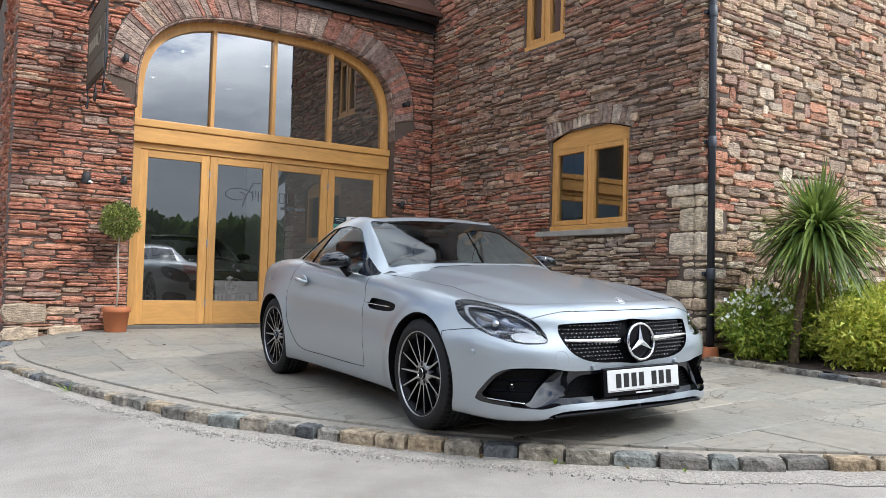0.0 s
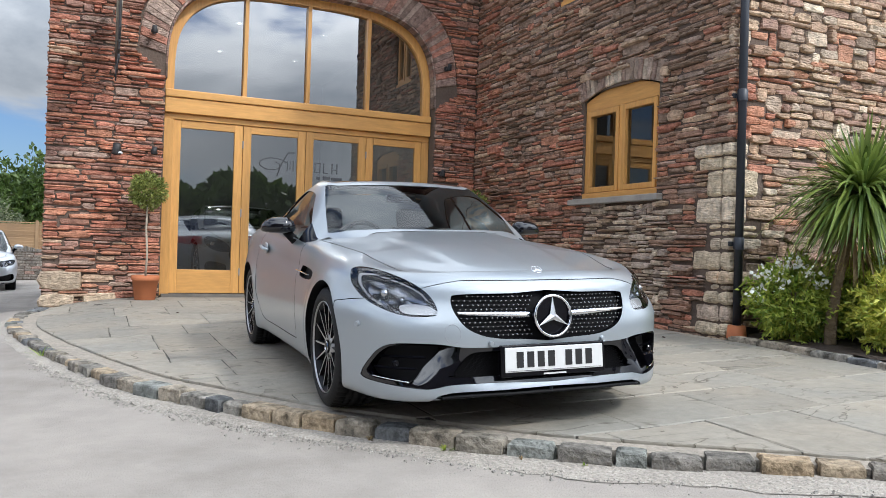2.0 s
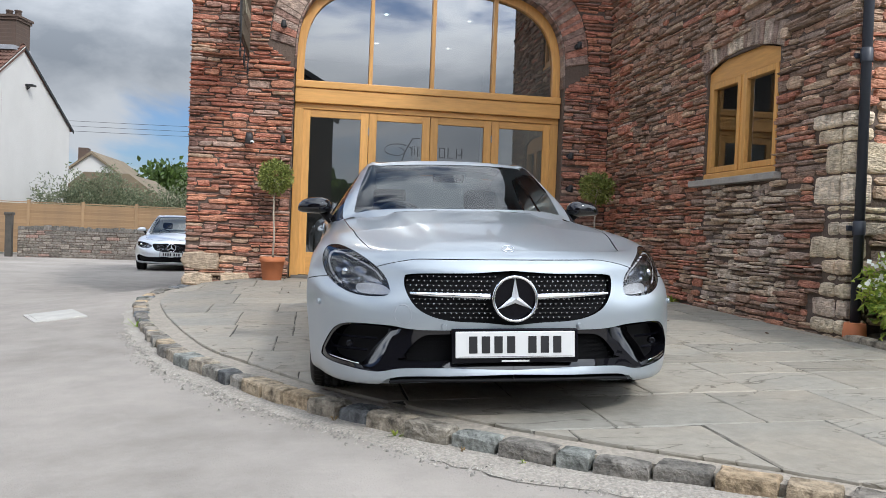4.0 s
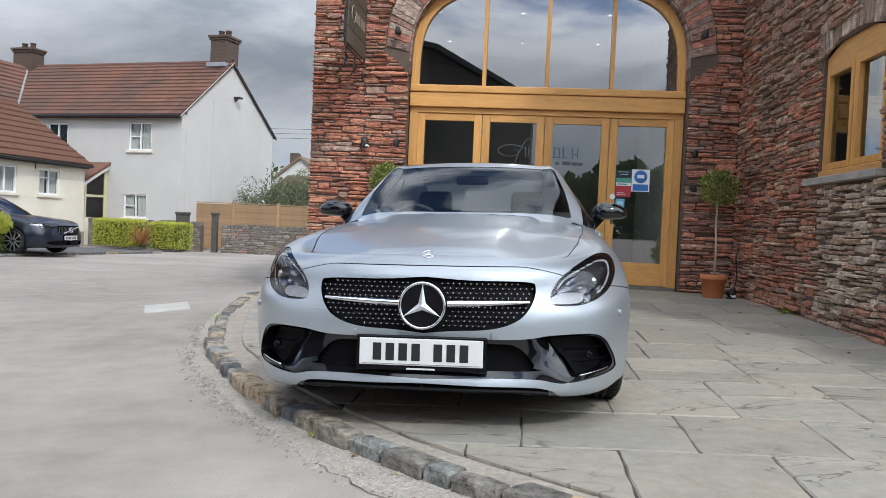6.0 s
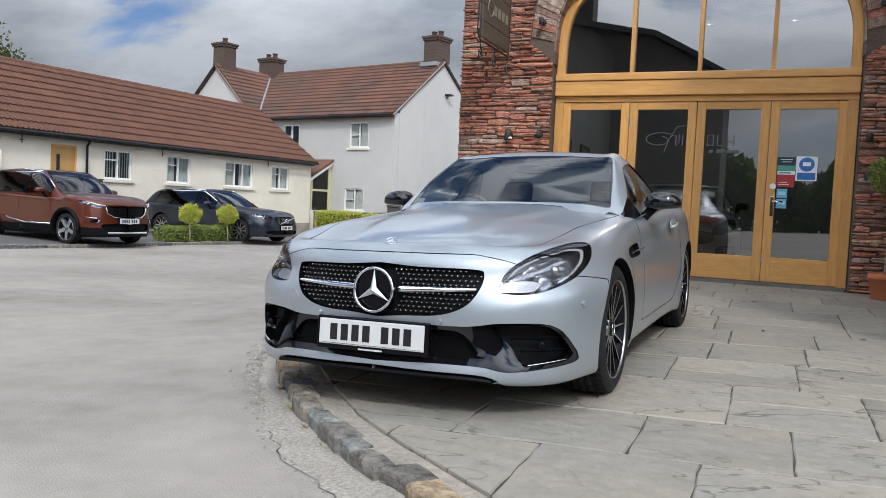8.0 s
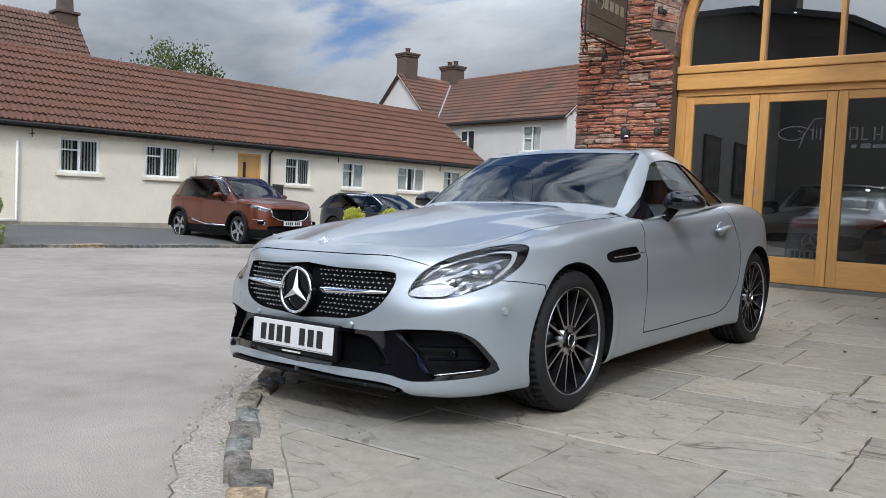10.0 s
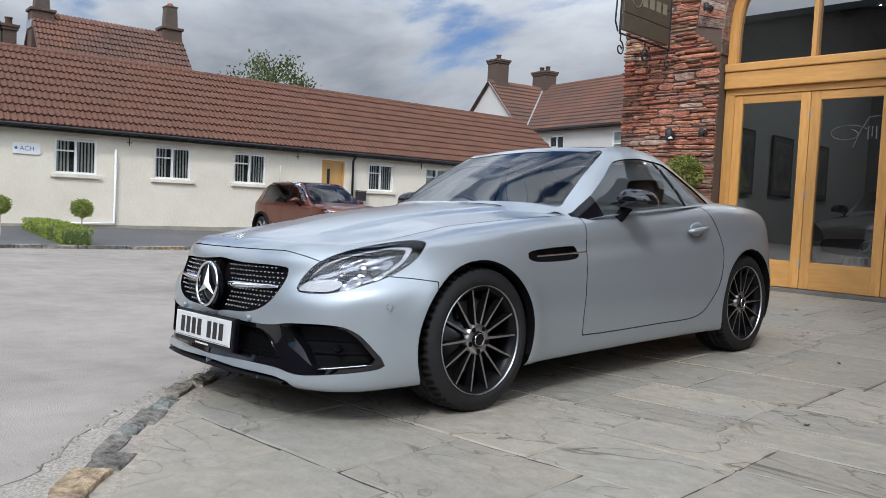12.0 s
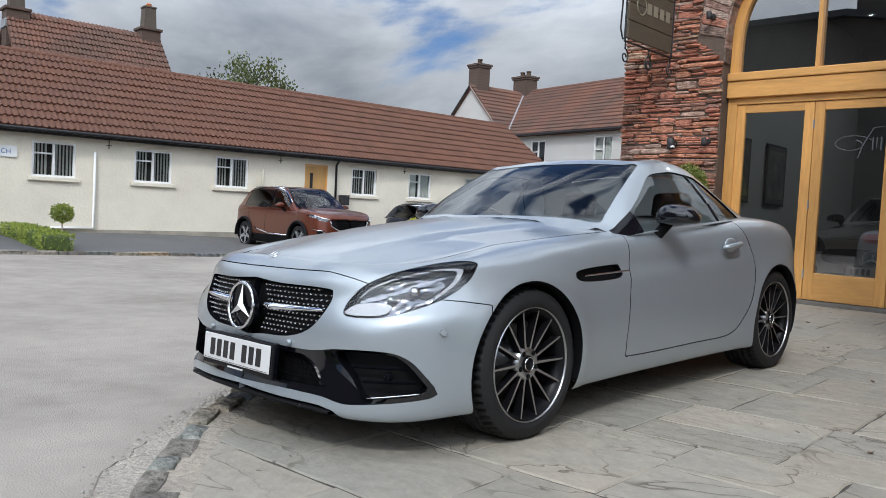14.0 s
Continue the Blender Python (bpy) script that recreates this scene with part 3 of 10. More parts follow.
# ---- windows of the wing ----


def wing_window(y0, y1, z0, z1, rise, label):
    """A pair of oak casements seen from -x, with a curved head where rise is given."""
    win = thing("window_1" if rise else "window_2", pose(WING_X, 0, 0), label, "window", kind="structure")
    ym = (y0 + y1) / 2
    xa, xb = 0.05, 0.14

    def head(y):
        return z1 + rise * (1 - ((y - ym) / ((y1 - y0) / 2)) ** 2)

    ys = np.linspace(y0, y1, 17)
    part("head_frame", prism([(y, head(y) + (0.035 if rise else 0)) for y in ys] + [(y, z1 - 0.07) for y in ys[::-1]], "x", xa, xb), OAK_H, win)
    for y in (y0, y1 - 0.05):
        part("jamb", box(xa, xb, y, y + 0.05, z0, z1 - 0.07, 0.004), OAK, win)
    part("sill_rail", box(xa - 0.03, xb, y0, y1, z0 - 0.005, z0 + 0.06, 0.008), OAK_H, win)
    part("mullion", box(xa, xb, ym - 0.026, ym + 0.026, z0 + 0.06, z1 - 0.07, 0.004), OAK, win)
    for ya, yb in ((y0 + 0.05, ym - 0.026), (ym + 0.026, y1 - 0.05)):
        c = part("casement", box(xa - 0.012, xb - 0.02, ya + 0.004, ya + 0.056, z0 + 0.066, z1 - 0.076, 0.004), OAK, win)
        bm = box(xa - 0.012, xb - 0.02, yb - 0.056, yb - 0.004, z0 + 0.066, z1 - 0.076, 0.004)
        box(xa - 0.012, xb - 0.02, ya + 0.056, yb - 0.056, z0 + 0.066, z0 + 0.125, 0.004, bm)
        box(xa - 0.012, xb - 0.02, ya + 0.056, yb - 0.056, z1 - 0.135, z1 - 0.076, 0.004, bm)
        part("casement_frame", bm, OAK, win)
        g = bmesh.new()
        g.faces.new([g.verts.new(q) for q in ((xa + 0.03, ya + 0.05, z0 + 0.1), (xa + 0.03, ya + 0.05, z1 - 0.1), (xa + 0.032, yb - 0.05, z1 - 0.1), (xa + 0.032, yb - 0.05, z0 + 0.1))])
        p = part("pane", g, GLASS, win)
        p.visible_shadow = False
    return win


wing_window(0.985, 2.275, 1.515, 2.57, 0.12, "honey-coloured oak casement window with a curved head")
wing_window(2.07, 2.84, 3.86, 5.0, 0.0, "tall narrow honey-coloured oak casement window")
tagged(part("window_sill", box(WING_X - 0.06, WING_X + 0.1, 0.90, 2.45, 1.445, 1.51, 0.008), mk("grey_stone_sill", (0.38, 0.35, 0.31), 0.85, vary=0.4, scale=5, bump=0.4)),
       "grey stone window sill under the oak window", "window sill", kind="structure")

# ---- the long low building across the lane ----
BUNGALOW = pose(-18.33, 0, 0, 0, 0, 90 - 5.71)
B0, B1, EAVE, RIDGE_Y, RIDGE_Z = -11.0, 22.75, 2.52, 3.15, 4.86


def cottage_window(parent, s0, s1, z0, z1, y=0.0, bars=((0.5,), 0.36), sill=True, curtain=True, blind=False):
    """White frame in a wall that faces -y: outer frame, upright bars, a top light, curtains and a sill."""
    # a near-black sheet close behind the pane stands for the unlit room
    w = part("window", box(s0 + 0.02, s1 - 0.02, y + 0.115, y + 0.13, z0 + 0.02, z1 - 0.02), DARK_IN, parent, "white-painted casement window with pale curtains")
    f = 0.055
    bm = bmesh.new()
    for a, b, c, d in ((s0, s0 + f, z0, z1), (s1 - f, s1, z0, z1), (s0 + f, s1 - f, z0, z0 + f), (s0 + f, s1 - f, z1 - f, z1)):
        box(a, b, y + 0.03, y + 0.10, c, d, bm=bm)
    part("frame", bm, UPVC, w)
    for k in bars[0]:
        x = s0 + (s1 - s0) * k
        part("bar", box(x - 0.03, x + 0.03, y + 0.035, y + 0.10, z0 + f, z1 - f), UPVC, w)
    zt = z1 - (z1 - z0) * bars[1]
    ends = [s0 + f] + [s0 + (s1 - s0) * k for k in bars[0]]
    part("bar", box(ends[0], ends[1] - 0.03, y + 0.04, y + 0.09, zt - 0.02, zt + 0.02), UPVC, w)
    g = bmesh.new()
    g.faces.new([g.verts.new(q) for q in ((s0 + f, y + 0.075, z0 + f), (s1 - f, y + 0.075, z0 + f), (s1 - f, y + 0.075, z1 - f), (s0 + f, y + 0.075, z1 - f))])
    part("pane", g, CLEAR, w).visible_shadow = False
    if blind:
        k = int((s1 - s0 - 2 * f) / 0.082)
        bm = bmesh.new()
        for i in range(k):
            x = s0 + f + (i + 0.5) * (s1 - s0 - 2 * f) / k
            if i == int(k * 0.42):
                continue
            q = pose(x, y + 0.106, 0, 0, 0, 18 + (i * 37) % 11)
            vs = [bm.verts.new(q @ Vector((dx, 0, z))) for dx, z in ((-0.034, z0 + f), (0.034, z0 + f), (0.034, z1 - f), (-0.034, z1 - f))]
            bm.faces.new(vs)
        part("vertical_blind", bm, CURTAIN, w, "white vertical blind, half open")
    elif curtain:
        for a, b in ((s0 + f, s0 + f + (s1 - s0) * 0.34), (s1 - f - (s1 - s0) * 0.40, s1 - f)):
            xs = np.linspace(a, b, 25)
            v = [(x, y + 0.105 + 0.006 * math.sin(i * 1.6), z) for z in (z0 + f, z1 - f) for i, x in enumerate(xs)]
            part("curtain", arrays("curtain", v, [(i, i + 1, i + 26, i + 25) for i in range(24)], CURTAIN), None, w)
    if sill:
        part("sill", box(s0 - 0.09, s1 + 0.09, y - 0.07, y + 0.03, z0 - 0.10, z0 - 0.002, 0.01), CREAM, w)
    return w


def wall_with_holes(s0, s1, z0, z1, holes, y0, y1):
    """A wall facing -y with rectangular openings (s0, s1, z0, z1)."""
    bm = bmesh.new()
    xs = sorted({s0, s1, *[h[0] for h in holes], *[h[1] for h in holes]})
    for a, b in zip(xs, xs[1:]):
        inside = sorted([(h[2], h[3]) for h in holes if h[0] < (a + b) / 2 < h[1]])
        z = z0
        for c, d in inside:
            if c > z:
                box(a, b, y0, y1, z, c, bm=bm)
            z = d
        if z < z1:
            box(a, b, y0, y1, z, z1, bm=bm)
    bmesh.ops.remove_doubles(bm, verts=bm.verts[:], dist=0.0005)
    return bm


def tile_mesh(w, h):
    """One roman tile lying in x (across) and y (up the slope), with a roll and a front edge."""
    prof = [(0.0, 0.0), (0.10, 0.004), (0.24, 0.045), (0.38, 0.008), (0.5, 0.0), (0.62, 0.008), (0.76, 0.045), (0.90, 0.004), (1.0, 0.0)]
    v = [(x * w, 0, z + 0.046) for x, z in prof] + [(x * w, h * 1.12, z) for x, z in prof] + [(x * w, 0, 0.0) for x, z in prof]
    k = len(prof)
    f = [(i, i + 1, k + i + 1, k + i) for i in range(k - 1)] + [(2 * k + i, 2 * k + i + 1, i + 1, i) for i in range(k - 1)]
    return v, f


def tiled_slope(parent, m, width, length, material, w=0.30, h=0.34, pick=None, seed=3):
    """Courses of tiles on a slope whose local x runs along the eaves and y up the slope. pick(i, j): these are objects of their own."""
    rnd = random.Random(seed)
    v0, f0 = tile_mesh(w, h)
    one = arrays("tile", v0, f0, material)
    nv, V, Fc = len(v0), [], []
    nx, ny = int(width / w), int(length / h)
    base = np.array(v0)
    sx, sy = width / (nx * w), length / (ny * h)
    k = 0
    for j in range(ny):
        for i in range(nx):
            dz, ang = rnd.uniform(-0.004, 0.006), rnd.uniform(-0.006, 0.006)
            if pick and pick(i, j):
                ob = part("tile", one, None, parent)
                ob.matrix_basis = m @ Matrix.Translation((i * w * sx, j * h * sy, dz)) @ Matrix.Rotation(ang, 4, "Z") @ Matrix.Diagonal((sx, sy, 1, 1))
            else:
                q = base * (sx, sy, 1) + (i * w * sx, j * h * sy, dz)
                V.append(q)
                Fc += [tuple(c + k * nv for c in face) for face in f0]
                k += 1
    if V:
        me = arrays("roof_tiles", np.concatenate(V), Fc, material)
        ob = part("roof_tiles", me, None, parent)
        ob.matrix_basis = m
        tagged(ob, kind="stuff")


def slope_pose(x, y0, z0, y1, z1):
    """Local x along the eaves, y up the slope from (y0, z0) to (y1, z1)."""
    a = math.atan2(z1 - z0, abs(y1 - y0))
    m = Matrix.Translation((x, y0, z0)) @ Matrix.Rotation(a, 4, "X")
    return m if y1 > y0 else Matrix.Translation((x, y0, z0)) @ Matrix.Rotation(math.pi, 4, "Z") @ Matrix.Rotation(a, 4, "X")


def build_bungalow():
    b = thing("bungalow", BUNGALOW, "long low cream-rendered building with a brown tiled roof", "building")
    wins = [(3.24, 4.27), (5.75, 6.78), (8.06, 9.09), (12.78, 13.79), (15.18, 16.19), (17.83, 19.26), (20.31, 21.35), (-2.2, -1.2), (-5.2, -4.2)]
    doors = [(11.02, 11.86), (0.95, 1.80)]
    holes = [(a, c, 1.33, 2.22) for a, c in wins] + [(a, c, -0.02, 2.22) for a, c in doors]
    part("wall", wall_with_holes(B0, B1, -0.7, EAVE, holes, 0.0, 0.25), CREAM, b)
    gable = [(0.26, -0.7), (6.3, -0.7), (6.3, EAVE), (RIDGE_Y, RIDGE_Z - 0.06), (0.26, EAVE + 0.05)]
    for s in (B0, B1 - 0.25):
        part("gable_wall", prism(gable, "x", s, s + 0.25), CREAM, b)
    part("back_wall", box(B0 + 0.25, B1 - 0.25, 6.05, 6.3, -0.7, EAVE), CREAM, b)
    for i, (a, c) in enumerate(wins):
        cottage_window(b, a, c, 1.33, 2.22, bars=((0.5,), 0.34) if i != 5 else ((0.36, 0.64), 0.34), blind=i in (0, 1, 2, 3))
        # shallow plaster hood over the window
        part("hood", box(a - 0.08, c + 0.08, -0.025, -0.001, 2.225, 2.27), CREAM, b)
    for a, c in doors:
        d = part("door", box(a + 0.05, c - 0.05, 0.06, 0.10, -0.02, 2.16, 0.004), mk("yellow_oak_door", (0.52, 0.30, 0.10), 0.5, vary=0.3, scale=4, stretch=(1, 1, 0.1)), b, "yellow oak door with a narrow glass slot")
        part("door_frame", wall_with_holes(a, c, -0.02, 2.22, [(a + 0.05, c - 0.05, -0.02, 2.17)], 0.03, 0.09), OAK, d)
        part("door_glass", box(a + 0.22, a + 0.32, 0.05, 0.075, 1.25, 1.95), BLACK, d)
    # roof: deck, tiles on the near slope, ridge, gutter and pipes
    part("roof", prism([(-0.22, EAVE - 0.03), (RIDGE_Y, RIDGE_Z - 0.05), (6.55, EAVE - 0.03), (RIDGE_Y, RIDGE_Z - 0.16)], "x", B0 - 0.1, B1 + 0.12), TILE, b)
    m = slope_pose(B0 - 0.1, -0.25, EAVE - 0.01, RIDGE_Y, RIDGE_Z - 0.02)
    length = math.hypot(RIDGE_Y + 0.25, RIDGE_Z - EAVE)
    tiled_slope(b, m, B1 - B0 + 0.2, length, TILE, h=0.41, pick=lambda i, j: 75 <= i < 105)
    bm = bmesh.new()
    n = 75
    for i in range(n):
        x = B0 - 0.1 + (B1 - B0 + 0.2) * i / n
        r = lathe([(0.115, 0), (0.105, (B1 - B0 + 0.2) / n + 0.02)], 10, bm, pose(x, RIDGE_Y, RIDGE_Z - 0.06, 0, 90, 0))
    part("ridge_tile", bm, TILE, b)
    part("gutter", box(B0 - 0.1, B1 + 0.1, -0.34, -0.22, EAVE - 0.09, EAVE - 0.005, 0.03), BLACK, b, "black half-round gutter")
    part("fascia", box(B0, B1, -0.20, -0.02, EAVE - 0.14, EAVE - 0.015), BLACK, b)
    part("downpipe", tube([(12.12, -0.28, EAVE - 0.08), (12.12, -0.09, EAVE - 0.28), (12.12, -0.09, -0.3)], 0.038), BLACK, b, "black downpipe", True)
    part("waste_pipe", tube([(4.72, -0.06, 2.05), (4.72, -0.06, 0.08), (3.6, -0.06, 0.06)], 0.035), UPVC, b, "white waste pipe", True)
    part("waste_pipe", tube([(9.55, -0.05, 1.95), (9.55, -0.05, 1.2)], 0.022), CREAM, b, "", True)
    part("plinth", box(B0, B1, -0.03, -0.002, -0.7, 0.03, 0.006), mk("stained_plinth", (0.40, 0.36, 0.29), 0.95, vary=0.8, scale=1.4, tint=(0.20, 0.18, 0.15), bump=0.5), b)
    for x in (5.05, 10.1, 14.9, 20.0):
        f = part("lamp_bracket", tube([(x, -0.02, 2.42), (x, -0.10, 2.36), (x, -0.10, 2.16)], 0.014, 6), IRON, b)
        part("lamp_arm", tube([(x - 0.07, -0.10, 2.24), (x + 0.07, -0.10, 2.24)], 0.01, 6), IRON, f)
    sign = thing("wall_sign", BUNGALOW @ pose(2.60, -0.02, 1.90), "white rectangular sign with blue lettering on the cream wall", "sign")
    part("board", box(-0.31, 0.31, -0.012, 0.012, -0.14, 0.14, 0.003), UPVC, sign)
    letters(sign, "ACH", 0.16, (-0.16, -0.016, -0.055), mk("sign_blue", (0.03, 0.12, 0.33), 0.5))
    part("mark", lathe([(0.0, 0.0), (0.035, 0.0), (0.035, 0.004), (0.0, 0.004)], 16, m=pose(-0.235, -0.013, 0.0, 90, 0, 0)), MATS["sign_blue"], sign)
    bx = thing("meter_box", BUNGALOW @ pose(12.45, -0.03, 0.98), "small dark post box on the cream wall", "post box")
    part("case", box(-0.16, 0.16, -0.16, 0.02, 0, 0.30, 0.02), IRON, bx)
    part("lid", box(-0.18, 0.18, -0.18, 0.0, 0.305, 0.33, 0.01), IRON, bx)


def letters(parent, text, size, at, material, turn=(90, 0, 0), name="lettering"):
    """Raised letters with the built-in font, as a mesh."""
    cu = bpy.data.curves.new(name, "FONT")
    cu.body, cu.size, cu.extrude = text, size, 0.002
    cu.resolution_u = 3
    ob = bpy.data.objects.new(name, cu)
    me = bpy.data.meshes.new_from_object(ob)
    bpy.data.objects.remove(ob)
    me.materials.clear()
    me.materials.append(material)
    q = part(name, me, None, parent)
    q.matrix_basis = pose(*at, *turn)
    return q


build_bungalow()

# ---- the white house ----
HOUSE = pose(-12.7, 23.45, 0, 0, 0, -11.8)


def chimney(parent, x, y, z0, z1, w=0.85, d=0.75, pots=2):
    c = part("chimney", box(x - w / 2, x + w / 2, y - d / 2, y + d / 2, z0, z1 - 0.22), BRICK, parent, "weathered brown brick chimney stack")
    bm = box(x - w / 2 - 0.05, x + w / 2 + 0.05, y - d / 2 - 0.05, y + d / 2 + 0.05, z1 - 0.219, z1 - 0.12)
    box(x - w / 2 - 0.09, x + w / 2 + 0.09, y - d / 2 - 0.09, y + d / 2 + 0.09, z1 - 0.119, z1 - 0.03, bm=bm)
    part("cap", bm, BRICK, c)
    for i in range(pots):
        px = x + (i - (pots - 1) / 2) * w * 0.45
        part("pot", lathe([(0.13, z1 - 0.05), (0.11, z1 + 0.18), (0.135, z1 + 0.2), (0.135, z1 + 0.24), (0.09, z1 + 0.24)], 14, m=Matrix.Translation((px, y, 0))), BRICK, c, "", True)
    # joints of the courses
    bm = bmesh.new()
    for k in range(int((z1 - z0) / 0.15)):
        box(x - w / 2 - 0.004, x + w / 2 + 0.004, y - d / 2 - 0.004, y + d / 2 + 0.004, z0 + k * 0.15, z0 + k * 0.15 + 0.012, bm=bm)
    part("joints", bm, MORTAR, c)


def build_house():
    h = thing("white_house", HOUSE, "two-storey white-rendered house with weathered red tiled roofs and brick chimneys", "house")
    E, RZ, RY, D, W = 4.68, 7.33, 3.3, 6.8, 8.6
    wins = [(-2.41, -1.36, 3.26, 4.33), (-6.37, -5.37, 3.3, 4.3), (-2.58, -1.50, 0.62, 1.55)]
    part("wall", wall_with_holes(-W, 0, -1.0, E, wins, 0, 0.3), WHITE_R, h)
    g = [(0.31, -1.0), (D, -1.0), (D, E), (RY, RZ - 0.08), (0.31, E + 0.2)]
    part("gable_wall", prism(g, "x", -0.3, 0), WHITE_R, h)
    part("back_wall", box(-W, -0.3, D - 0.3, D, -1.0, E), WHITE_R, h)
    for i, w in enumerate(wins):
        cottage_window(h, *w, bars=((0.5,), 0.5), curtain=i != 1)
    part("roof", prism([(-0.2, E - 0.08), (RY, RZ - 0.05), (D + 0.2, E - 0.08), (D + 0.2, E - 0.16), (RY, RZ - 0.2), (-0.2, E - 0.2)], "x", -W - 2.0, 0.06), TILE_R, h)
    m = slope_pose(-W - 2.0, -0.24, E - 0.08, RY, RZ - 0.03)
    tiled_slope(h, m, W + 2.08, math.hypot(RY + 0.24, RZ - E), TILE_R, 0.27, 0.30, pick=lambda i, j: 25 <= i, seed=5)
    part("ridge_tile", lathe([(0.12, 0), (0.12, W + 2.0)], 10, m=pose(-W - 2.0, RY, RZ - 0.05, 0, 90, 0)), TILE_R, h)
    part("gutter", box(-W, 0.05, -0.34, -0.22, E - 0.16, E - 0.07, 0.03), BLACK, h)
    part("bargeboard", prism([(RY, RZ - 0.06), (D + 0.2, E - 0.12), (D + 0.2, E - 0.24), (RY, RZ - 0.18)], "x", 0.061, 0.09), BLACK, h)
    part("verge_mortar", prism([(-0.2, E - 0.09), (RY, RZ - 0.03), (RY, RZ - 0.075), (-0.2, E - 0.135)], "x", 0.061, 0.075), WHITE_R, h)
    chimney(h, -0.45, RY + 0.05, RZ - 0.7, 8.40, 0.76, 0.92)
    part("flashing", box(-0.95, -0.06, RY - 0.52, RY + 0.62, RZ - 0.28, RZ - 0.10, 0.02), LEAD, h)
    part("alarm_wire", tube([(0.006, 2.0, 5.45), (0.006, 2.0, 0.3)], 0.008, 5), WHITE_R, h)
    lamp = part("flood_lamp", box(0.0, 0.30, 3.45, 3.72, 5.82, 5.90, 0.02), BLACK, h, "black floodlight on the gable")
    part("bracket", tube([(0.0, 3.58, 5.70), (0.12, 3.58, 5.80)], 0.02, 6), BLACK, lamp)
    # wing across the left end, gable to the front
    X0, X1, Y0, RZ2 = -13.35, -8.1, -0.28, 7.24
    xm = (X0 + X1) / 2
    part("wing_gable", prism([(X0, -1.0), (X1, -1.0), (X1, E), (xm, RZ2 - 0.1), (X0, E)], "y", Y0, Y0 + 0.3), WHITE_R, h)
    part("wing_side", box(X0, X0 + 0.3, Y0 + 0.3, 11.0, -1.0, E), WHITE_R, h)
    part("wing_roof", prism([(X0 - 0.25, E - 0.15), (xm, RZ2), (X1 + 0.25, E - 0.15), (X1 + 0.25, E - 0.3), (xm, RZ2 - 0.16), (X0 - 0.25, E - 0.3)], "y", Y0 - 0.12, 11.0), TILE_R, h)
    rm = Matrix.Translation((X1 + 0.27, Y0 - 0.12, E - 0.14)) @ Matrix.Rotation(math.pi / 2, 4, "Z") @ Matrix.Rotation(math.atan2(RZ2 - E + 0.15, (X1 - X0) / 2 + 0.25), 4, "X")
    tiled_slope(h, rm, 8.0, math.hypot((X1 - X0) / 2 + 0.25, RZ2 - E + 0.15), TILE_R, 0.27, 0.30, seed=6)
    part("bargeboard", prism([(X0 - 0.28, E - 0.2), (xm, RZ2 - 0.02), (xm, RZ2 - 0.13), (X0 - 0.28, E - 0.3)], "y", Y0 - 0.16, Y0 - 0.121), BLACK, h)
    part("verge_mortar", prism([(xm, RZ2 - 0.03), (X1 + 0.25, E - 0.19), (X1 + 0.25, E - 0.215), (xm, RZ2 - 0.055)], "y", Y0 - 0.135, Y0 - 0.121), WHITE_R, h)
    part("valley_lead", tube([(X1 + 0.28, -0.22, E - 0.02), (xm + 0.05, 3.13, RZ2 + 0.02)], 0.05, 6), LEAD, h)
    chimney(h, xm, Y0 + 0.45, RZ2 - 0.7, 8.32, 0.78, 0.72, 1)
    chimney(h, xm, 3.2, RZ2 - 0.9, 8.12, 1.05, 0.72)
    # porch between the house and the low building
    p = part("porch", box(-5.0, -3.37, -1.2, -0.003, -0.5, 0.55), CREAM, h, "small cream porch with a red tiled lean-to roof")
    yellow = mk("pale_yellow_paint", (0.62, 0.58, 0.36), 0.5, vary=0.2)
    part("porch_post", box(-3.45, -3.36, -0.16, -0.004, 0.551, 2.55), yellow, p)
    part("porch_post", box(-3.45, -3.36, -1.2, -1.12, 0.551, 2.02), yellow, p)
    part("porch_rail", box(-3.44, -3.37, -1.12, -0.16, 1.36, 1.45), yellow, p)
    part("porch_front", box(-5.0, -3.46, -1.2, -1.12, 0.551, 2.02), CREAM, p)
    part("porch_glass", prism([(-1.12, 0.56), (-0.16, 0.56), (-0.16, 2.46), (-1.12, 2.0)], "x", -3.41, -3.40), CLEAR, p).visible_shadow = False
    part("porch_roof", prism([(-1.52, 1.92), (-0.003, 2.76), (-0.003, 2.66), (-1.52, 1.82)], "x", -5.1, -3.22), TILE_R, p)
    part("porch_bargeboard", prism([(-1.50, 1.80), (-0.003, 2.64), (-0.003, 2.52), (-1.50, 1.68)], "x", -3.30, -3.26), UPVC, p)
    part("porch_gutter", box(-5.1, -3.2, -1.60, -1.50, 1.76, 1.86, 0.02), BLACK, p)
    part("drain_pipe", tube([(-5.0, -1.45, 2.25), (-5.6, -1.9, 1.6), (-6.0, -2.1, 1.3), (-6.0, -2.1, -0.4)], 0.045), BLACK, h, "", True)


build_house()

# ---- cars: a lofted shell, cut along its shut lines and openings ----


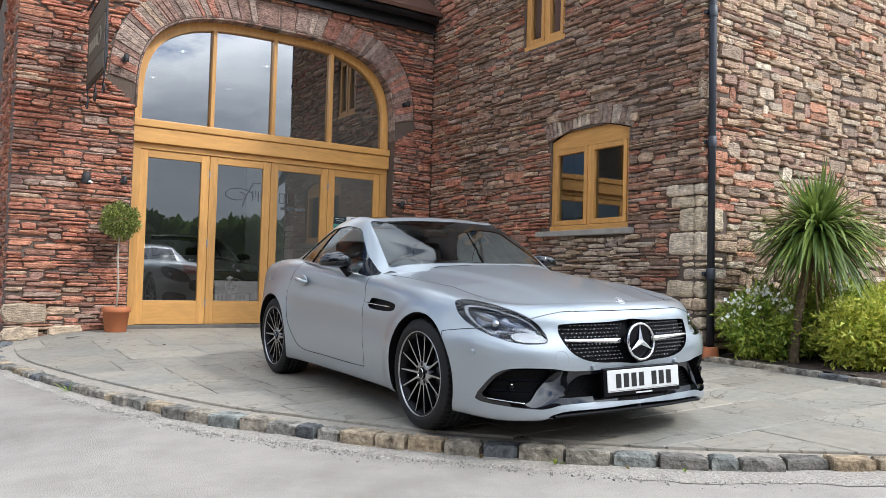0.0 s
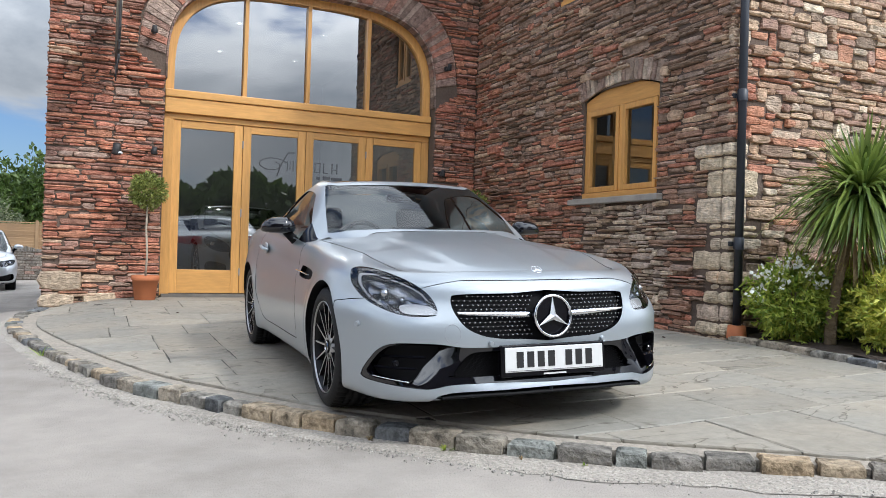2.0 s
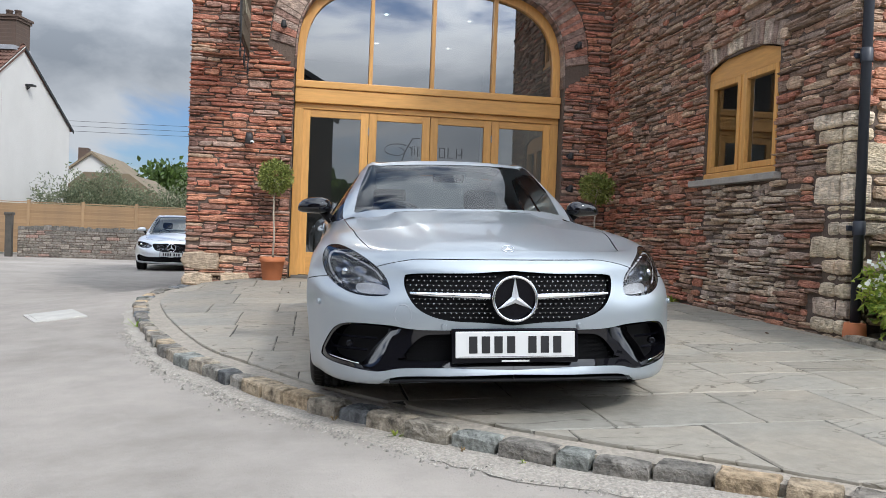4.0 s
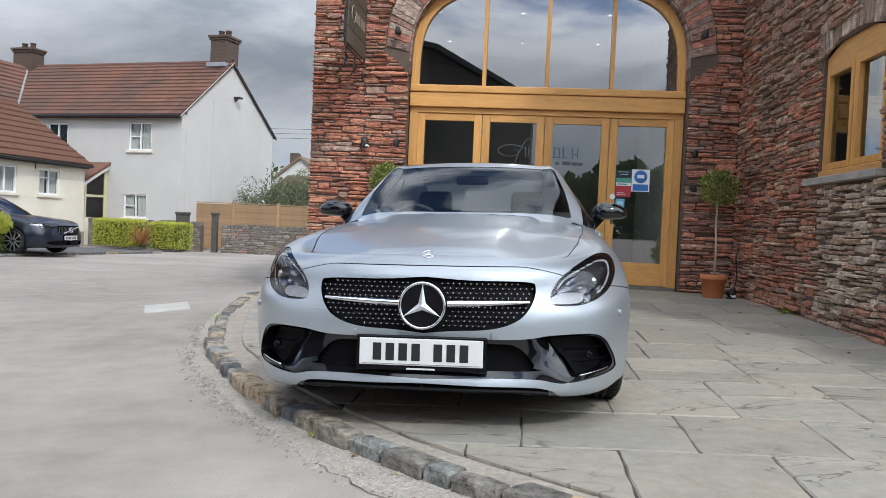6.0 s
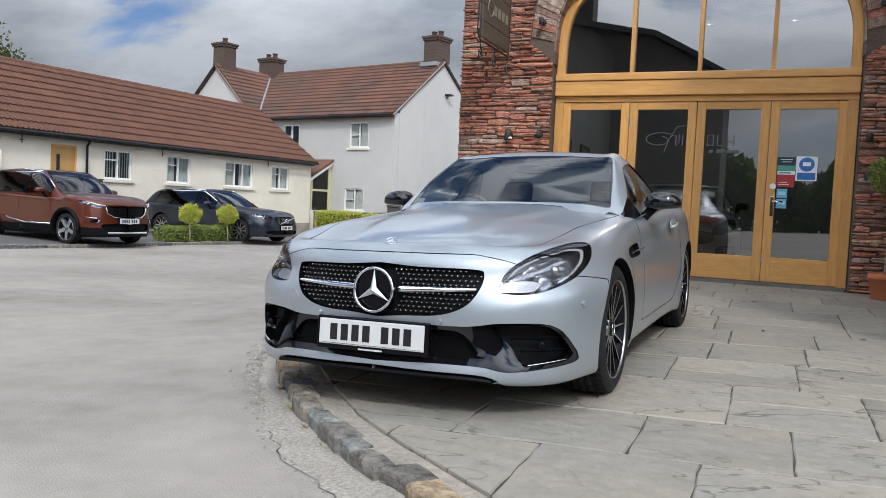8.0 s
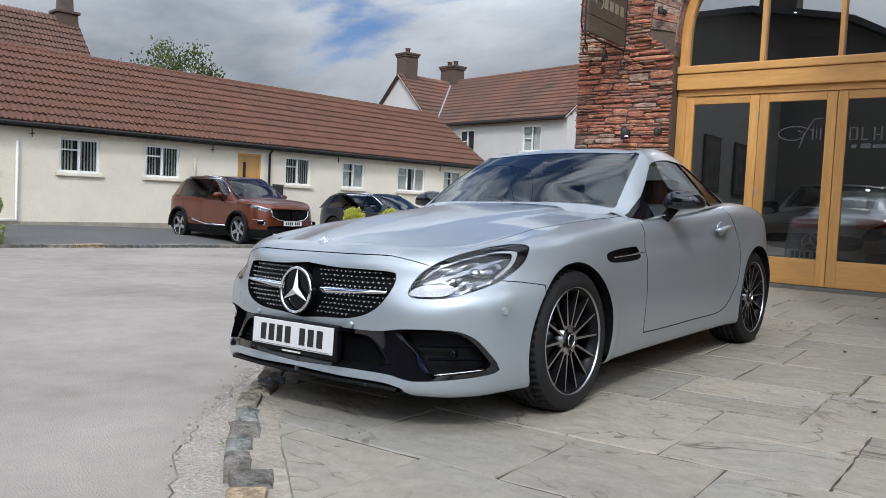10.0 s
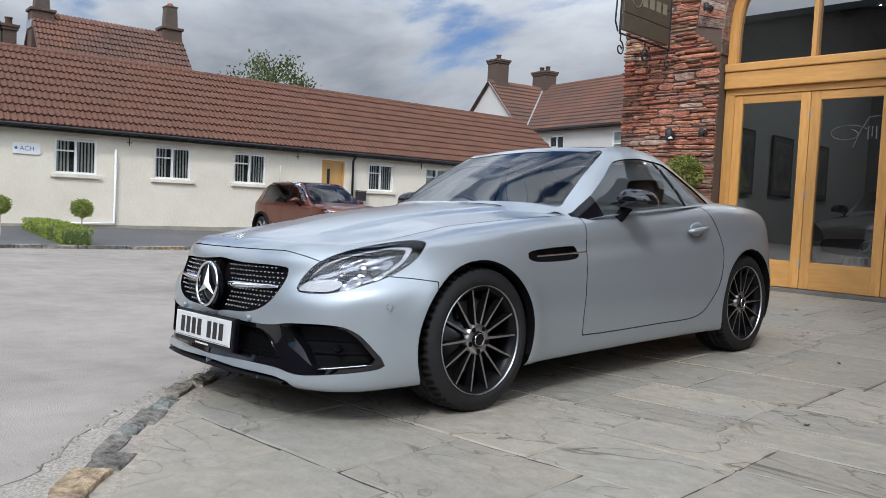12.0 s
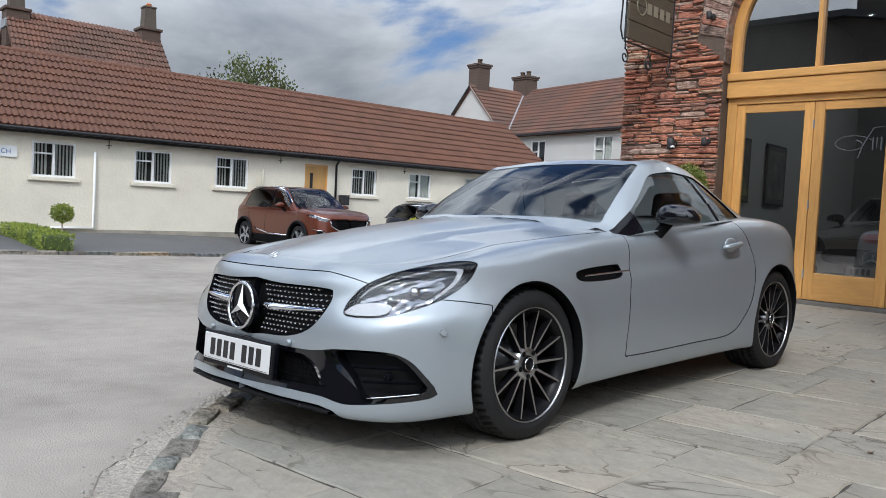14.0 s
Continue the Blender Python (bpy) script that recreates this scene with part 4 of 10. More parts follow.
class Shell:
    """A triangle surface with normals and extra values per vertex, which can be cut along the zero line of a field."""

    def __init__(self, V, N, A, T):
        self.V, self.N, self.A, self.T = V, N, A, T

    @staticmethod
    def grid(P, A, flip=False):
        nu, nv = P.shape[:2]
        idx = np.arange(nu * nv).reshape(nu, nv)
        a, b, c, d = idx[:-1, :-1].ravel(), idx[1:, :-1].ravel(), idx[1:, 1:].ravel(), idx[:-1, 1:].ravel()
        T = np.concatenate([np.stack([a, b, c], 1), np.stack([a, c, d], 1)])
        if flip:
            T = T[:, ::-1]
        V = P.reshape(-1, 3)
        N = np.zeros_like(V)
        fn = np.cross(V[T[:, 1]] - V[T[:, 0]], V[T[:, 2]] - V[T[:, 0]])
        for k in range(3):
            np.add.at(N, T[:, k], fn)
        key = np.round(V * 4000).astype(np.int64)
        _, inv = np.unique(key, axis=0, return_inverse=True)
        inv = inv.ravel()
        S = np.zeros((inv.max() + 1, 3))
        np.add.at(S, inv, N)
        N = S[inv]
        N /= np.maximum(np.linalg.norm(N, axis=1, keepdims=True), 1e-12)
        area = np.linalg.norm(fn, axis=1)
        return Shell(V, N, A.reshape(len(V), -1), T[area > 1e-10])

    def sub(self, mask):
        T = self.T[mask]
        used, inv = np.unique(T, return_inverse=True)
        return Shell(self.V[used], self.N[used], self.A[used], inv.reshape(-1, 3))

    def cut(self, f):
        """Splits along f = 0: the part where f < 0 and the rest."""
        f = np.where(np.abs(f) < 1e-7, 1e-7, f)
        s = f < 0
        c = s[self.T].sum(1)
        keep_n, keep_p = [self.T[c == 3]], [self.T[c == 0]]
        nV, nN, nA, seen = [], [], [], {}
        base = len(self.V)

        def mid(i, j):
            key = (min(i, j), max(i, j))
            if key not in seen:
                i, j = key
                t = f[i] / (f[i] - f[j])
                seen[key] = base + len(nV)
                nV.append(self.V[i] * (1 - t) + self.V[j] * t)
                n = self.N[i] * (1 - t) + self.N[j] * t
                nN.append(n / max(np.linalg.norm(n), 1e-9))
                nA.append(self.A[i] * (1 - t) + self.A[j] * t)
            return seen[key]

        neg, pos = [], []
        for tri in self.T[(c == 1) | (c == 2)]:
            k = [bool(s[i]) for i in tri]
            lone = k.index(sum(k) == 1)
            i, j, l = (int(tri[(lone + q) % 3]) for q in range(3))
            a, b = mid(i, j), mid(i, l)
            one, two = [(i, a, b)], [(a, j, l), (a, l, b)]
            (neg if k[lone] else pos).extend(one)
            (pos if k[lone] else neg).extend(two)
        V = np.concatenate([self.V, np.array(nV).reshape(-1, 3)])
        N = np.concatenate([self.N, np.array(nN).reshape(-1, 3)])
        A = np.concatenate([self.A, np.array(nA).reshape(-1, self.A.shape[1])])
        out = []
        for keep, extra in ((keep_n, neg), (keep_p, pos)):
            T = np.concatenate(keep + [np.array(extra, int).reshape(-1, 3)])
            S = Shell(V, N, A, T)
            out.append(S.sub(np.ones(len(T), bool)) if len(T) else None)
        return out

    def mesh(self, name, material):
        me = arrays(name, self.V, self.T, material, True)
        me.normals_split_custom_set_from_vertices([tuple(n) for n in self.N])
        return me

    def moved(self, d):
        return Shell(self.V - self.N * d, self.N, self.A, self.T)

    def rim(self):
        """The open edges."""
        T = self.T
        e = np.concatenate([T[:, [0, 1]], T[:, [1, 2]], T[:, [2, 0]]])
        k = np.sort(e, 1)
        _, first, count = np.unique(k, axis=0, return_index=True, return_counts=True)
        return e[first[count == 1]]

    def sides(self, d):
        """Walls from the open edges to the same edges sunk by d."""
        e = self.rim()
        used, inv = np.unique(e, return_inverse=True)
        inv = inv.reshape(-1, 2)
        k = len(used)
        V = np.concatenate([self.V[used], self.V[used] - self.N[used] * d])
        return V, [(a, b, b + k, a + k) for a, b in inv]


def inside(px, pz, poly):
    """Signed distance to a closed outline, negative inside."""
    q = np.array(poly)
    d = np.full(px.shape, 1e9)
    odd = np.zeros(px.shape, bool)
    for (ax, az), (bx, bz) in zip(q, np.roll(q, -1, 0)):
        ex, ez = bx - ax, bz - az
        t = np.clip(((px - ax) * ex + (pz - az) * ez) / max(ex * ex + ez * ez, 1e-12), 0, 1)
        d = np.minimum(d, np.hypot(px - ax - t * ex, pz - az - t * ez))
        cross = ((az > pz) != (bz > pz)) & (px < ex * (pz - az) / (ez if abs(ez) > 1e-12 else 1e-12) + ax)
        odd ^= cross
    return np.where(odd, -d, d)


def round_line(points):
    return smooth_line(points, 6, True)


def spline_rows(C, steps):
    """Catmull-Rom through axis 1 of an array of control points."""
    k = C.shape[1]
    out, par = [], []
    for i in range(k - 1):
        a, b, c, d = C[:, max(i - 1, 0)], C[:, i], C[:, i + 1], C[:, min(i + 2, k - 1)]
        for s in range(steps[i]):
            u = s / steps[i]
            out.append(0.5 * (2 * b + (c - a) * u + (2 * a - 5 * b + 4 * c - d) * u * u + (3 * b - a - 3 * c + d) * u ** 3))
            par.append(i + u)
    out.append(C[:, -1])
    par.append(k - 1)
    return np.stack(out, 1), np.array(par)


def body_shell(c):
    """The lower body: columns run round the plan from the nose to the tail on the left side, then the right side mirrors them."""
    nf, ns, nr = c.get("dense", (70, 150, 40))
    phi = np.linspace(0, math.pi / 2, nf)
    e = 2 / c["nose_n"]
    w, yf, yr, ya, yb = c["half"], c["front"], c["rear"], c["nose_y"], c["tail_y"]
    wf = curve(c["plan"])
    fx, fy = w * np.sin(phi) ** e, ya - (ya - yf) * np.cos(phi) ** e
    sy = np.linspace(ya, yb, ns)[1:-1]
    er = 2 / c["tail_n"]
    phr = np.linspace(math.pi / 2, 0, nr)
    rx, ry = w * np.sin(phr) ** er, yb + (yr - yb) * np.cos(phr) ** er
    X = np.concatenate([fx, np.full(len(sy), w), rx])
    Y = np.concatenate([fy, sy, ry])
    X = X * wf(Y) / w
    F = np.concatenate([np.cos(phi) ** 2, np.zeros(len(sy) + nr)])
    B = np.concatenate([np.zeros(nf + len(sy)), np.cos(phr) ** 2])
    corner = np.concatenate([np.sin(2 * phi) ** 2, np.zeros(len(sy) + nr)])
    spine = np.concatenate([yf + c["spine"] + (ya - yf - c["spine"]) * (phi / phi[-1]), sy, yb + (yr - 0.3 - yb) * (1 - phr / phr[0])])
    tx, ty = np.gradient(X), np.gradient(Y)
    tx[0], ty[0], tx[-1], ty[-1] = 1, 0, -1, 0
    ln = np.hypot(tx, ty)
    nx, ny = ty / ln, -tx / ln
    zs, zc = curve(c["shoulder"]), curve(c["crown"])
    rows = []
    for k in range(7):
        si, sz = c["side"][k]
        fi, fz = c["nose"][k]
        ri, rz = c["tail"][k]
        sz = np.where(sz < 0.6, sz, zs(Y) + (sz - 1.0))          # upper rows hang from the shoulder line
        ins = si * (1 - F - B) + fi * F + ri * B + c.get("tuck", 0.05) * corner * (k >= 4)
        z = sz * (1 - F - B) + fz * F + rz * B
        z = z - c.get("drop", 0.0) * corner * (k < 2)
        rows.append(np.stack([X - nx * ins, Y - ny * ins, z], -1))
    edge = rows[-1]
    for r in (0.82, 0.55, 0.28, 0.0):
        x, y = edge[:, 0] * r, spine + (edge[:, 1] - spine) * r
        zz = zc(y)
        rows.append(np.stack([x, y, zz + (edge[:, 2] - zc(spine)) * r ** 2.2 * (1 if r else 0)], -1))
    C = np.stack(rows, 1)
    P, par = spline_rows(C, [6, 7, 8, 8, 7, 6, 5, 6, 6, 6])
    # flared arches and the crease along the side
    d = np.minimum(np.hypot(P[..., 1] - c["axle_f"], P[..., 2] - c["wheel"]), np.hypot(P[..., 1] - c["axle_r"], P[..., 2] - c["wheel"]))
    out = c.get("flare", 0.016) * np.exp(-((d - c["arch"]) / 0.07) ** 2)
    zl = c.get("crease", (0.64, 0.045))
    line = zl[0] + zl[1] * (P[..., 1] + 0.5)
    fade = np.clip((P[..., 1] + 0.9) / 0.3, 0, 1) * np.clip((1.0 - P[..., 1]) / 0.4, 0, 1) * (par[None, :] < 5.2)
    out = out * (par[None, :] < 5) - 0.014 * fade / (1 + np.exp(-(P[..., 2] - line) / 0.008)) * np.clip((0.86 - P[..., 2]) / 0.14, 0, 1)
    # raised strakes on the bonnet
    if c.get("dome"):
        x, y = P[..., 0], P[..., 1]
        on = np.clip((y + 1.88) / 0.6, 0, 1)
        on = on * on * (3 - 2 * on) * np.clip((0.1 - y) / 0.3, 0, 1) * (par[None, :] > 6)
        lane = 0.46 - 0.17 * np.clip((-0.6 - y) / 1.2, 0, 1)
        P[..., 2] += c["dome"] * on / (1 + np.exp((np.abs(x) - lane) / 0.012))
    P[..., 0] += nx[:, None] * out
    P[..., 1] += ny[:, None] * out
    P[..., 0] = np.maximum(P[..., 0], 0)
    A = np.broadcast_to(par[None, :, None], P.shape[:2] + (1,))
    left = Shell.grid(P, np.ascontiguousarray(A))
    return left


def twin(S):
    """Both halves in one shell."""
    m = np.array([-1, 1, 1])
    V, N, A = np.concatenate([S.V, S.V * m]), np.concatenate([S.N, S.N * m]), np.concatenate([S.A, S.A])
    return Shell(V, N, A, np.concatenate([S.T, S.T[:, ::-1] + len(S.V)]))


def cabin_shell(c):
    """The cabin above the belt line; values per vertex: section place s (0 belt, 2 roof edge, 5 middle) and y."""
    k = c["cabin"]
    y = np.linspace(k["y"][0], k["y"][1], k.get("dense", 110))
    W, zb, wr, zr, zc = (curve(k[n])(y) for n in ("belt_w", "belt_z", "edge_w", "edge_z", "crown"))
    o = np.zeros_like(y)
    rows = [np.stack([W, y, zb], -1), np.stack([(W + wr) / 2 + 0.02, y, (zb + zr) / 2], -1), np.stack([wr, y, zr], -1),
            np.stack([wr * 0.80, y, zr + (zc - zr) * 0.50], -1), np.stack([wr * 0.42, y, zr + (zc - zr) * 0.88], -1), np.stack([o, y, zc], -1)]
    P, par = spline_rows(np.stack(rows, 1), [10, 10, 7, 7, 7])
    A = np.stack([np.broadcast_to(par[None, :], P.shape[:2]), P[..., 1]], -1)
    return Shell.grid(P, A)


def sided(S, s):
    """The shell on one side of the car."""
    return S if s > 0 else Shell(S.V * (-1, 1, 1), S.N * (-1, 1, 1), S.A, S.T[:, ::-1])


def sink(car, name, S, depth, wall, floor, label=""):
    """An opening: its floor sunk by depth and its walls."""
    V, Fc = S.sides(depth)
    part(name + "_edge", arrays(name + "_edge", V, Fc, wall, True), None, car)
    return part(name, S.moved(depth).mesh(name, floor), None, car, label)


def wheel_parts(car, x, y, r, spokes, tyre_m, rim_m, dark_m, c):
    """A wheel: tyre with grooves, barrel, spokes, hub and disc. Its axis runs along x, outer face towards the outside."""
    s = 1 if x > 0 else -1
    wheel = new("wheel")
    wheel.parent = car
    wheel.matrix_basis = pose(x, y, r + c.get("wheel_z", 0.0), 0, 0, c.get("steer", 0) if y < 0 else 0) @ Matrix.Rotation(s * math.pi / 2, 4, "Y")
    # after the turn, local z points outwards
    tw, rr = c["tyre_w"], c["rim"]
    key = ("wheel", round(r, 3), spokes, rim_m.name)
    if key not in CACHE:
        prof = smooth_line([(rr, -tw / 2 + 0.012), (rr + 0.02, -tw / 2), (r - 0.035, -tw / 2 + 0.004), (r - 0.008, -tw / 2 + 0.022)], 4).tolist()
        for g in (-0.055, -0.02, 0.02, 0.055):
            prof += [(r, g - 0.006), (r - 0.008, g - 0.005), (r - 0.008, g + 0.005), (r, g + 0.006)]
        prof += smooth_line([(r - 0.008, tw / 2 - 0.022), (r - 0.035, tw / 2 - 0.004), (rr + 0.02, tw / 2), (rr, tw / 2 - 0.012)], 4).tolist()
        tb = lathe(prof, 168)
        for v in tb.verts:
            q, rad = v.co, math.hypot(v.co.x, v.co.y)
            n = round((math.atan2(q.y, q.x) / (2 * math.pi) + abs(q.z) * 0.06) * 168)
            if rad > r - 0.0125 and abs(q.z) > 0.058 and n % 3 == 0 or rad > r - 0.003 and 0.02 < abs(q.z) < 0.058 and n % 6 == 0:
                q.x, q.y = q.x * (rad - 0.011) / rad, q.y * (rad - 0.011) / rad
        tyre = mesh_of("tyre", tb, tyre_m)
        rim = mesh_of("rim", lathe([(rr + 0.001, -tw / 2 + 0.012), (rr - 0.02, -tw / 2 + 0.03), (rr - 0.035, 0), (rr - 0.03, tw / 2 - 0.05), (rr - 0.014, tw / 2 - 0.02), (rr + 0.001, tw / 2 - 0.012), (rr + 0.001, tw / 2 - 0.010)], 56), dark_m)
        lip = mesh_of("rim_lip", lathe([(rr - 0.003, tw / 2 - 0.021), (rr - 0.002, tw / 2 - 0.007), (rr + 0.0015, tw / 2 - 0.005), (rr + 0.003, tw / 2 - 0.012)], 56), rim_m)
        zf = tw / 2 - 0.022
        hubr = 0.068
        bm = bmesh.new()
        wa, wb = c.get("spoke_w", (0.011, 0.0075))
        q = [(hubr - 0.008, -wa, zf - 0.010), (rr - 0.006, -wb, zf + 0.004), (rr - 0.006, wb, zf + 0.004), (hubr - 0.008, wa, zf - 0.010)]
        top = [bm.verts.new(p) for p in q]
        low = [bm.verts.new((p[0], p[1] * 1.8, p[2] - 0.035)) for p in q]
        ft = bm.faces.new(top)
        fs = [bm.faces.new((top[i], low[i], low[(i + 1) % 4], top[(i + 1) % 4])) for i in range(4)]
        bmesh.ops.recalc_face_normals(bm, faces=bm.faces[:])
        spoke = mesh_of("spoke", bm, rim_m)
        spoke.materials.append(dark_m)
        for p in spoke.polygons:
            p.material_index = 0 if p.index == 0 else 1
        hub = mesh_of("hub", lathe([(hubr + 0.004, zf - 0.05), (hubr, zf - 0.012), (hubr - 0.012, zf - 0.006), (0.040, zf - 0.010), (0.0, zf - 0.010)], 28), rim_m)
        cap = mesh_of("hub_cap", lathe([(0.036, zf - 0.012), (0.035, zf - 0.003), (0.030, zf - 0.001), (0.0, zf + 0.001)], 24), dark_m)
        ringm = mesh_of("cap_ring", tube([(0.028 * math.cos(q), 0.028 * math.sin(q), zf + 0.0005) for q in np.linspace(0, 2 * math.pi, 20, endpoint=False)], 0.0022, 5, closed=True), CHROME)
        nut = mesh_of("bolt_hole", lathe([(0.012, zf - 0.0045), (0.010, zf - 0.004), (0.0, zf - 0.004)], 10, m=Matrix.Translation((0.053, 0, 0))), dark_m)
        disc = mesh_of("brake_disc", lathe([(0.155, -0.01), (0.155, 0.012), (0.07, 0.012), (0.07, 0.03), (0.0, 0.03)], 36), DISC)
        back = mesh_of("wheel_back", lathe([(rr - 0.03, -0.03), (0.0, -0.032)], 36), BLACK)
        cal = mesh_of("caliper", box(-0.17, -0.09, -0.08, 0.08, -0.02, 0.045, 0.012), DISC)
        CACHE[key] = (tyre, rim, lip, spoke, hub, nut, disc, back, cal, cap, ringm)
    tyre, rim, lip, spoke, hub, nut, disc, back, cal, cap, ringm = CACHE[key]
    for n, me, lab in (("tyre", tyre, "black rubber tyre with grooved tread"), ("rim", rim, ""), ("rim_lip", lip, ""), ("hub", hub, ""), ("brake_disc", disc, ""), ("wheel_back", back, ""), ("caliper", cal, ""), ("hub_cap", cap, ""), ("cap_ring", ringm, "")):
        ob = part(n, me, None, wheel, lab, smooth=n in ("tyre", "rim", "rim_lip", "hub", "brake_disc"))
    for i in range(spokes):
        part("spoke", spoke, None, wheel).matrix_basis = Matrix.Rotation(2 * math.pi * (i + 0.5) / spokes, 4, "Z")
    for i in range(5):
        part("bolt_hole", nut, None, wheel).matrix_basis = Matrix.Rotation(2 * math.pi * i / 5, 4, "Z")
    return wheel


CACHE = {}


def paint(name, base, metal=0.6, rough=0.32):
    """Car paint: metallic base with fine flake under a clear coat."""
    m = mk(name, base, rough, metal, coat=1.0, vary=0.06, scale=1.2, spec=0.5)
    t = m.node_tree
    n = t.nodes
    p = n["Principled BSDF"]
    co = n.new("ShaderNodeTexCoord")
    z = n.new("ShaderNodeTexVoronoi")
    z.inputs["Scale"].default_value = 900
    wire(t, co.outputs["Object"], z.inputs["Vector"])
    b = n.new("ShaderNodeBump")
    b.inputs["Strength"].default_value, b.inputs["Distance"].default_value = 0.06, 0.002
    wire(t, z.outputs["Distance"], b.inputs["Height"])
    wire(t, b.outputs[0], p.inputs["Normal"])
    return m


SILVER = paint("silver_paint", (0.333, 0.367, 0.394), 0.48, 0.34)
SILVER.node_tree.nodes["Principled BSDF"].inputs["Coat Weight"].default_value = 0.75
SILVER.node_tree.nodes["Principled BSDF"].inputs["Coat Roughness"].default_value = 0.09
DISC = mk("brake_steel", (0.10, 0.10, 0.105), 0.4, 0.8, vary=0.2, scale=20)
STAR = mk("satin_star", (0.80, 0.81, 0.83), 0.34, 0.75)
STUD = mk("bright_stud", (0.70, 0.71, 0.73), 0.2, 0.8)
GLOSS = mk("gloss_black", (0.004, 0.004, 0.006), 0.10, spec=0.18)
PIANO = mk("piano_black", (0.004, 0.004, 0.006), 0.05, spec=0.5, coat=0.4)
TRIM = mk("satin_black_plastic", (0.006, 0.006, 0.007), 0.55, spec=0.12, vary=0.2, scale=30, bump=0.05, bump_scale=200)
CHROME = mk("chrome", (0.78, 0.79, 0.81), 0.08, 1.0, rough_vary=0.05, scale=8)
RUBBER = mk("tyre_rubber", (0.014, 0.014, 0.015), 0.65, spec=0.25, vary=0.4, scale=12, tint=(0.02, 0.019, 0.018), bump=0.1, bump_scale=150)
RIM_DARK = mk("black_alloy", (0.004, 0.004, 0.005), 0.4, spec=0.18)
RIM_CUT = mk("machined_alloy", (0.45, 0.45, 0.46), 0.32, 1.0, vary=0.15, scale=20)
RIM_SILVER = mk("silver_alloy", (0.45, 0.46, 0.48), 0.35, 0.8, vary=0.15, scale=15)
CAR_GLASS = glass_mat("car_glass", (0.86, 0.92, 0.91), through=0.92, ior=1.62)
DARK_GLASS = glass_mat("privacy_glass", (0.15, 0.16, 0.17), through=0.5)
LENS = glass_mat("lamp_lens", (0.97, 0.98, 1.0), through=0.98, ior=1.5)
LEATHER = mk("black_leather", (0.018, 0.017, 0.017), 0.5, vary=0.3, scale=15, bump=0.15, bump_scale=120)
RED_LENS = mk("red_lamp_lens", (0.30, 0.008, 0.010), 0.12, coat=1.0)
PLATE_W = mk("white_plate", (0.60, 0.60, 0.59), 0.35, vary=0.08, scale=12)
PLATE_K = mk("plate_black", (0.012, 0.012, 0.013), 0.4)
CLOUDY = mk("frosted_reflector", (0.23, 0.235, 0.25), 0.18, 0.9)
MARKER = mk("ribbed_marker", (0.50, 0.505, 0.51), 0.28, 0.4, vary=0.3, scale=60)
LIGHT_BAR = mk("lamp_light_bar", (0.44, 0.445, 0.46), 0.4, 0.2)


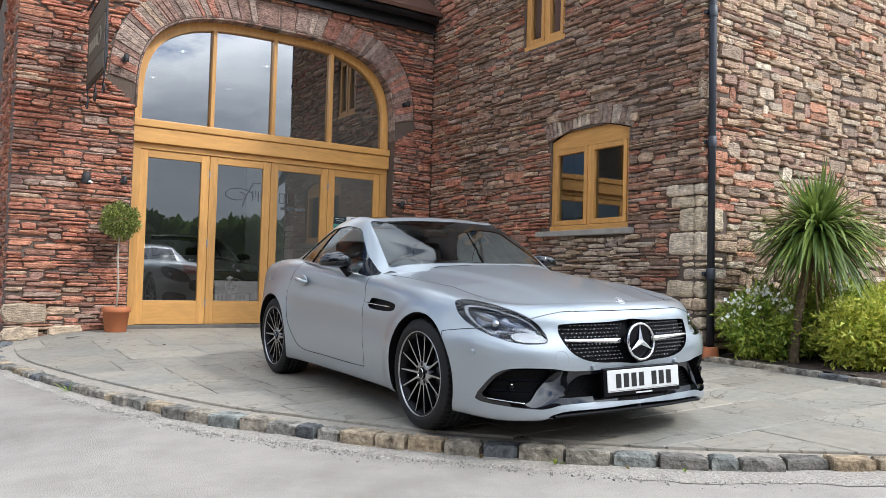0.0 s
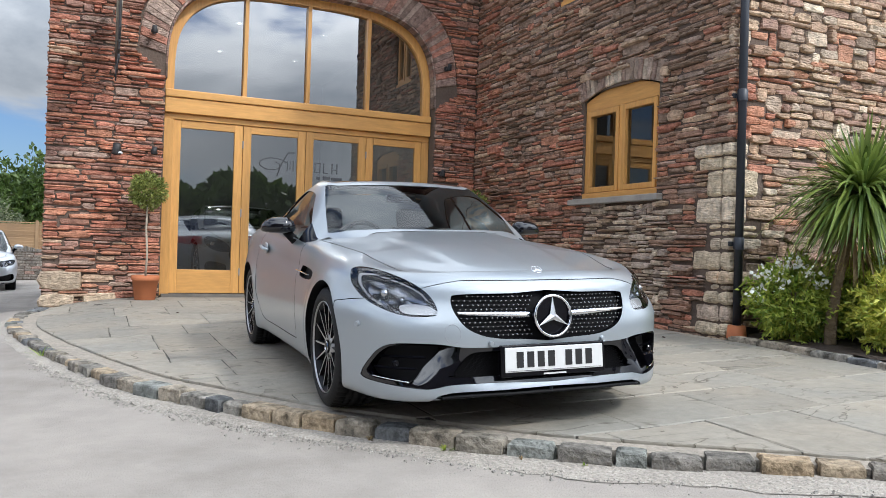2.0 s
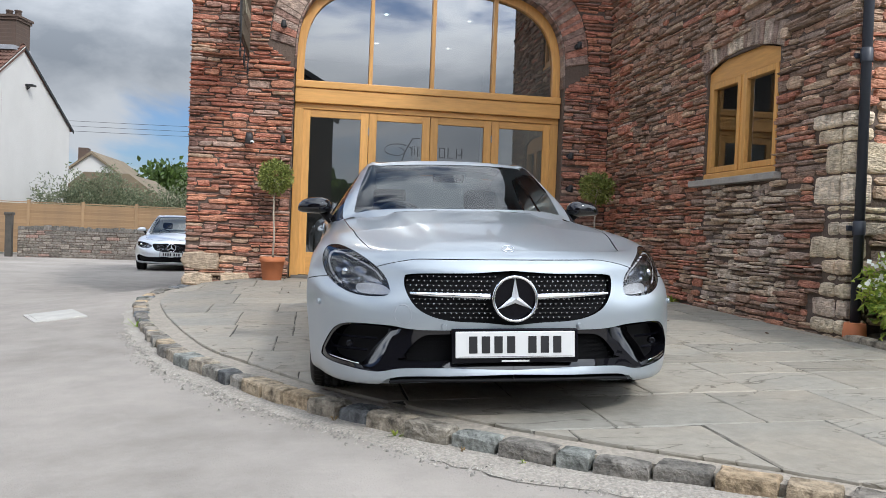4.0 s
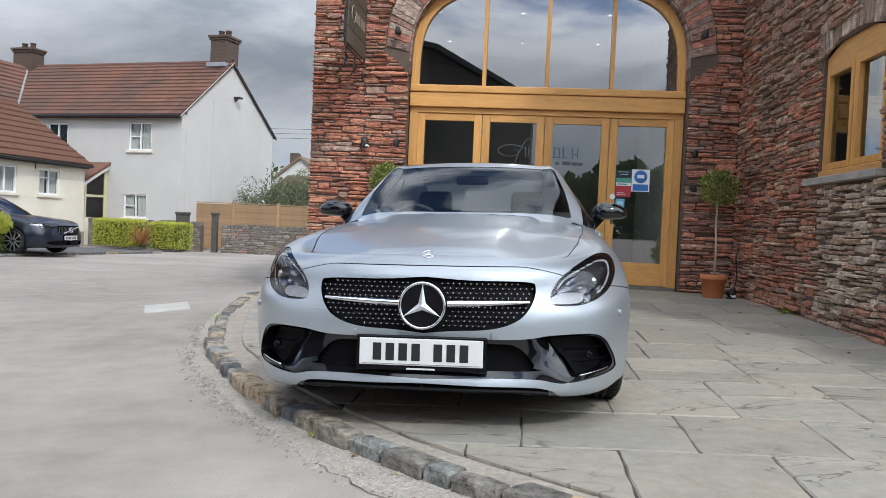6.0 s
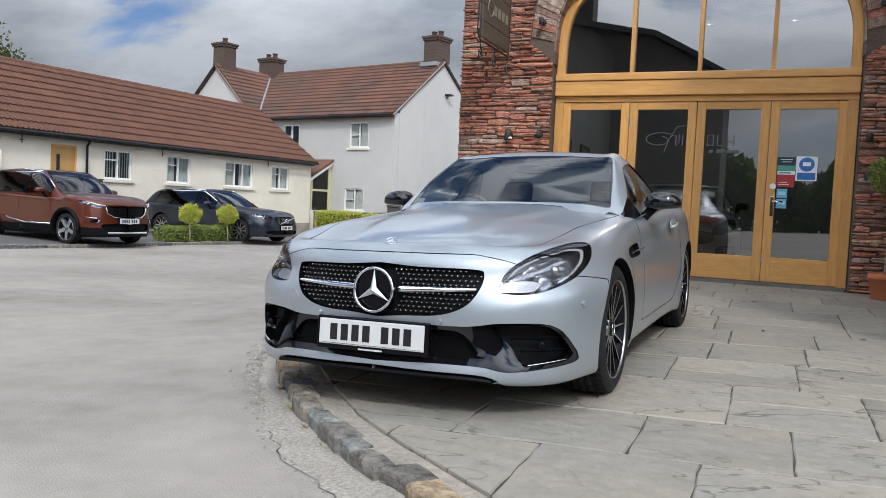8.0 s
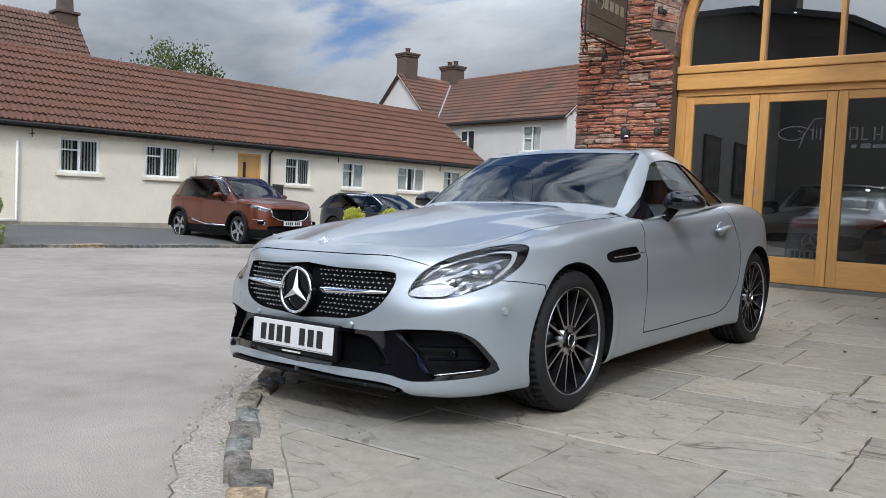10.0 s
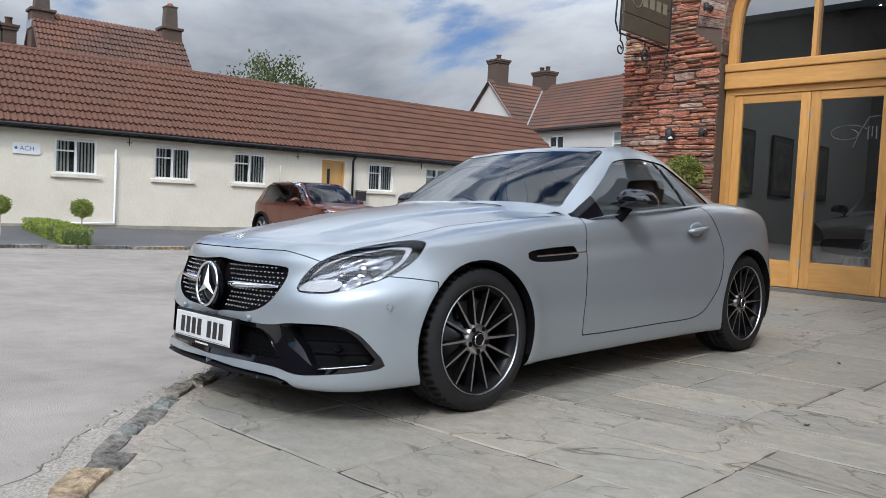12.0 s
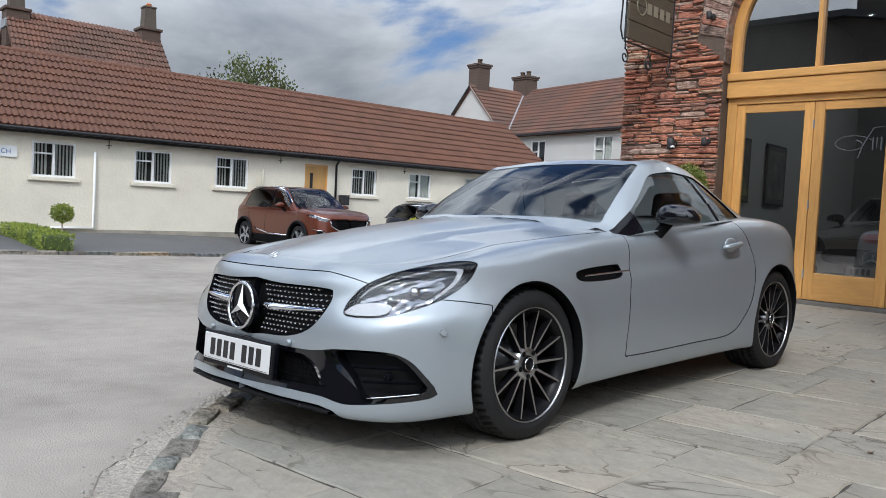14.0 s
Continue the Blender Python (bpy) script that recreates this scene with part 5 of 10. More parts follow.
def build_car(name, m, c, label):
    """A whole car from its table of curves. Local axes: nose to -y, left to +x, z up from the ground."""
    car = thing(name, m, label, "car")
    P = c["paint"]
    S = body_shell(c)
    # wheel arches
    for ax in ("axle_f", "axle_r"):
        f = np.hypot(S.V[:, 1] - c[ax] - c.get("arch_shift", 0.0) * (ax == "axle_f"), S.V[:, 2] - c["wheel"]) - c["arch"]
        f = np.where(S.V[:, 0] > 0.45, f, 1.0)
        cutout, S = S.cut(f)
        V, Fc = cutout.sides(0.05)
        keep = [q for q in Fc if V[q[0]][2] > 0.2]
        for s in (1, -1):
            part("arch_edge", arrays("arch_edge", V * (s, 1, 1), keep, c.get("cladding", TRIM), True), None, car)
            wall = lathe([(c["arch"] + 0.026, 0), (c["arch"] + 0.026, 0.40), (0.0, 0.40)], 40)
            bmesh.ops.delete(wall, geom=[v for v in wall.verts if v.co.x < -0.09], context="VERTS")
            ob = part("wheel_housing", wall, TRIM, car)
            ob.matrix_basis = pose(s * (c["half"] - 0.05), c[ax], c["wheel"]) @ Matrix.Rotation(-s * math.pi / 2, 4, "Y") @ (Matrix() if s > 0 else Matrix.Rotation(math.pi, 4, "Z"))
    front = S.V[:, 1]

    def carve(S, poly, axes, test):
        f = inside(S.V[:, axes[0]], S.V[:, axes[1]], poly)
        return S.cut(np.where(test(S), f, 1.0))

    nose = lambda q: (q.V[:, 1] < c["axle_f"] - 0.1)
    holes = {}
    for key in ("grille", "intake", "chin", "lamp", "vent", "tail_lamp", "intake2"):
        if key not in c:
            continue
        axes, test = {"grille": ((0, 2), nose), "intake": ((0, 2), nose), "chin": ((0, 2), nose), "intake2": ((0, 2), nose), "lamp": ((0, 2), lambda q: nose(q) & (q.V[:, 2] > 0.45)),
                      "vent": ((1, 2), lambda q: q.V[:, 0] > 0.6), "tail_lamp": ((1, 2), lambda q: (q.V[:, 0] > 0.3) & (q.V[:, 1] > 1.2))}[key]
        h, S = carve(S, round_line(c[key]), axes, test)
        holes[key] = h
    # shut lines
    gap = c.get("gap", 0.0028)
    lines = []
    if "bonnet" in c:
        f = np.where(S.V[:, 1] < 0, inside(S.V[:, 0], S.V[:, 1], np.array(c["bonnet"])), 1.0)
        f = np.where(S.V[:, 2] > c.get("bonnet_z", 0.6), f, 1.0)
        hood, S = S.cut(f + gap)
        f = np.where((S.V[:, 1] < 0) & (S.V[:, 2] > c.get("bonnet_z", 0.6)), inside(S.V[:, 0], S.V[:, 1], np.array(c["bonnet"])), 1.0)
        band, S = S.cut(f - gap)
        lines.append(band)
        part("bonnet", twin(hood).mesh("bonnet", P), None, car)
    doors = []
    for poly in c["doors"]:
        q = smooth_line(poly, 5, True)
        side = lambda s: s.V[:, 0] > 0.45
        d, S = S.cut(np.where(side(S), inside(S.V[:, 1], S.V[:, 2], q) + gap, 1.0))
        band, S = S.cut(np.where(side(S), inside(S.V[:, 1], S.V[:, 2], q) - gap, 1.0))
        lines.append(band)
        doors.append(d)
    if "bumper" in c:
        q = np.array(c["bumper"])
        field = lambda s: np.where(s.V[:, 1] < 0, inside(s.V[:, 1], s.V[:, 2], q), 1.0)
        b, S = S.cut(field(S) + gap * 0.7)
        band, S = S.cut(field(S) - gap * 0.7)
        lines.append(band)
        part("front_bumper", twin(b).mesh("front_bumper", P), None, car)
    if "cladding" in c:
        q = S.V[:, 2] - c["clad_z"] - 0.10 * np.exp(-((np.minimum(abs(S.V[:, 1] - c["axle_f"]), abs(S.V[:, 1] - c["axle_r"])) - 0.0) / 0.4) ** 4) * 0
        arch = np.minimum(np.hypot(S.V[:, 1] - c["axle_f"], S.V[:, 2] - c["wheel"]), np.hypot(S.V[:, 1] - c["axle_r"], S.V[:, 2] - c["wheel"])) - c["arch"] - 0.06
        low, S = S.cut(np.where(S.V[:, 0] > 0.5, np.minimum(q, arch), q))
        part("cladding", twin(low).mesh("cladding", c["cladding"]), None, car)
        for i, d in enumerate(doors):
            low, up = d.cut(d.V[:, 2] - c["clad_z"])
            doors[i] = up
            for s in (1, -1):
                part("door_cladding", sided(low, s).mesh("door_cladding", c["cladding"]), None, car)
    part("body", twin(S).mesh("body", P), None, car)
    for band in lines:
        if band is not None:
            part("shut_line", twin(band.moved(0.006)).mesh("shut_line", PLATE_K), None, car)
    both = (1, -1)
    doors_made = []
    for d in doors:
        for s in both:
            q = Shell(d.V * (s, 1, 1), d.N * (s, 1, 1), d.A, d.T if s > 0 else d.T[:, ::-1])
            doors_made.append((s, part("door", q.mesh("door", P), None, car)))
    # underside
    part("underbody", box(-c["half"] + 0.22, c["half"] - 0.22, c["axle_f"] - 0.30, c["axle_r"] + 0.35, 0.17, 0.24, 0.03), TRIM, car)
    # two unseen panels, added to block light and deepen the shade under the car
    part("floor_panel", box(-c["half"] + 0.07, c["half"] - 0.07, c["axle_f"] + c["arch"] + 0.02, c["axle_r"] - c["arch"] - 0.02, 0.19, 0.25, 0.02), TRIM, car)
    part("front_undertray", box(-c["half"] * 0.72, c["half"] * 0.72, c["front"] + 0.16, c["axle_f"] - 0.31, 0.19, 0.24, 0.02), TRIM, car)
    # openings
    if "grille" in holes:
        sink(car, "grille", twin(holes["grille"]), c.get("grille_depth", 0.035), GLOSS, c.get("grille_mat", TRIM), "black grille")
    for key in ("intake", "intake2"):
        if key in holes:
            sink(car, "air_intake", twin(holes[key]), 0.06, GLOSS, TRIM, "black lower air intake")
    if "chin" in holes:
        sink(car, "chin_panel", twin(holes["chin"]), 0.03, P, TRIM, "black panel under the bumper lip")
    if "vent" in holes:
        for s in both:
            sink(car, "side_vent", sided(holes["vent"], s), 0.03, TRIM, TRIM)
    if "lamp" in holes:
        for s in both:
            h = holes["lamp"]
            q = Shell(h.V * (s, 1, 1), h.N * (s, 1, 1), h.A, h.T if s > 0 else h.T[:, ::-1])
            lamp = part("headlamp", q.moved(0.05).mesh("headlamp", c.get("lamp_mat", TRIM)), None, car, "clear-lens headlamp with dark surround")
            V, Fc = q.sides(0.05)
            part("bezel", arrays("bezel", V, Fc, GLOSS, True), None, lamp)
            lens = part("lens", q.moved(0.0015).mesh("lens", LENS), None, lamp)
            lens.visible_shadow = False
            holes[("lamp", s)] = (lamp, q)
    if "tail_lamp" in holes:
        for s in both:
            part("tail_lamp", sided(holes["tail_lamp"].moved(-0.002), s).mesh("tail_lamp", RED_LENS), None, car, "red tail lamp")
    # cabin
    k = c["cabin"]
    K = cabin_shell(c)

    def take(K, f):
        return K.cut(f(K.A[:, 0], K.A[:, 1]))

    panes = {}
    for nm, f in k["panes"].items():
        a, K = take(K, f)
        panes[nm] = a
    dark = k.get("roof_mat", P)
    for nm, a in panes.items():
        if a is None or nm == "foot":
            continue
        if nm.startswith("side"):
            for s in both:
                q = Shell(a.V * (s, 1, 1), a.N * (s, 1, 1), a.A, a.T if s > 0 else a.T[:, ::-1])
                g = part("side_window", q.moved(0.006).mesh("side_window", k.get(nm + "_glass", CAR_GLASS)), None, car)
                g.visible_shadow = False
                V, Fc = q.sides(0.012)
                part("window_seal", arrays("window_seal", V, Fc, k.get("seal", TRIM), True), None, car)
        elif nm == "roof_panel":
            part("roof_panel", twin(a).mesh("roof_panel", dark), None, car, "gloss black roof panel" if dark is not P else "")
        elif nm.startswith("pillar"):
            for s in both:
                part("pillar", sided(a, s).mesh("pillar", GLOSS), None, car)
        elif nm.startswith("rail"):
            for s in both:
                part("window_trim", sided(a.moved(-0.004), s).mesh("window_trim", CHROME), None, car)
        else:
            g = part(nm, twin(a).moved(0.003).mesh(nm, CAR_GLASS if nm != "rear_window" else k.get("rear_glass", CAR_GLASS)), None, car)
            g.visible_shadow = False
    part("roof_frame", twin(K).mesh("roof_frame", P), None, car)
    # wheels
    for x in (1, -1):
        for ax in ("axle_f", "axle_r"):
            wheel_parts(car, x * c["track"], c[ax], c["wheel"], c["spokes"], RUBBER, c.get("rim_m", RIM_CUT), c.get("rim_d", RIM_DARK), c)
    # seats and dash
    if k.get("inside", True):
        y0 = k["seat_y"]
        for s in both:
            bm = box(s * 0.36 - 0.25, s * 0.36 + 0.25, y0 - 0.35, y0 + 0.15, 0.30, 0.50, 0.06)
            seat = part("seat", bm, LEATHER, car, "", True)
            b = box(-0.24, 0.24, -0.08, 0.08, 0.0, 0.52, 0.06)
            part("backrest", b, LEATHER, seat, "", True).matrix_basis = pose(s * 0.36, y0 + 0.22, 0.46, -18, 0, 0)
            part("headrest", box(-0.13, 0.13, -0.05, 0.05, 0, 0.18, 0.04), LEATHER, seat, "", True).matrix_basis = pose(s * 0.36, y0 + 0.39, k["head_z"], -12, 0, 0)
        part("dashboard", prism(smooth_line([(y0 - 1.25, 0.70), (y0 - 1.05, k["dash_z"]), (y0 - 0.72, k["dash_z"]), (y0 - 0.60, k["dash_z"] - 0.1), (y0 - 0.75, 0.55)], 5, True).tolist(), "x", -k.get("dash_w", 0.70), k.get("dash_w", 0.70)), LEATHER, car, "", True)
        ring = [(0.18 * math.cos(t), 0.18 * math.sin(t), 0) for t in np.linspace(0, 2 * math.pi, 28, endpoint=False)]
        st = part("steering_wheel", tube(ring, 0.015, 8, closed=True), LEATHER, car, "", True)
        st.matrix_basis = pose(-0.36, y0 - 0.50, k["dash_z"] - 0.04, -68, 0, 0)
        part("steering_hub", box(-0.15, 0.15, -0.04, 0.05, -0.02, 0.02, 0.015), LEATHER, st)
    # mirrors
    for s in both:
        mx, my, mz = k["mirror"]
        hb = bmesh.new()
        bmesh.ops.create_uvsphere(hb, u_segments=24, v_segments=14, radius=1)
        for v in hb.verts:
            q = v.co
            v.co = Vector((math.copysign(abs(q.x) ** 0.75, q.x) * 0.112, math.copysign(abs(q.y) ** 0.8, q.y) * 0.085, math.copysign(abs(q.z) ** 0.75, q.z) * 0.066 - 0.012 * q.x * q.x))
            if v.co.z < 0:
                v.co.z *= 0.62 - 0.25 * s * v.co.x / 0.112
            if v.co.y > 0.035:
                v.co.y = 0.035
        mir = part("wing_mirror", hb, c.get("mirror_mat", PIANO), car, "gloss black wing mirror" if c.get("mirror_mat", PIANO) is PIANO else "", True)
        mir.matrix_basis = pose(s * mx, my, mz, 0, s * 6, s * 10)
        arm = tube([(s * (mx - 0.05), my + 0.0, mz - 0.02), (s * (mx - 0.12), my + 0.0, mz - 0.10), (s * (mx - 0.16), my - 0.02, mz - 0.16)], [0.03, 0.028, 0.05], 10)
        part("mirror_arm", arm, TRIM, car, "", True)
    return car, holes, doors_made


def plate(car, y, z, w=0.52, h=0.112, tilt=-4, chars=(4, 3), white=PLATE_W):
    """A number plate in its black holder; its writing is plain bars."""
    p = part("number_plate", box(-w / 2, w / 2, -0.006, 0, -h / 2, h / 2, 0.003), white, car, "white number plate with black marks")
    p.matrix_basis = pose(0, y, z, tilt, 0, 0)
    part("plate_holder", box(-w / 2 - 0.016, w / 2 + 0.016, 0.001, 0.03, -h / 2 - 0.022, h / 2 + 0.012, 0.006), GLOSS, p)
    n = sum(chars) + 0.7
    x = -w / 2 + 0.05 * w / 0.52
    step = (w - 0.1 * w / 0.52) / n
    for k in chars:
        for i in range(k):
            part("mark", box(x + step * 0.14, x + step * 0.80, -0.0075, -0.0062, -h * 0.32, h * 0.32), PLATE_K, p)
            x += step
        x += step * 0.7
    part("border", box(-w / 2 + 0.012, w / 2 - 0.012, -0.0072, -0.0061, -h / 2 + 0.005, -h / 2 + 0.0065), PLATE_K, p)
    part("dealer_mark", box(-0.06, 0.06, 0.0, 0.0008, -h / 2 - 0.017, -h / 2 - 0.010), PLATE_W, p)
    return p

# ---- the silver roadster on the forecourt ----
ROADSTER = dict(
    paint=SILVER, half=0.905, front=-2.06, rear=2.08, nose_y=-1.25, tail_y=1.25, nose_n=2.9, tail_n=2.7, spine=0.38,
    plan=[(-2.1, 0.905), (-1.25, 0.905), (-0.5, 0.882), (0.4, 0.882), (1.2, 0.905), (2.1, 0.87)],
    shoulder=[(-2.1, 0.70), (-1.5, 0.762), (-1.2, 0.80), (-0.8, 0.838), (-0.4, 0.866), (0.2, 0.905), (0.7, 0.94), (1.1, 0.955), (1.6, 0.925), (2.05, 0.86)],
    crown=[(-2.06, 0.70), (-1.9, 0.738), (-1.6, 0.795), (-1.2, 0.852), (-0.8, 0.898), (-0.5, 0.925), (0.0, 0.93), (0.8, 0.95), (1.3, 0.985), (1.7, 0.975), (2.05, 0.93)],
    side=[(0.07, 0.165), (0.024, 0.198), (0.0, 0.40), (0.004, 0.55), (0.028, 0.875), (0.07, 0.965), (0.145, 1.0)],
    nose=[(0.06, 0.170), (-0.010, 0.190), (0.022, 0.30), (0.03, 0.46), (0.052, 0.60), (0.080, 0.685), (0.155, 0.742)],
    tail=[(0.10, 0.24), (0.02, 0.30), (0.0, 0.45), (0.01, 0.58), (0.03, 0.74), (0.05, 0.86), (0.12, 0.93)],
    tuck=0.035, drop=0.022, axle_f=-1.225, axle_r=1.22, wheel=0.318, arch=0.350, arch_shift=-0.024, track=0.764, tyre_w=0.250, rim=0.237, spokes=14, steer=0, spoke_w=(0.0058, 0.0036), lamp_mat=mk("lamp_grey", (0.05, 0.052, 0.056), 0.25, 0.5),
    dome=0.014, crease=(0.668, 0.05),
    grille=[(-0.2, 0.642), (0.2, 0.642), (0.43, 0.637), (0.468, 0.615), (0.456, 0.549), (0.405, 0.483), (0.305, 0.444), (0.15, 0.432), (-0.15, 0.432)],
    intake=[(-0.3, 0.398), (0.30, 0.398), (0.44, 0.402), (0.54, 0.416), (0.70, 0.417), (0.765, 0.392), (0.803, 0.335), (0.829, 0.262), (0.80, 0.238), (0.68, 0.220), (0.595, 0.214), (0.55, 0.220), (0.48, 0.234), (0.30, 0.239), (-0.30, 0.239)],
    chin=[(-0.3, 0.206), (0.30, 0.206), (0.46, 0.202), (0.515, 0.193), (0.555, 0.176), (0.575, 0.12), (0.3, 0.10), (-0.3, 0.10)],
    lamp=[(0.532, 0.551), (0.60, 0.536), (0.70, 0.547), (0.790, 0.596), (0.828, 0.668), (0.815, 0.730), (0.775, 0.750), (0.715, 0.740), (0.62, 0.690), (0.55, 0.625)],
    vent=[(-0.90, 0.695), (-0.87, 0.648), (-0.55, 0.652), (-0.535, 0.705), (-0.60, 0.714)],
    tail_lamp=[(1.62, 0.86), (1.80, 0.89), (2.04, 0.88), (2.04, 0.76), (1.90, 0.76)],
    bonnet=[(-0.02, -1.868), (0.25, -1.86), (0.47, -1.80), (0.60, -1.665), (0.665, -1.35), (0.70, -1.0), (0.718, -0.62), (0.718, -0.44), (0.45, -0.57), (-0.02, -0.63)],
    doors=[[(-0.495, 0.30), (-0.475, 0.55), (-0.42, 0.82), (-0.38, 0.96), (0.2, 1.02), (0.66, 1.0), (0.80, 0.86), (0.895, 0.68), (0.86, 0.52), (0.76, 0.37), (0.60, 0.278), (0.2, 0.268), (-0.42, 0.268)]],
    bumper=[(-2.3, 0.1), (-1.52, 0.1), (-1.52, 0.48), (-1.50, 0.585), (-1.60, 0.60), (-1.8, 0.62), (-1.92, 0.70), (-1.97, 0.70), (-2.3, 0.70)],
    cabin=dict(
        y=(-0.70, 1.46), seat_y=0.42, head_z=0.93, dash_z=0.855, dash_w=0.55, mirror=(0.912, -0.10, 0.945),
        belt_w=[(-0.70, 0.66), (-0.45, 0.775), (-0.2, 0.815), (0.3, 0.815), (0.7, 0.80), (1.0, 0.75), (1.25, 0.66), (1.46, 0.52)],
        belt_z=[(-0.70, 0.83), (-0.45, 0.835), (-0.25, 0.862), (0.2, 0.895), (0.7, 0.93), (1.0, 0.945), (1.46, 0.95)],
        edge_w=[(-0.70, 0.60), (-0.45, 0.665), (-0.36, 0.66), (-0.2, 0.632), (0.046, 0.575), (0.134, 0.56), (0.45, 0.54), (0.75, 0.525), (1.05, 0.50), (1.3, 0.47), (1.46, 0.43)],
        edge_z=[(-0.70, 0.84), (-0.45, 0.895), (-0.36, 0.955), (-0.2, 1.068), (0.046, 1.205), (0.134, 1.240), (0.30, 1.262), (0.45, 1.262), (0.75, 1.222), (1.05, 1.10), (1.3, 0.99), (1.46, 0.94)],
        crown=[(-0.70, 0.905), (-0.60, 0.945), (-0.3, 1.10), (0.06, 1.262), (0.20, 1.288), (0.45, 1.302), (0.75, 1.272), (1.05, 1.14), (1.3, 1.015), (1.46, 0.955)],
        roof_mat=GLOSS, seal=GLOSS, rear_glass=DARK_GLASS,
        panes={
            "foot": lambda s, y: np.maximum(y + 0.47, (s - 1.95) * 0.1),
            "windscreen": lambda s, y: np.maximum(np.maximum((2.10 - s) * 0.1, -0.615 + 0.185 * ((5 - s) / 2.9) ** 2 - y), y - 0.035 - 0.06 * ((5 - s) / 3) ** 2),
            "roof_panel": lambda s, y: np.maximum((2.45 - s) * 0.1, np.maximum(0.165 - y, y - 0.80)),
            "rear_window": lambda s, y: np.maximum((2.5 - s) * 0.1, np.maximum(0.88 - y, y - 1.36)),
            "pillar": lambda s, y: np.maximum(np.maximum((0.1 - s) * 0.1, (s - 1.68) * 0.1), np.abs(y - 0.60 + 0.03 * s) - 0.010),
            "pillar_sail": lambda s, y: np.maximum(np.maximum((0.05 - s) * 0.1, (s - 1.28) * 0.1), np.maximum(-0.45 - y, y + 0.25)),
            "side": lambda s, y: np.maximum(np.maximum((0.10 - s) * 0.1, (s - 1.62 + 0.34 * np.clip((0.05 - y) / 0.3, 0, 1)) * 0.1), np.maximum(-0.31 + 0.02 * s - y, y - 0.93 + 0.10 * s ** 2)),
        }))


PROJECTOR = mk("projector_glass", (0.45, 0.47, 0.50), 0.08, 0.9)


def sheet(S, poly):
    return S.cut(inside(S.V[:, 0], S.V[:, 2], round_line(poly)))


def star_badge(parent, r, m, depth=0.012, name="badge"):
    """A ring round a three-armed star, in plain chrome."""
    b = part(name, tube([(r * math.cos(t), 0, r * math.sin(t)) for t in np.linspace(0, 2 * math.pi, 40, endpoint=False)], r * 0.072, 8, closed=True), CHROME, parent, "plain chrome ring badge", True)
    b.matrix_basis = m
    bm = bmesh.new()
    mid = bm.verts.new((0, -depth, 0))
    pts = []
    for i in range(6):
        t = math.pi / 2 + i * math.pi / 3
        q = r * 0.96 if i % 2 == 0 else r * 0.19
        pts.append(bm.verts.new((q * math.cos(t), 0, q * math.sin(t))))
    for i in range(6):
        bm.faces.new((mid, pts[i], pts[(i + 1) % 6]))
    bmesh.ops.recalc_face_normals(bm, faces=bm.faces[:])
    part("star", bm, STAR, b)
    return b


def nearest_y(S, x, z, d=0.0):
    i = np.argmin((S.V[:, 0] - abs(x)) ** 2 + (S.V[:, 2] - z) ** 2)
    return float(S.V[i, 1] - S.N[i, 1] * d), S.N[i]


def soft_y(S, x, z, d=0.0):
    """The shell's depth near (x, z), averaged so that lines along it run smoothly."""
    k = np.exp(-((S.V[:, 0] - x) ** 2 + (S.V[:, 2] - z) ** 2) / 0.0006)
    return float((k * (S.V[:, 1] - S.N[:, 1] * d)).sum() / k.sum())


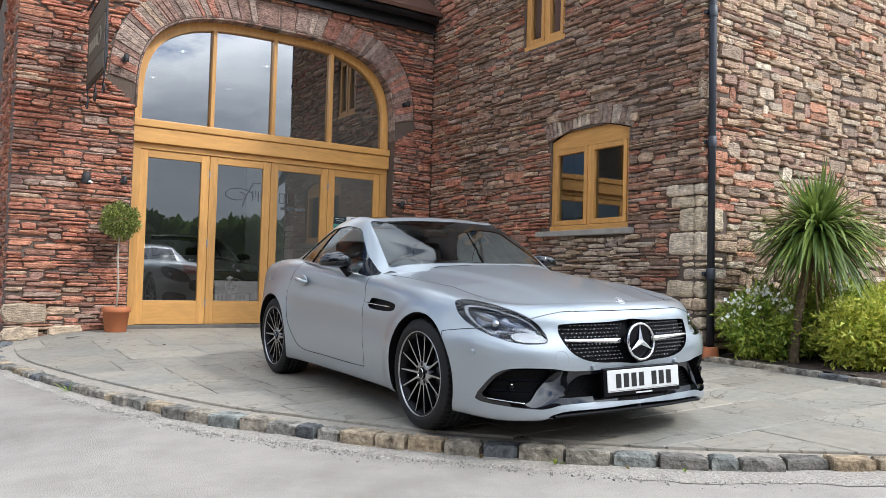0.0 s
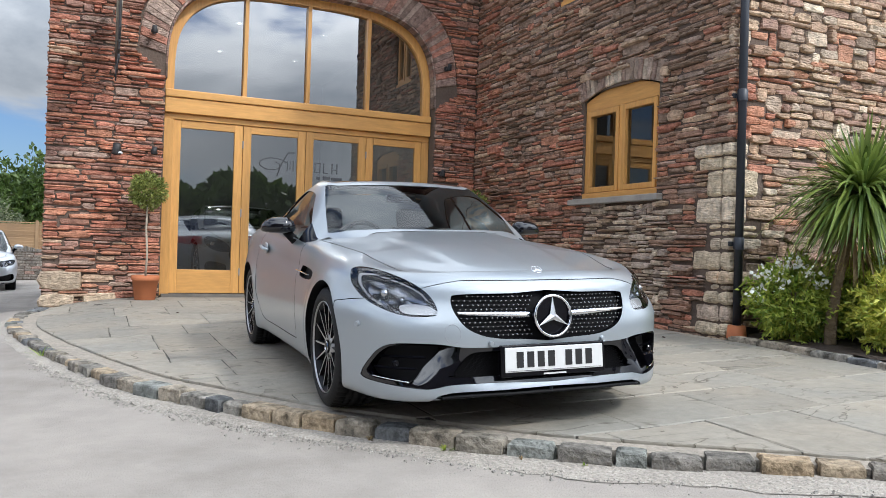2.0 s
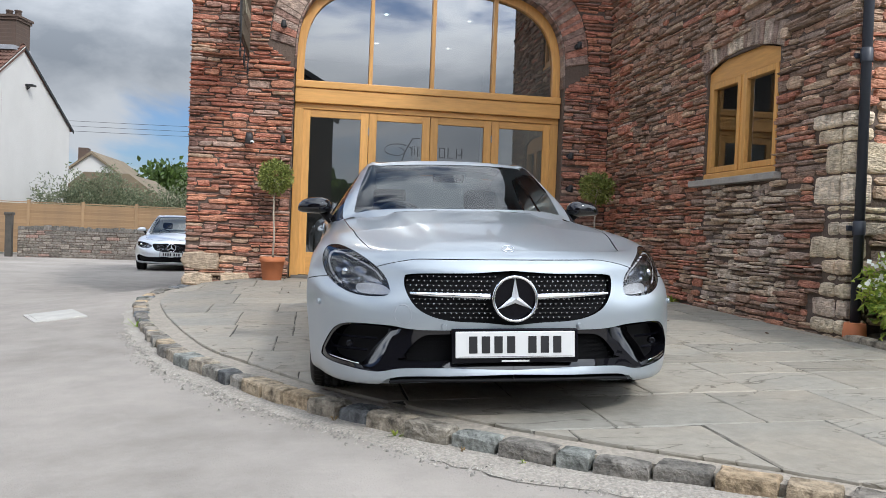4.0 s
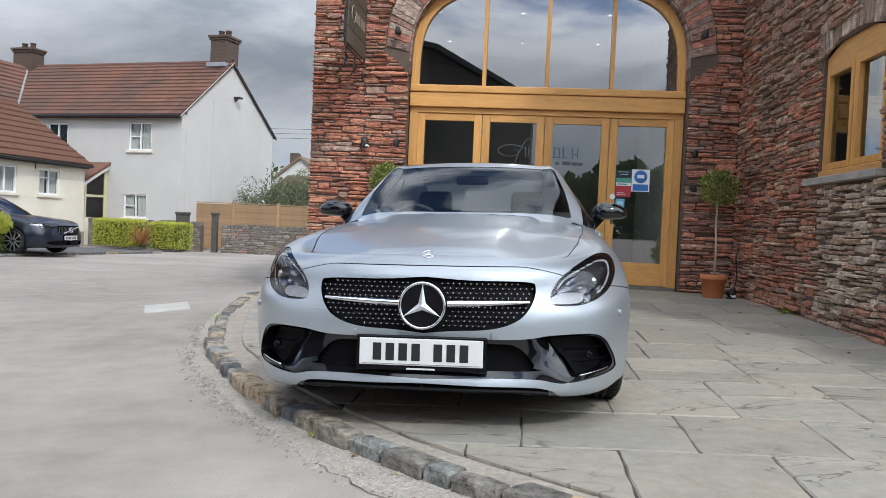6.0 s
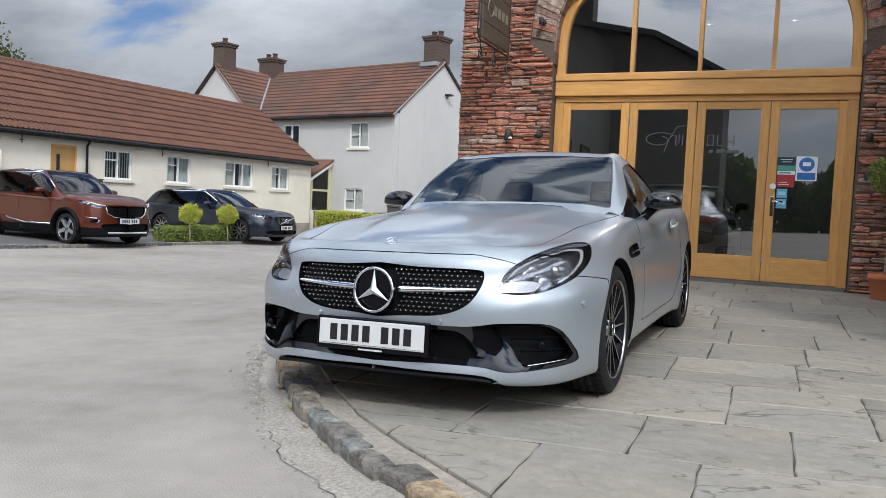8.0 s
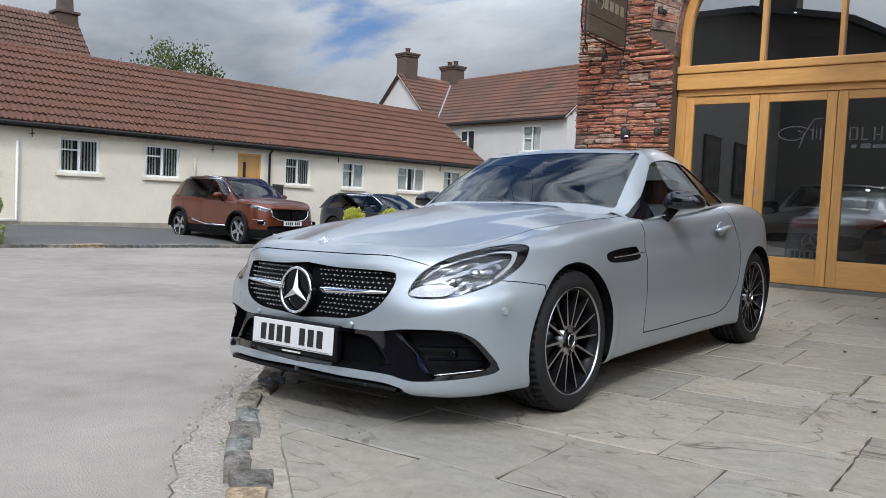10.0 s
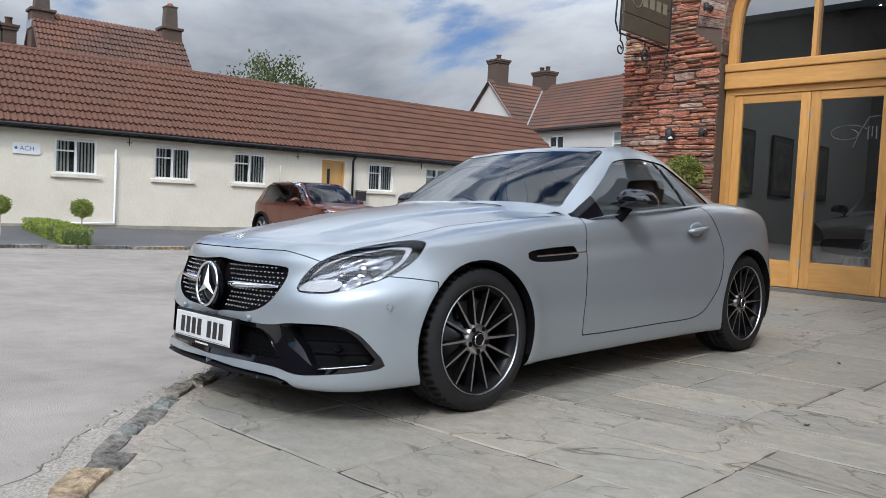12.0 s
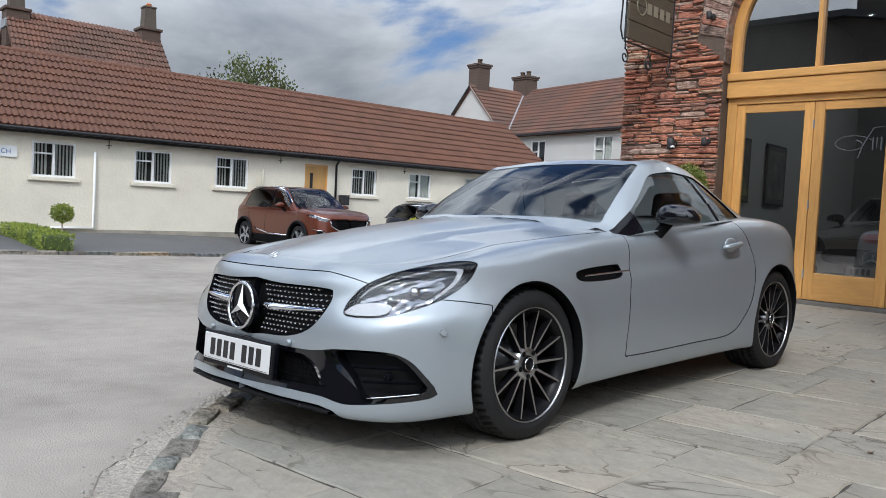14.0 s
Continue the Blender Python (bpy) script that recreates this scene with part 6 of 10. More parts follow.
def dress_roadster(car, holes, doors, c):
    both = (1, -1)
    g = holes["grille"]
    poly = round_line(c["grille"])
    # grille: dark slats with bright pins
    pins, slats = bmesh.new(), bmesh.new()
    for j in range(11):
        z = 0.432 + j * 0.0195
        for i in range(-19, 20):
            x = (i + 0.5 * (j % 2)) * 0.0245
            if inside(np.array([abs(x)]), np.array([z]), poly)[0] > -0.012 or math.hypot(x, z - 0.535) < 0.105 or abs(z - 0.545) < 0.014:
                continue
            y, _ = nearest_y(g, x, z, 0.012)
            bmesh.ops.create_cone(pins, cap_ends=True, segments=6, radius1=0.0043, radius2=0.0026, depth=0.0045, matrix=pose(x, y, z, 90, 0, 0))
            box(x - 0.012, x + 0.012, y + 0.010, y + 0.014, z - 0.0014, z + 0.0014, bm=slats)
    gr = part("grille_stud", pins, STUD, car, "bright studs of the grille")
    tagged(gr, kind="stuff")
    tagged(part("grille_lattice", slats, TRIM, car), kind="stuff")
    for s in both:
        xs = np.linspace(0.10, 0.445, 9)
        v = []
        for x in xs:
            k = (x - 0.10) / 0.34
            zc = 0.541 + 0.012 * k
            y, _ = nearest_y(g, x, zc, -0.004)
            h = 0.017 - 0.009 * k ** 1.5
            v += [(s * x, y + 0.02, zc + h), (s * x, y - 0.002, zc + h * 0.5), (s * x, y - 0.002, zc - h * 0.5), (s * x, y + 0.02, zc - h)]
        part("louvre", arrays("louvre", v, [(4 * i + k, 4 * i + 4 + k, 4 * i + 5 + k, 4 * i + 1 + k) for i in range(8) for k in range(3)], CHROME, True), None, car, "bright grille louvre")
    disc = part("badge_back", lathe([(0.0, 0.0), (0.092, 0.0), (0.094, -0.02)], 32, m=pose(0, -2.055, 0.535, 90, 0, 0)), GLOSS, car)
    star_badge(car, 0.0945, pose(0, -2.066, 0.538, -6, 0, 0), 0.016, "grille_badge")
    skin = [v.co for o in car.children if o.name.startswith(("front_bumper", "bonnet", "body")) for v in o.data.vertices if abs(v.co.x) < 0.05 and v.co.y < -1.7 and v.co.z > 0.6]
    near_ = sorted(skin, key=lambda q: abs(q.y + 1.90))[:6]
    zb = sum(q.z for q in near_) / 6
    star_badge(car, 0.027, pose(0, -1.905, zb + 0.006, -58, 0, 0), 0.004, "bonnet_badge")
    plate(car, -2.085, 0.345, tilt=-5)
    # lower openings: mesh in the middle, gloss blades, deep side ducts with fins
    h = holes["intake"]
    mesh_mid, rest = sheet(h, [(-0.02, 0.380), (0.30, 0.380), (0.40, 0.366), (0.47, 0.292), (0.485, 0.270), (0.25, 0.270), (-0.02, 0.270)])
    duct_line = [(0.535, 0.406), (0.70, 0.408), (0.755, 0.384), (0.791, 0.33), (0.814, 0.268), (0.785, 0.252), (0.69, 0.242), (0.645, 0.250), (0.60, 0.315), (0.545, 0.375)]
    duct, blade = sheet(rest, duct_line)
    # the blade is hollowed towards the duct
    scoop = np.clip(1 - inside(blade.V[:, 0], blade.V[:, 2], round_line(duct_line)) / 0.13, 0, 1) ** 1.5
    scoop *= np.clip((0.75 - blade.V[:, 0]) / 0.12, 0, 1)
    blade.V = blade.V - blade.N * (0.004 + 0.040 * scoop)[:, None]
    tilt = np.array([-0.45, 0.0, 0.32]) * scoop[:, None]
    blade.N = (blade.N + tilt) / np.linalg.norm(blade.N + tilt, axis=1, keepdims=True)
    sink(car, "intake_mesh", twin(mesh_mid), 0.05, GLOSS, TRIM)
    for s in both:
        sink(car, "intake_duct", sided(duct, s), 0.07, GLOSS, TRIM)
        part("intake_blade", sided(blade, s).mesh("intake_blade", PIANO), None, car, "gloss black bumper blade")
    comb = bmesh.new()
    for j in range(7):
        for i in range(-18, 19):
            x, z = (i + 0.5 * (j % 2)) * 0.027, 0.270 + j * 0.018
            if abs(x) > 0.49 - (z - 0.27) * 1.0 or z > 0.374:
                continue
            y, _ = nearest_y(mesh_mid, x, z, 0.03)
            for a in (30, 150):
                q = box(-0.012, 0.012, -0.003, 0.003, -0.0018, 0.0018)
                me = [v.co.copy() for v in q.verts]
                q.free()
                mm = pose(x, y, z, 0, a, 0)
                vs = [comb.verts.new(mm @ p) for p in me]
                for f in ((0, 1, 3, 2), (4, 6, 7, 5), (0, 4, 5, 1), (2, 3, 7, 6), (0, 2, 6, 4), (1, 5, 7, 3)):
                    comb.faces.new([vs[k] for k in f])
    tagged(part("honeycomb", comb, TRIM, car), kind="stuff")
    for s in both:
        for z, xa, xb in ((0.352, 0.585, 0.76), (0.300, 0.625, 0.78)):
            v = []
            for x in np.linspace(xa, xb, 8):
                y = soft_y(duct, x, z, 0.012)
                v += [(s * x, y + 0.016, z + 0.006), (s * x, y + 0.004, z), (s * x, y + 0.016, z - 0.006)]
            part("duct_fin", arrays("duct_fin", v, [(3 * i + k, 3 * i + 3 + k, 3 * i + 4 + k, 3 * i + 1 + k) for i in range(7) for k in range(2)], GLOSS), None, car)
        y, _ = nearest_y(duct, 0.70, 0.32, 0.03)
        part("duct_sensor", lathe([(0.016, 0), (0.016, 0.02), (0.011, 0.023), (0.0, 0.02)], 16, m=pose(s * 0.70, y + 0.018, 0.322, 90, 0, 0)), GLOSS, car)
    # chrome line along the lower edge of each duct
    for s in both:
        v = []
        for x in np.linspace(0.66, 0.80, 9):
            z = 0.245 + (x - 0.68) * 0.135
            v.append((s * x, soft_y(h, x, z), z))
        part("duct_trim", tube(v, 0.0028, 6), CHROME, car, "thin chrome line under the duct", True)
    # chin splitter
    xs = np.linspace(-0.53, 0.53, 25)
    v = []
    for x in xs:
        y = c["nose_y"] - (c["nose_y"] - c["front"]) * (1 - (abs(x) / c["half"]) ** 2.9) ** (1 / 2.9)
        e = -0.012 * (abs(x) / 0.53) ** 6
        v += [(x, y + 0.035, 0.196 + e), (x, y - 0.012, 0.190 + e), (x, y - 0.008, 0.180 + e), (x, y + 0.12, 0.172 + e)]
    part("splitter", arrays("splitter", v, [(4 * i + k, 4 * i + 1 + k, 4 * i + 5 + k, 4 * i + 4 + k) for i in range(24) for k in range(3)], TRIM, True), None, car, "black chin splitter")
    for x in (-0.40, -0.24, 0.24, 0.40):
        part("splitter_screw", lathe([(0.0, -0.002), (0.005, -0.001), (0.006, 0.003)], 10, m=pose(x, -2.072 + 0.03 * (x / 0.4) ** 2, 0.185, 90, 0, 0)), STUD, car)
    # lamps
    out = np.array(round_line(c["lamp"]))
    for s in both:
        lamp, q = holes[("lamp", s)]
        sd = inside(np.abs(q.V[:, 0]), q.V[:, 2], out)
        band, rest = q.cut(np.where(q.V[:, 2] > 0.575 + 0.10 * (0.82 - np.abs(q.V[:, 0])) , np.abs(sd + 0.021) - 0.0045, 1.0))
        if band is not None:
            part("light_guide", band.moved(0.014).mesh("light_guide", LIGHT_BAR), None, lamp)
        inner = round_line([(0.565, 0.562), (0.70, 0.567), (0.780, 0.612), (0.790, 0.676), (0.735, 0.700), (0.64, 0.652)])
        chrome, _ = q.cut(inside(np.abs(q.V[:, 0]), q.V[:, 2], inner))
        bowl = chrome.moved(0.036)
        wob = 0.010 * np.sin(bowl.V[:, 0] * 62) * np.sin(bowl.V[:, 2] * 75 + 1.0)
        bowl.V = bowl.V - bowl.N * wob[:, None]
        part("reflector", arrays("reflector", bowl.V, bowl.T, CLOUDY, True), None, lamp)
        for x, z, r in ((0.715, 0.630, 0.024), (0.655, 0.602, 0.018)):
            y, n = nearest_y(holes["lamp"], x, z, 0.040)
            bm = bmesh.new()
            bmesh.ops.create_uvsphere(bm, u_segments=18, v_segments=12, radius=r, matrix=pose(s * x, y, z))
            part("projector", bm, PROJECTOR, lamp, "", True)
        vane, _ = q.cut(inside(np.abs(q.V[:, 0]), q.V[:, 2], round_line([(0.575, 0.606), (0.66, 0.634), (0.735, 0.676), (0.785, 0.706), (0.780, 0.690), (0.735, 0.656), (0.66, 0.618), (0.58, 0.594)])))
        if vane is not None:
            part("lamp_vane", vane.moved(0.022).mesh("lamp_vane", CLOUDY), None, lamp)
        y, n = nearest_y(holes["lamp"], 0.60, 0.562, 0.02)
        low, _ = q.cut(inside(np.abs(q.V[:, 0]), q.V[:, 2], round_line([(0.535, 0.553), (0.66, 0.556), (0.68, 0.588), (0.62, 0.596), (0.555, 0.585)])))
        if low is not None:
            part("side_marker", low.moved(0.016).mesh("side_marker", MARKER), None, lamp)
    # side vents: two fins
    for s in both:
        for z in (0.679,):
            part("vent_fin", tube([(s * 0.886, -0.875, z - 0.004), (s * 0.878, -0.70, z), (s * 0.874, -0.49, z + 0.006)], 0.0045, 6), CHROME, car)
    # handles, fuel flap, sensors, cap
    for s, d in doors:
        cup = bmesh.new()
        bmesh.ops.create_uvsphere(cup, u_segments=20, v_segments=10, radius=1, matrix=pose(s * 0.868, 0.60, 0.795) @ Matrix.Diagonal((0.012, 0.075, 0.042, 1)))
        part("handle_cup", cup, SILVER, d, "", True)
        bar = tube([(s * 0.872, 0.50, 0.782), (s * 0.897, 0.525, 0.787), (s * 0.900, 0.60, 0.795), (s * 0.897, 0.675, 0.803), (s * 0.872, 0.70, 0.806)], [0.010, 0.013, 0.014, 0.013, 0.010], 10)
        part("door_handle", bar, SILVER, d, "", True)
    for x, z in ((0.845, 0.492), (0.30, 0.415)):
        for s in both:
            y = -1.712 if x > 0.5 else -2.035
            part("park_sensor", lathe([(0.0, 0.004), (0.010, 0.004), (0.012, 0.0), (0.014, 0.001), (0.014, -0.01)], 14, m=pose(s * x, y, z, 90, 0, s * (52 if x > 0.5 else 6))), SILVER, car)
    # round cover of the towing eye
    bump = np.array([v.co[:] for o in car.children if o.name.startswith("front_bumper") for v in o.data.vertices])
    ring = []
    for t in np.linspace(0, 2 * math.pi, 28, endpoint=False):
        x, z = -0.475 + 0.036 * math.cos(t), 0.462 + 0.043 * math.sin(t)
        i = np.argmin((bump[:, 0] - x) ** 2 + (bump[:, 2] - z) ** 2 + 0.05 * (bump[:, 1] > -1.6))
        k = np.argsort((bump[:, 0] - x) ** 2 + (bump[:, 2] - z) ** 2 + 0.05 * (bump[:, 1] > -1.6))[:4]
        ring.append((x, float(bump[k, 1].mean()), z))
    part("tow_cover_edge", tube(ring, 0.0016, 5, closed=True), LEAD, car)
    # fuel flap on the rear wing
    wing = np.array([v.co[:] for o in car.children if o.name.startswith("body") for v in o.data.vertices if v.co.x < -0.5 and v.co.y > 1.0])
    ring = []
    for t in np.linspace(0, 2 * math.pi, 30, endpoint=False):
        y, z = 1.30 + 0.078 * math.cos(t), 0.845 + 0.072 * math.sin(t)
        k = np.argsort((wing[:, 1] - y) ** 2 + (wing[:, 2] - z) ** 2)[:4]
        ring.append((float(wing[k, 0].mean()) - 0.0005, y, z))
    part("fuel_flap_edge", tube(ring, 0.0018, 5, closed=True), LEAD, car)
    # cowl grilles and wipers
    for s in both:
        hood = np.array([v.co[:] for o in car.children if o.name.startswith(("bonnet", "body")) for v in o.data.vertices if v.co.y > -1.0])
        v = []
        for x in np.linspace(0.17, 0.435, 12):
            for y in (-0.705 + 0.07 * (x / 0.5) ** 2, -0.682 + 0.07 * (x / 0.5) ** 2):
                k = np.argsort((hood[:, 0] - s * x) ** 2 + (hood[:, 1] - y) ** 2)[:3]
                v.append((s * x, y, float(hood[k, 2].mean()) + 0.004))
        part("cowl_vent", arrays("cowl_vent", v, [(2 * i, 2 * i + 2, 2 * i + 3, 2 * i + 1) for i in range(11)], TRIM, True), None, car)
    part("rear_mirror", box(-0.11, 0.11, 0.06, 0.09, 1.13, 1.19, 0.015), TRIM, car)


roadster, r_holes, r_doors = build_car("roadster_car", PATIO @ pose(0, 0, 0, 0, 0, -1.95), ROADSTER,
                                       "metallic silver two-seat roadster with black-and-silver multispoke wheels, parked on the paving")
dress_roadster(roadster, r_holes, r_doors, ROADSTER)

# ---- the other cars ----


def plain_spec(paint_m, half, front, rear, axle_f, axle_r, wheel, z_nose, z_cowl, z_tail, y_cowl, y_top, y_back, y_end, roof, belt, **more):
    """A saloon, estate or tall car from a few heights and places."""
    nose_z = [0.20, 0.24, 0.40, 0.52, z_nose - 0.16, z_nose - 0.07, z_nose]
    tail_z = [0.26, 0.32, 0.48, 0.59, z_tail - 0.22, z_tail - 0.09, z_tail]
    c = dict(
        paint=paint_m, half=half, front=front, rear=rear, nose_y=axle_f - 0.05, tail_y=axle_r + 0.15, nose_n=2.9, tail_n=3.2, spine=0.38,
        plan=[(front, half), (axle_f, half), (0, half - 0.015), (axle_r, half), (rear, half - 0.03)],
        shoulder=[(front, z_nose), (axle_f, z_nose + 0.09), (y_cowl, belt - 0.06), (0.2, belt - 0.03), (axle_r, belt), (rear, z_tail)],
        crown=[(front, z_nose - 0.02), (front + 0.18, z_nose + 0.04), (axle_f, (z_nose + z_cowl) / 2 + 0.05), (y_cowl, z_cowl), (axle_r, z_cowl + 0.02), (rear - 0.2, z_tail + 0.03), (rear, z_tail)],
        side=[(0.09, 0.20), (0.035, 0.25), (0.0, 0.42), (0.002, 0.57), (0.022, 0.87), (0.055, 0.96), (0.12, 1.0)],
        nose=list(zip((0.06, 0.01, 0.0, 0.015, 0.03, 0.05, 0.12), nose_z)),
        tail=list(zip((0.08, 0.02, 0.0, 0.0, 0.02, 0.04, 0.09), tail_z)),
        tuck=0.03, axle_f=axle_f, axle_r=axle_r, wheel=wheel, arch=wheel + 0.045, track=half - 0.125, tyre_w=0.225, rim=wheel - 0.095, spokes=10, dense=(36, 80, 24),
        spoke_w=(0.02, 0.014), rim_m=RIM_SILVER, crease=(belt - 0.22, 0.02), gap=0.004, mirror_mat=paint_m,
        bonnet=[(-0.02, front + 0.22), (half * 0.45, front + 0.27), (half * 0.72, front + 0.50), (half * 0.80, axle_f + 0.2), (half * 0.81, y_cowl + 0.1), (half * 0.5, y_cowl), (-0.02, y_cowl - 0.06)],
        bonnet_z=z_nose - 0.1,
        doors=[[(y_cowl + 0.28, 0.32), (y_cowl + 0.30, belt - 0.1), (y_cowl + 0.45, belt + 0.06), (0.22, belt + 0.06), (0.22, 0.32)],
               [(0.24, 0.32), (0.24, belt + 0.06), (axle_r - 0.15, belt + 0.06), (axle_r - 0.20, belt - 0.2), (axle_r - 0.42, 0.5), (axle_r - 0.5, 0.32)]],
        cabin=dict(
            y=(y_cowl - 0.06, y_end), seat_y=0.25, head_z=belt + 0.10, dash_z=belt - 0.04, mirror=(half + 0.04, y_cowl + 0.55, belt + 0.07), dense=70,
            belt_w=[(y_cowl - 0.06, half - 0.22), (y_cowl + 0.25, half - 0.10), (0.3, half - 0.075), (axle_r, half - 0.10), (y_end, half - 0.22)],
            belt_z=[(y_cowl - 0.06, belt - 0.10), (y_cowl + 0.3, belt - 0.06), (0.2, belt - 0.035), (axle_r, belt - 0.02), (y_end, belt - 0.04)],
            edge_w=[(y_cowl - 0.06, half - 0.24), (y_cowl + 0.2, half - 0.19), (y_top, half - 0.31), (0.6, half - 0.31), (y_back, half - 0.34), (y_end, half - 0.30)],
            edge_z=[(y_cowl - 0.06, belt - 0.07), (y_cowl + 0.2, belt + 0.06), (y_top, roof - 0.06), (0.5, roof - 0.035), (y_back, roof - 0.09), (y_end, belt + 0.0)],
            crown=[(y_cowl - 0.06, z_cowl - 0.02), (y_cowl + 0.1, z_cowl + 0.06), (y_top, roof - 0.02), (0.5, roof), (y_back, roof - 0.05), (y_end, belt + 0.04)],
            side1_glass=CAR_GLASS, side2_glass=DARK_GLASS, rear_glass=DARK_GLASS,
            panes={
                "windscreen": lambda s, y: np.maximum((2.15 - s) * 0.1, y - y_top),
                "rear_window": lambda s, y: np.maximum((2.25 - s) * 0.1, np.maximum(y_back + 0.06 - y, y - y_end + 0.10)),
                "pillar": lambda s, y: np.maximum(np.maximum((0.15 - s) * 0.1, (s - 1.78) * 0.1), np.abs(y - 0.23) - 0.04),
                "side1": lambda s, y: np.maximum(np.maximum((0.15 - s) * 0.1, (s - 1.78) * 0.1), np.maximum(y_cowl + 0.36 - y, y - 0.2)),
                "side2": lambda s, y: np.maximum(np.maximum((0.15 - s) * 0.1, (s - 1.78) * 0.1), np.maximum(0.2 - y, y - y_back - 0.02 + 0.06 * s)),
                "rail": lambda s, y: np.maximum(np.maximum((1.78 - s) * 0.1, (s - 1.90) * 0.1), np.maximum(y_cowl + 0.36 - y, y - y_back)),
            }))
    c.update(more)
    return c


def grille_bars(car, c, holes, n, z0, z1, xw, material=CHROME, vertical=False):
    """Fine bars over a sunk grille."""
    g = holes["grille"]
    for i in range(n):
        if vertical:
            x = -xw + 2 * xw * i / (n - 1)
            y, _ = nearest_y(g, x, (z0 + z1) / 2, 0.012)
            part("grille_bar", box(x - 0.006, x + 0.006, y - 0.004, y + 0.01, z0, z1), material, car)
        else:
            z = z0 + (z1 - z0) * i / max(n - 1, 1)
            y, _ = nearest_y(g, 0, z, 0.010)
            y2, _ = nearest_y(g, xw, z, 0.010)
            v = [(x, y + (y2 - y) * (x / xw) ** 2 + d, z + e) for x in np.linspace(-xw, xw, 9) for d, e in ((0.01, 0.007), (-0.004, 0.0), (0.01, -0.007))]
            part("grille_bar", arrays("grille_bar", v, [(3 * k + q, 3 * k + 3 + q, 3 * k + 4 + q, 3 * k + 1 + q) for k in range(8) for q in range(2)], material), None, car)


def simple_lamps(holes, both=(1, -1)):
    for s in both:
        lamp, q = holes[("lamp", s)]
        mid = q.V.mean(0)
        near = np.argmin(np.linalg.norm(q.V - mid, axis=1))
        base = q.V[near] - q.N[near] * 0.035
        for d in (-0.06, 0.06):
            bm = bmesh.new()
            bmesh.ops.create_uvsphere(bm, u_segments=14, v_segments=8, radius=0.034, matrix=Matrix.Translation((base[0] + s * d, base[1] + abs(d) * 0.3, base[2])))
            part("projector", bm, CHROME, lamp, "", True)


RED_PAINT = paint("copper_red_paint", (0.115, 0.026, 0.010), 0.5, 0.30)
NAVY = paint("dark_blue_paint", (0.007, 0.011, 0.022), 0.2, 0.3)
for m in (RED_PAINT, NAVY):
    m.node_tree.nodes["Principled BSDF"].inputs["Coat Weight"].default_value = 0.5
PALE_SILVER = paint("pale_silver_paint", (0.70, 0.72, 0.75), 0.6, 0.3)
GUNMETAL = paint("gunmetal_paint", (0.30, 0.31, 0.33), 0.6, 0.3)

# tall copper-coloured car in the yard
spec = plain_spec(RED_PAINT, 0.92, -2.20, 2.22, -1.30, 1.375, 0.345, 0.99, 1.13, 1.12, -1.05, -0.18, 1.62, 2.16, 1.61, 1.08,
                  cladding=TRIM, clad_z=0.40, spokes=5, spoke_w=(0.045, 0.035),
                  grille=[(-0.02, 0.86), (0.35, 0.87), (0.52, 0.85), (0.48, 0.70), (0.36, 0.62), (-0.02, 0.60)],
                  intake=[(-0.02, 0.48), (0.55, 0.48), (0.62, 0.42), (0.50, 0.34), (-0.02, 0.33)],
                  lamp_mat=CLOUDY, lamp=[(0.55, 0.845), (0.66, 0.82), (0.80, 0.88), (0.875, 0.94), (0.84, 0.97), (0.68, 0.92), (0.56, 0.895)],
                  tail_lamp=[(1.95, 1.0), (2.2, 1.02), (2.2, 0.86), (2.0, 0.88)])
gz = lambda x, y: float(ground_z(x, y)) + 0.06
suv, h, d = build_car("parked_suv", pose(-13.72, 8.33, gz(-13.7, 8.3), 0, 0, 85), spec, "metallic copper-red tall family car parked nose to the kerb")
grille_bars(suv, spec, h, 5, 0.66, 0.84, 0.36)
simple_lamps(h)
plate(suv, -2.225, 0.55, tilt=-2, chars=(4, 3))
part("skid_plate", box(-0.52, 0.52, -2.20, -2.12, 0.265, 0.315, 0.018), CHROME, suv, "bright lower bumper trim")
part("roof_skin", prism([(-0.16, 1.592), (0.2, 1.622), (0.9, 1.622), (1.5, 1.580), (1.5, 1.572), (0.9, 1.612), (0.2, 1.612), (-0.16, 1.584)], "x", -0.52, 0.52), GLOSS, suv, "black roof panel", True)
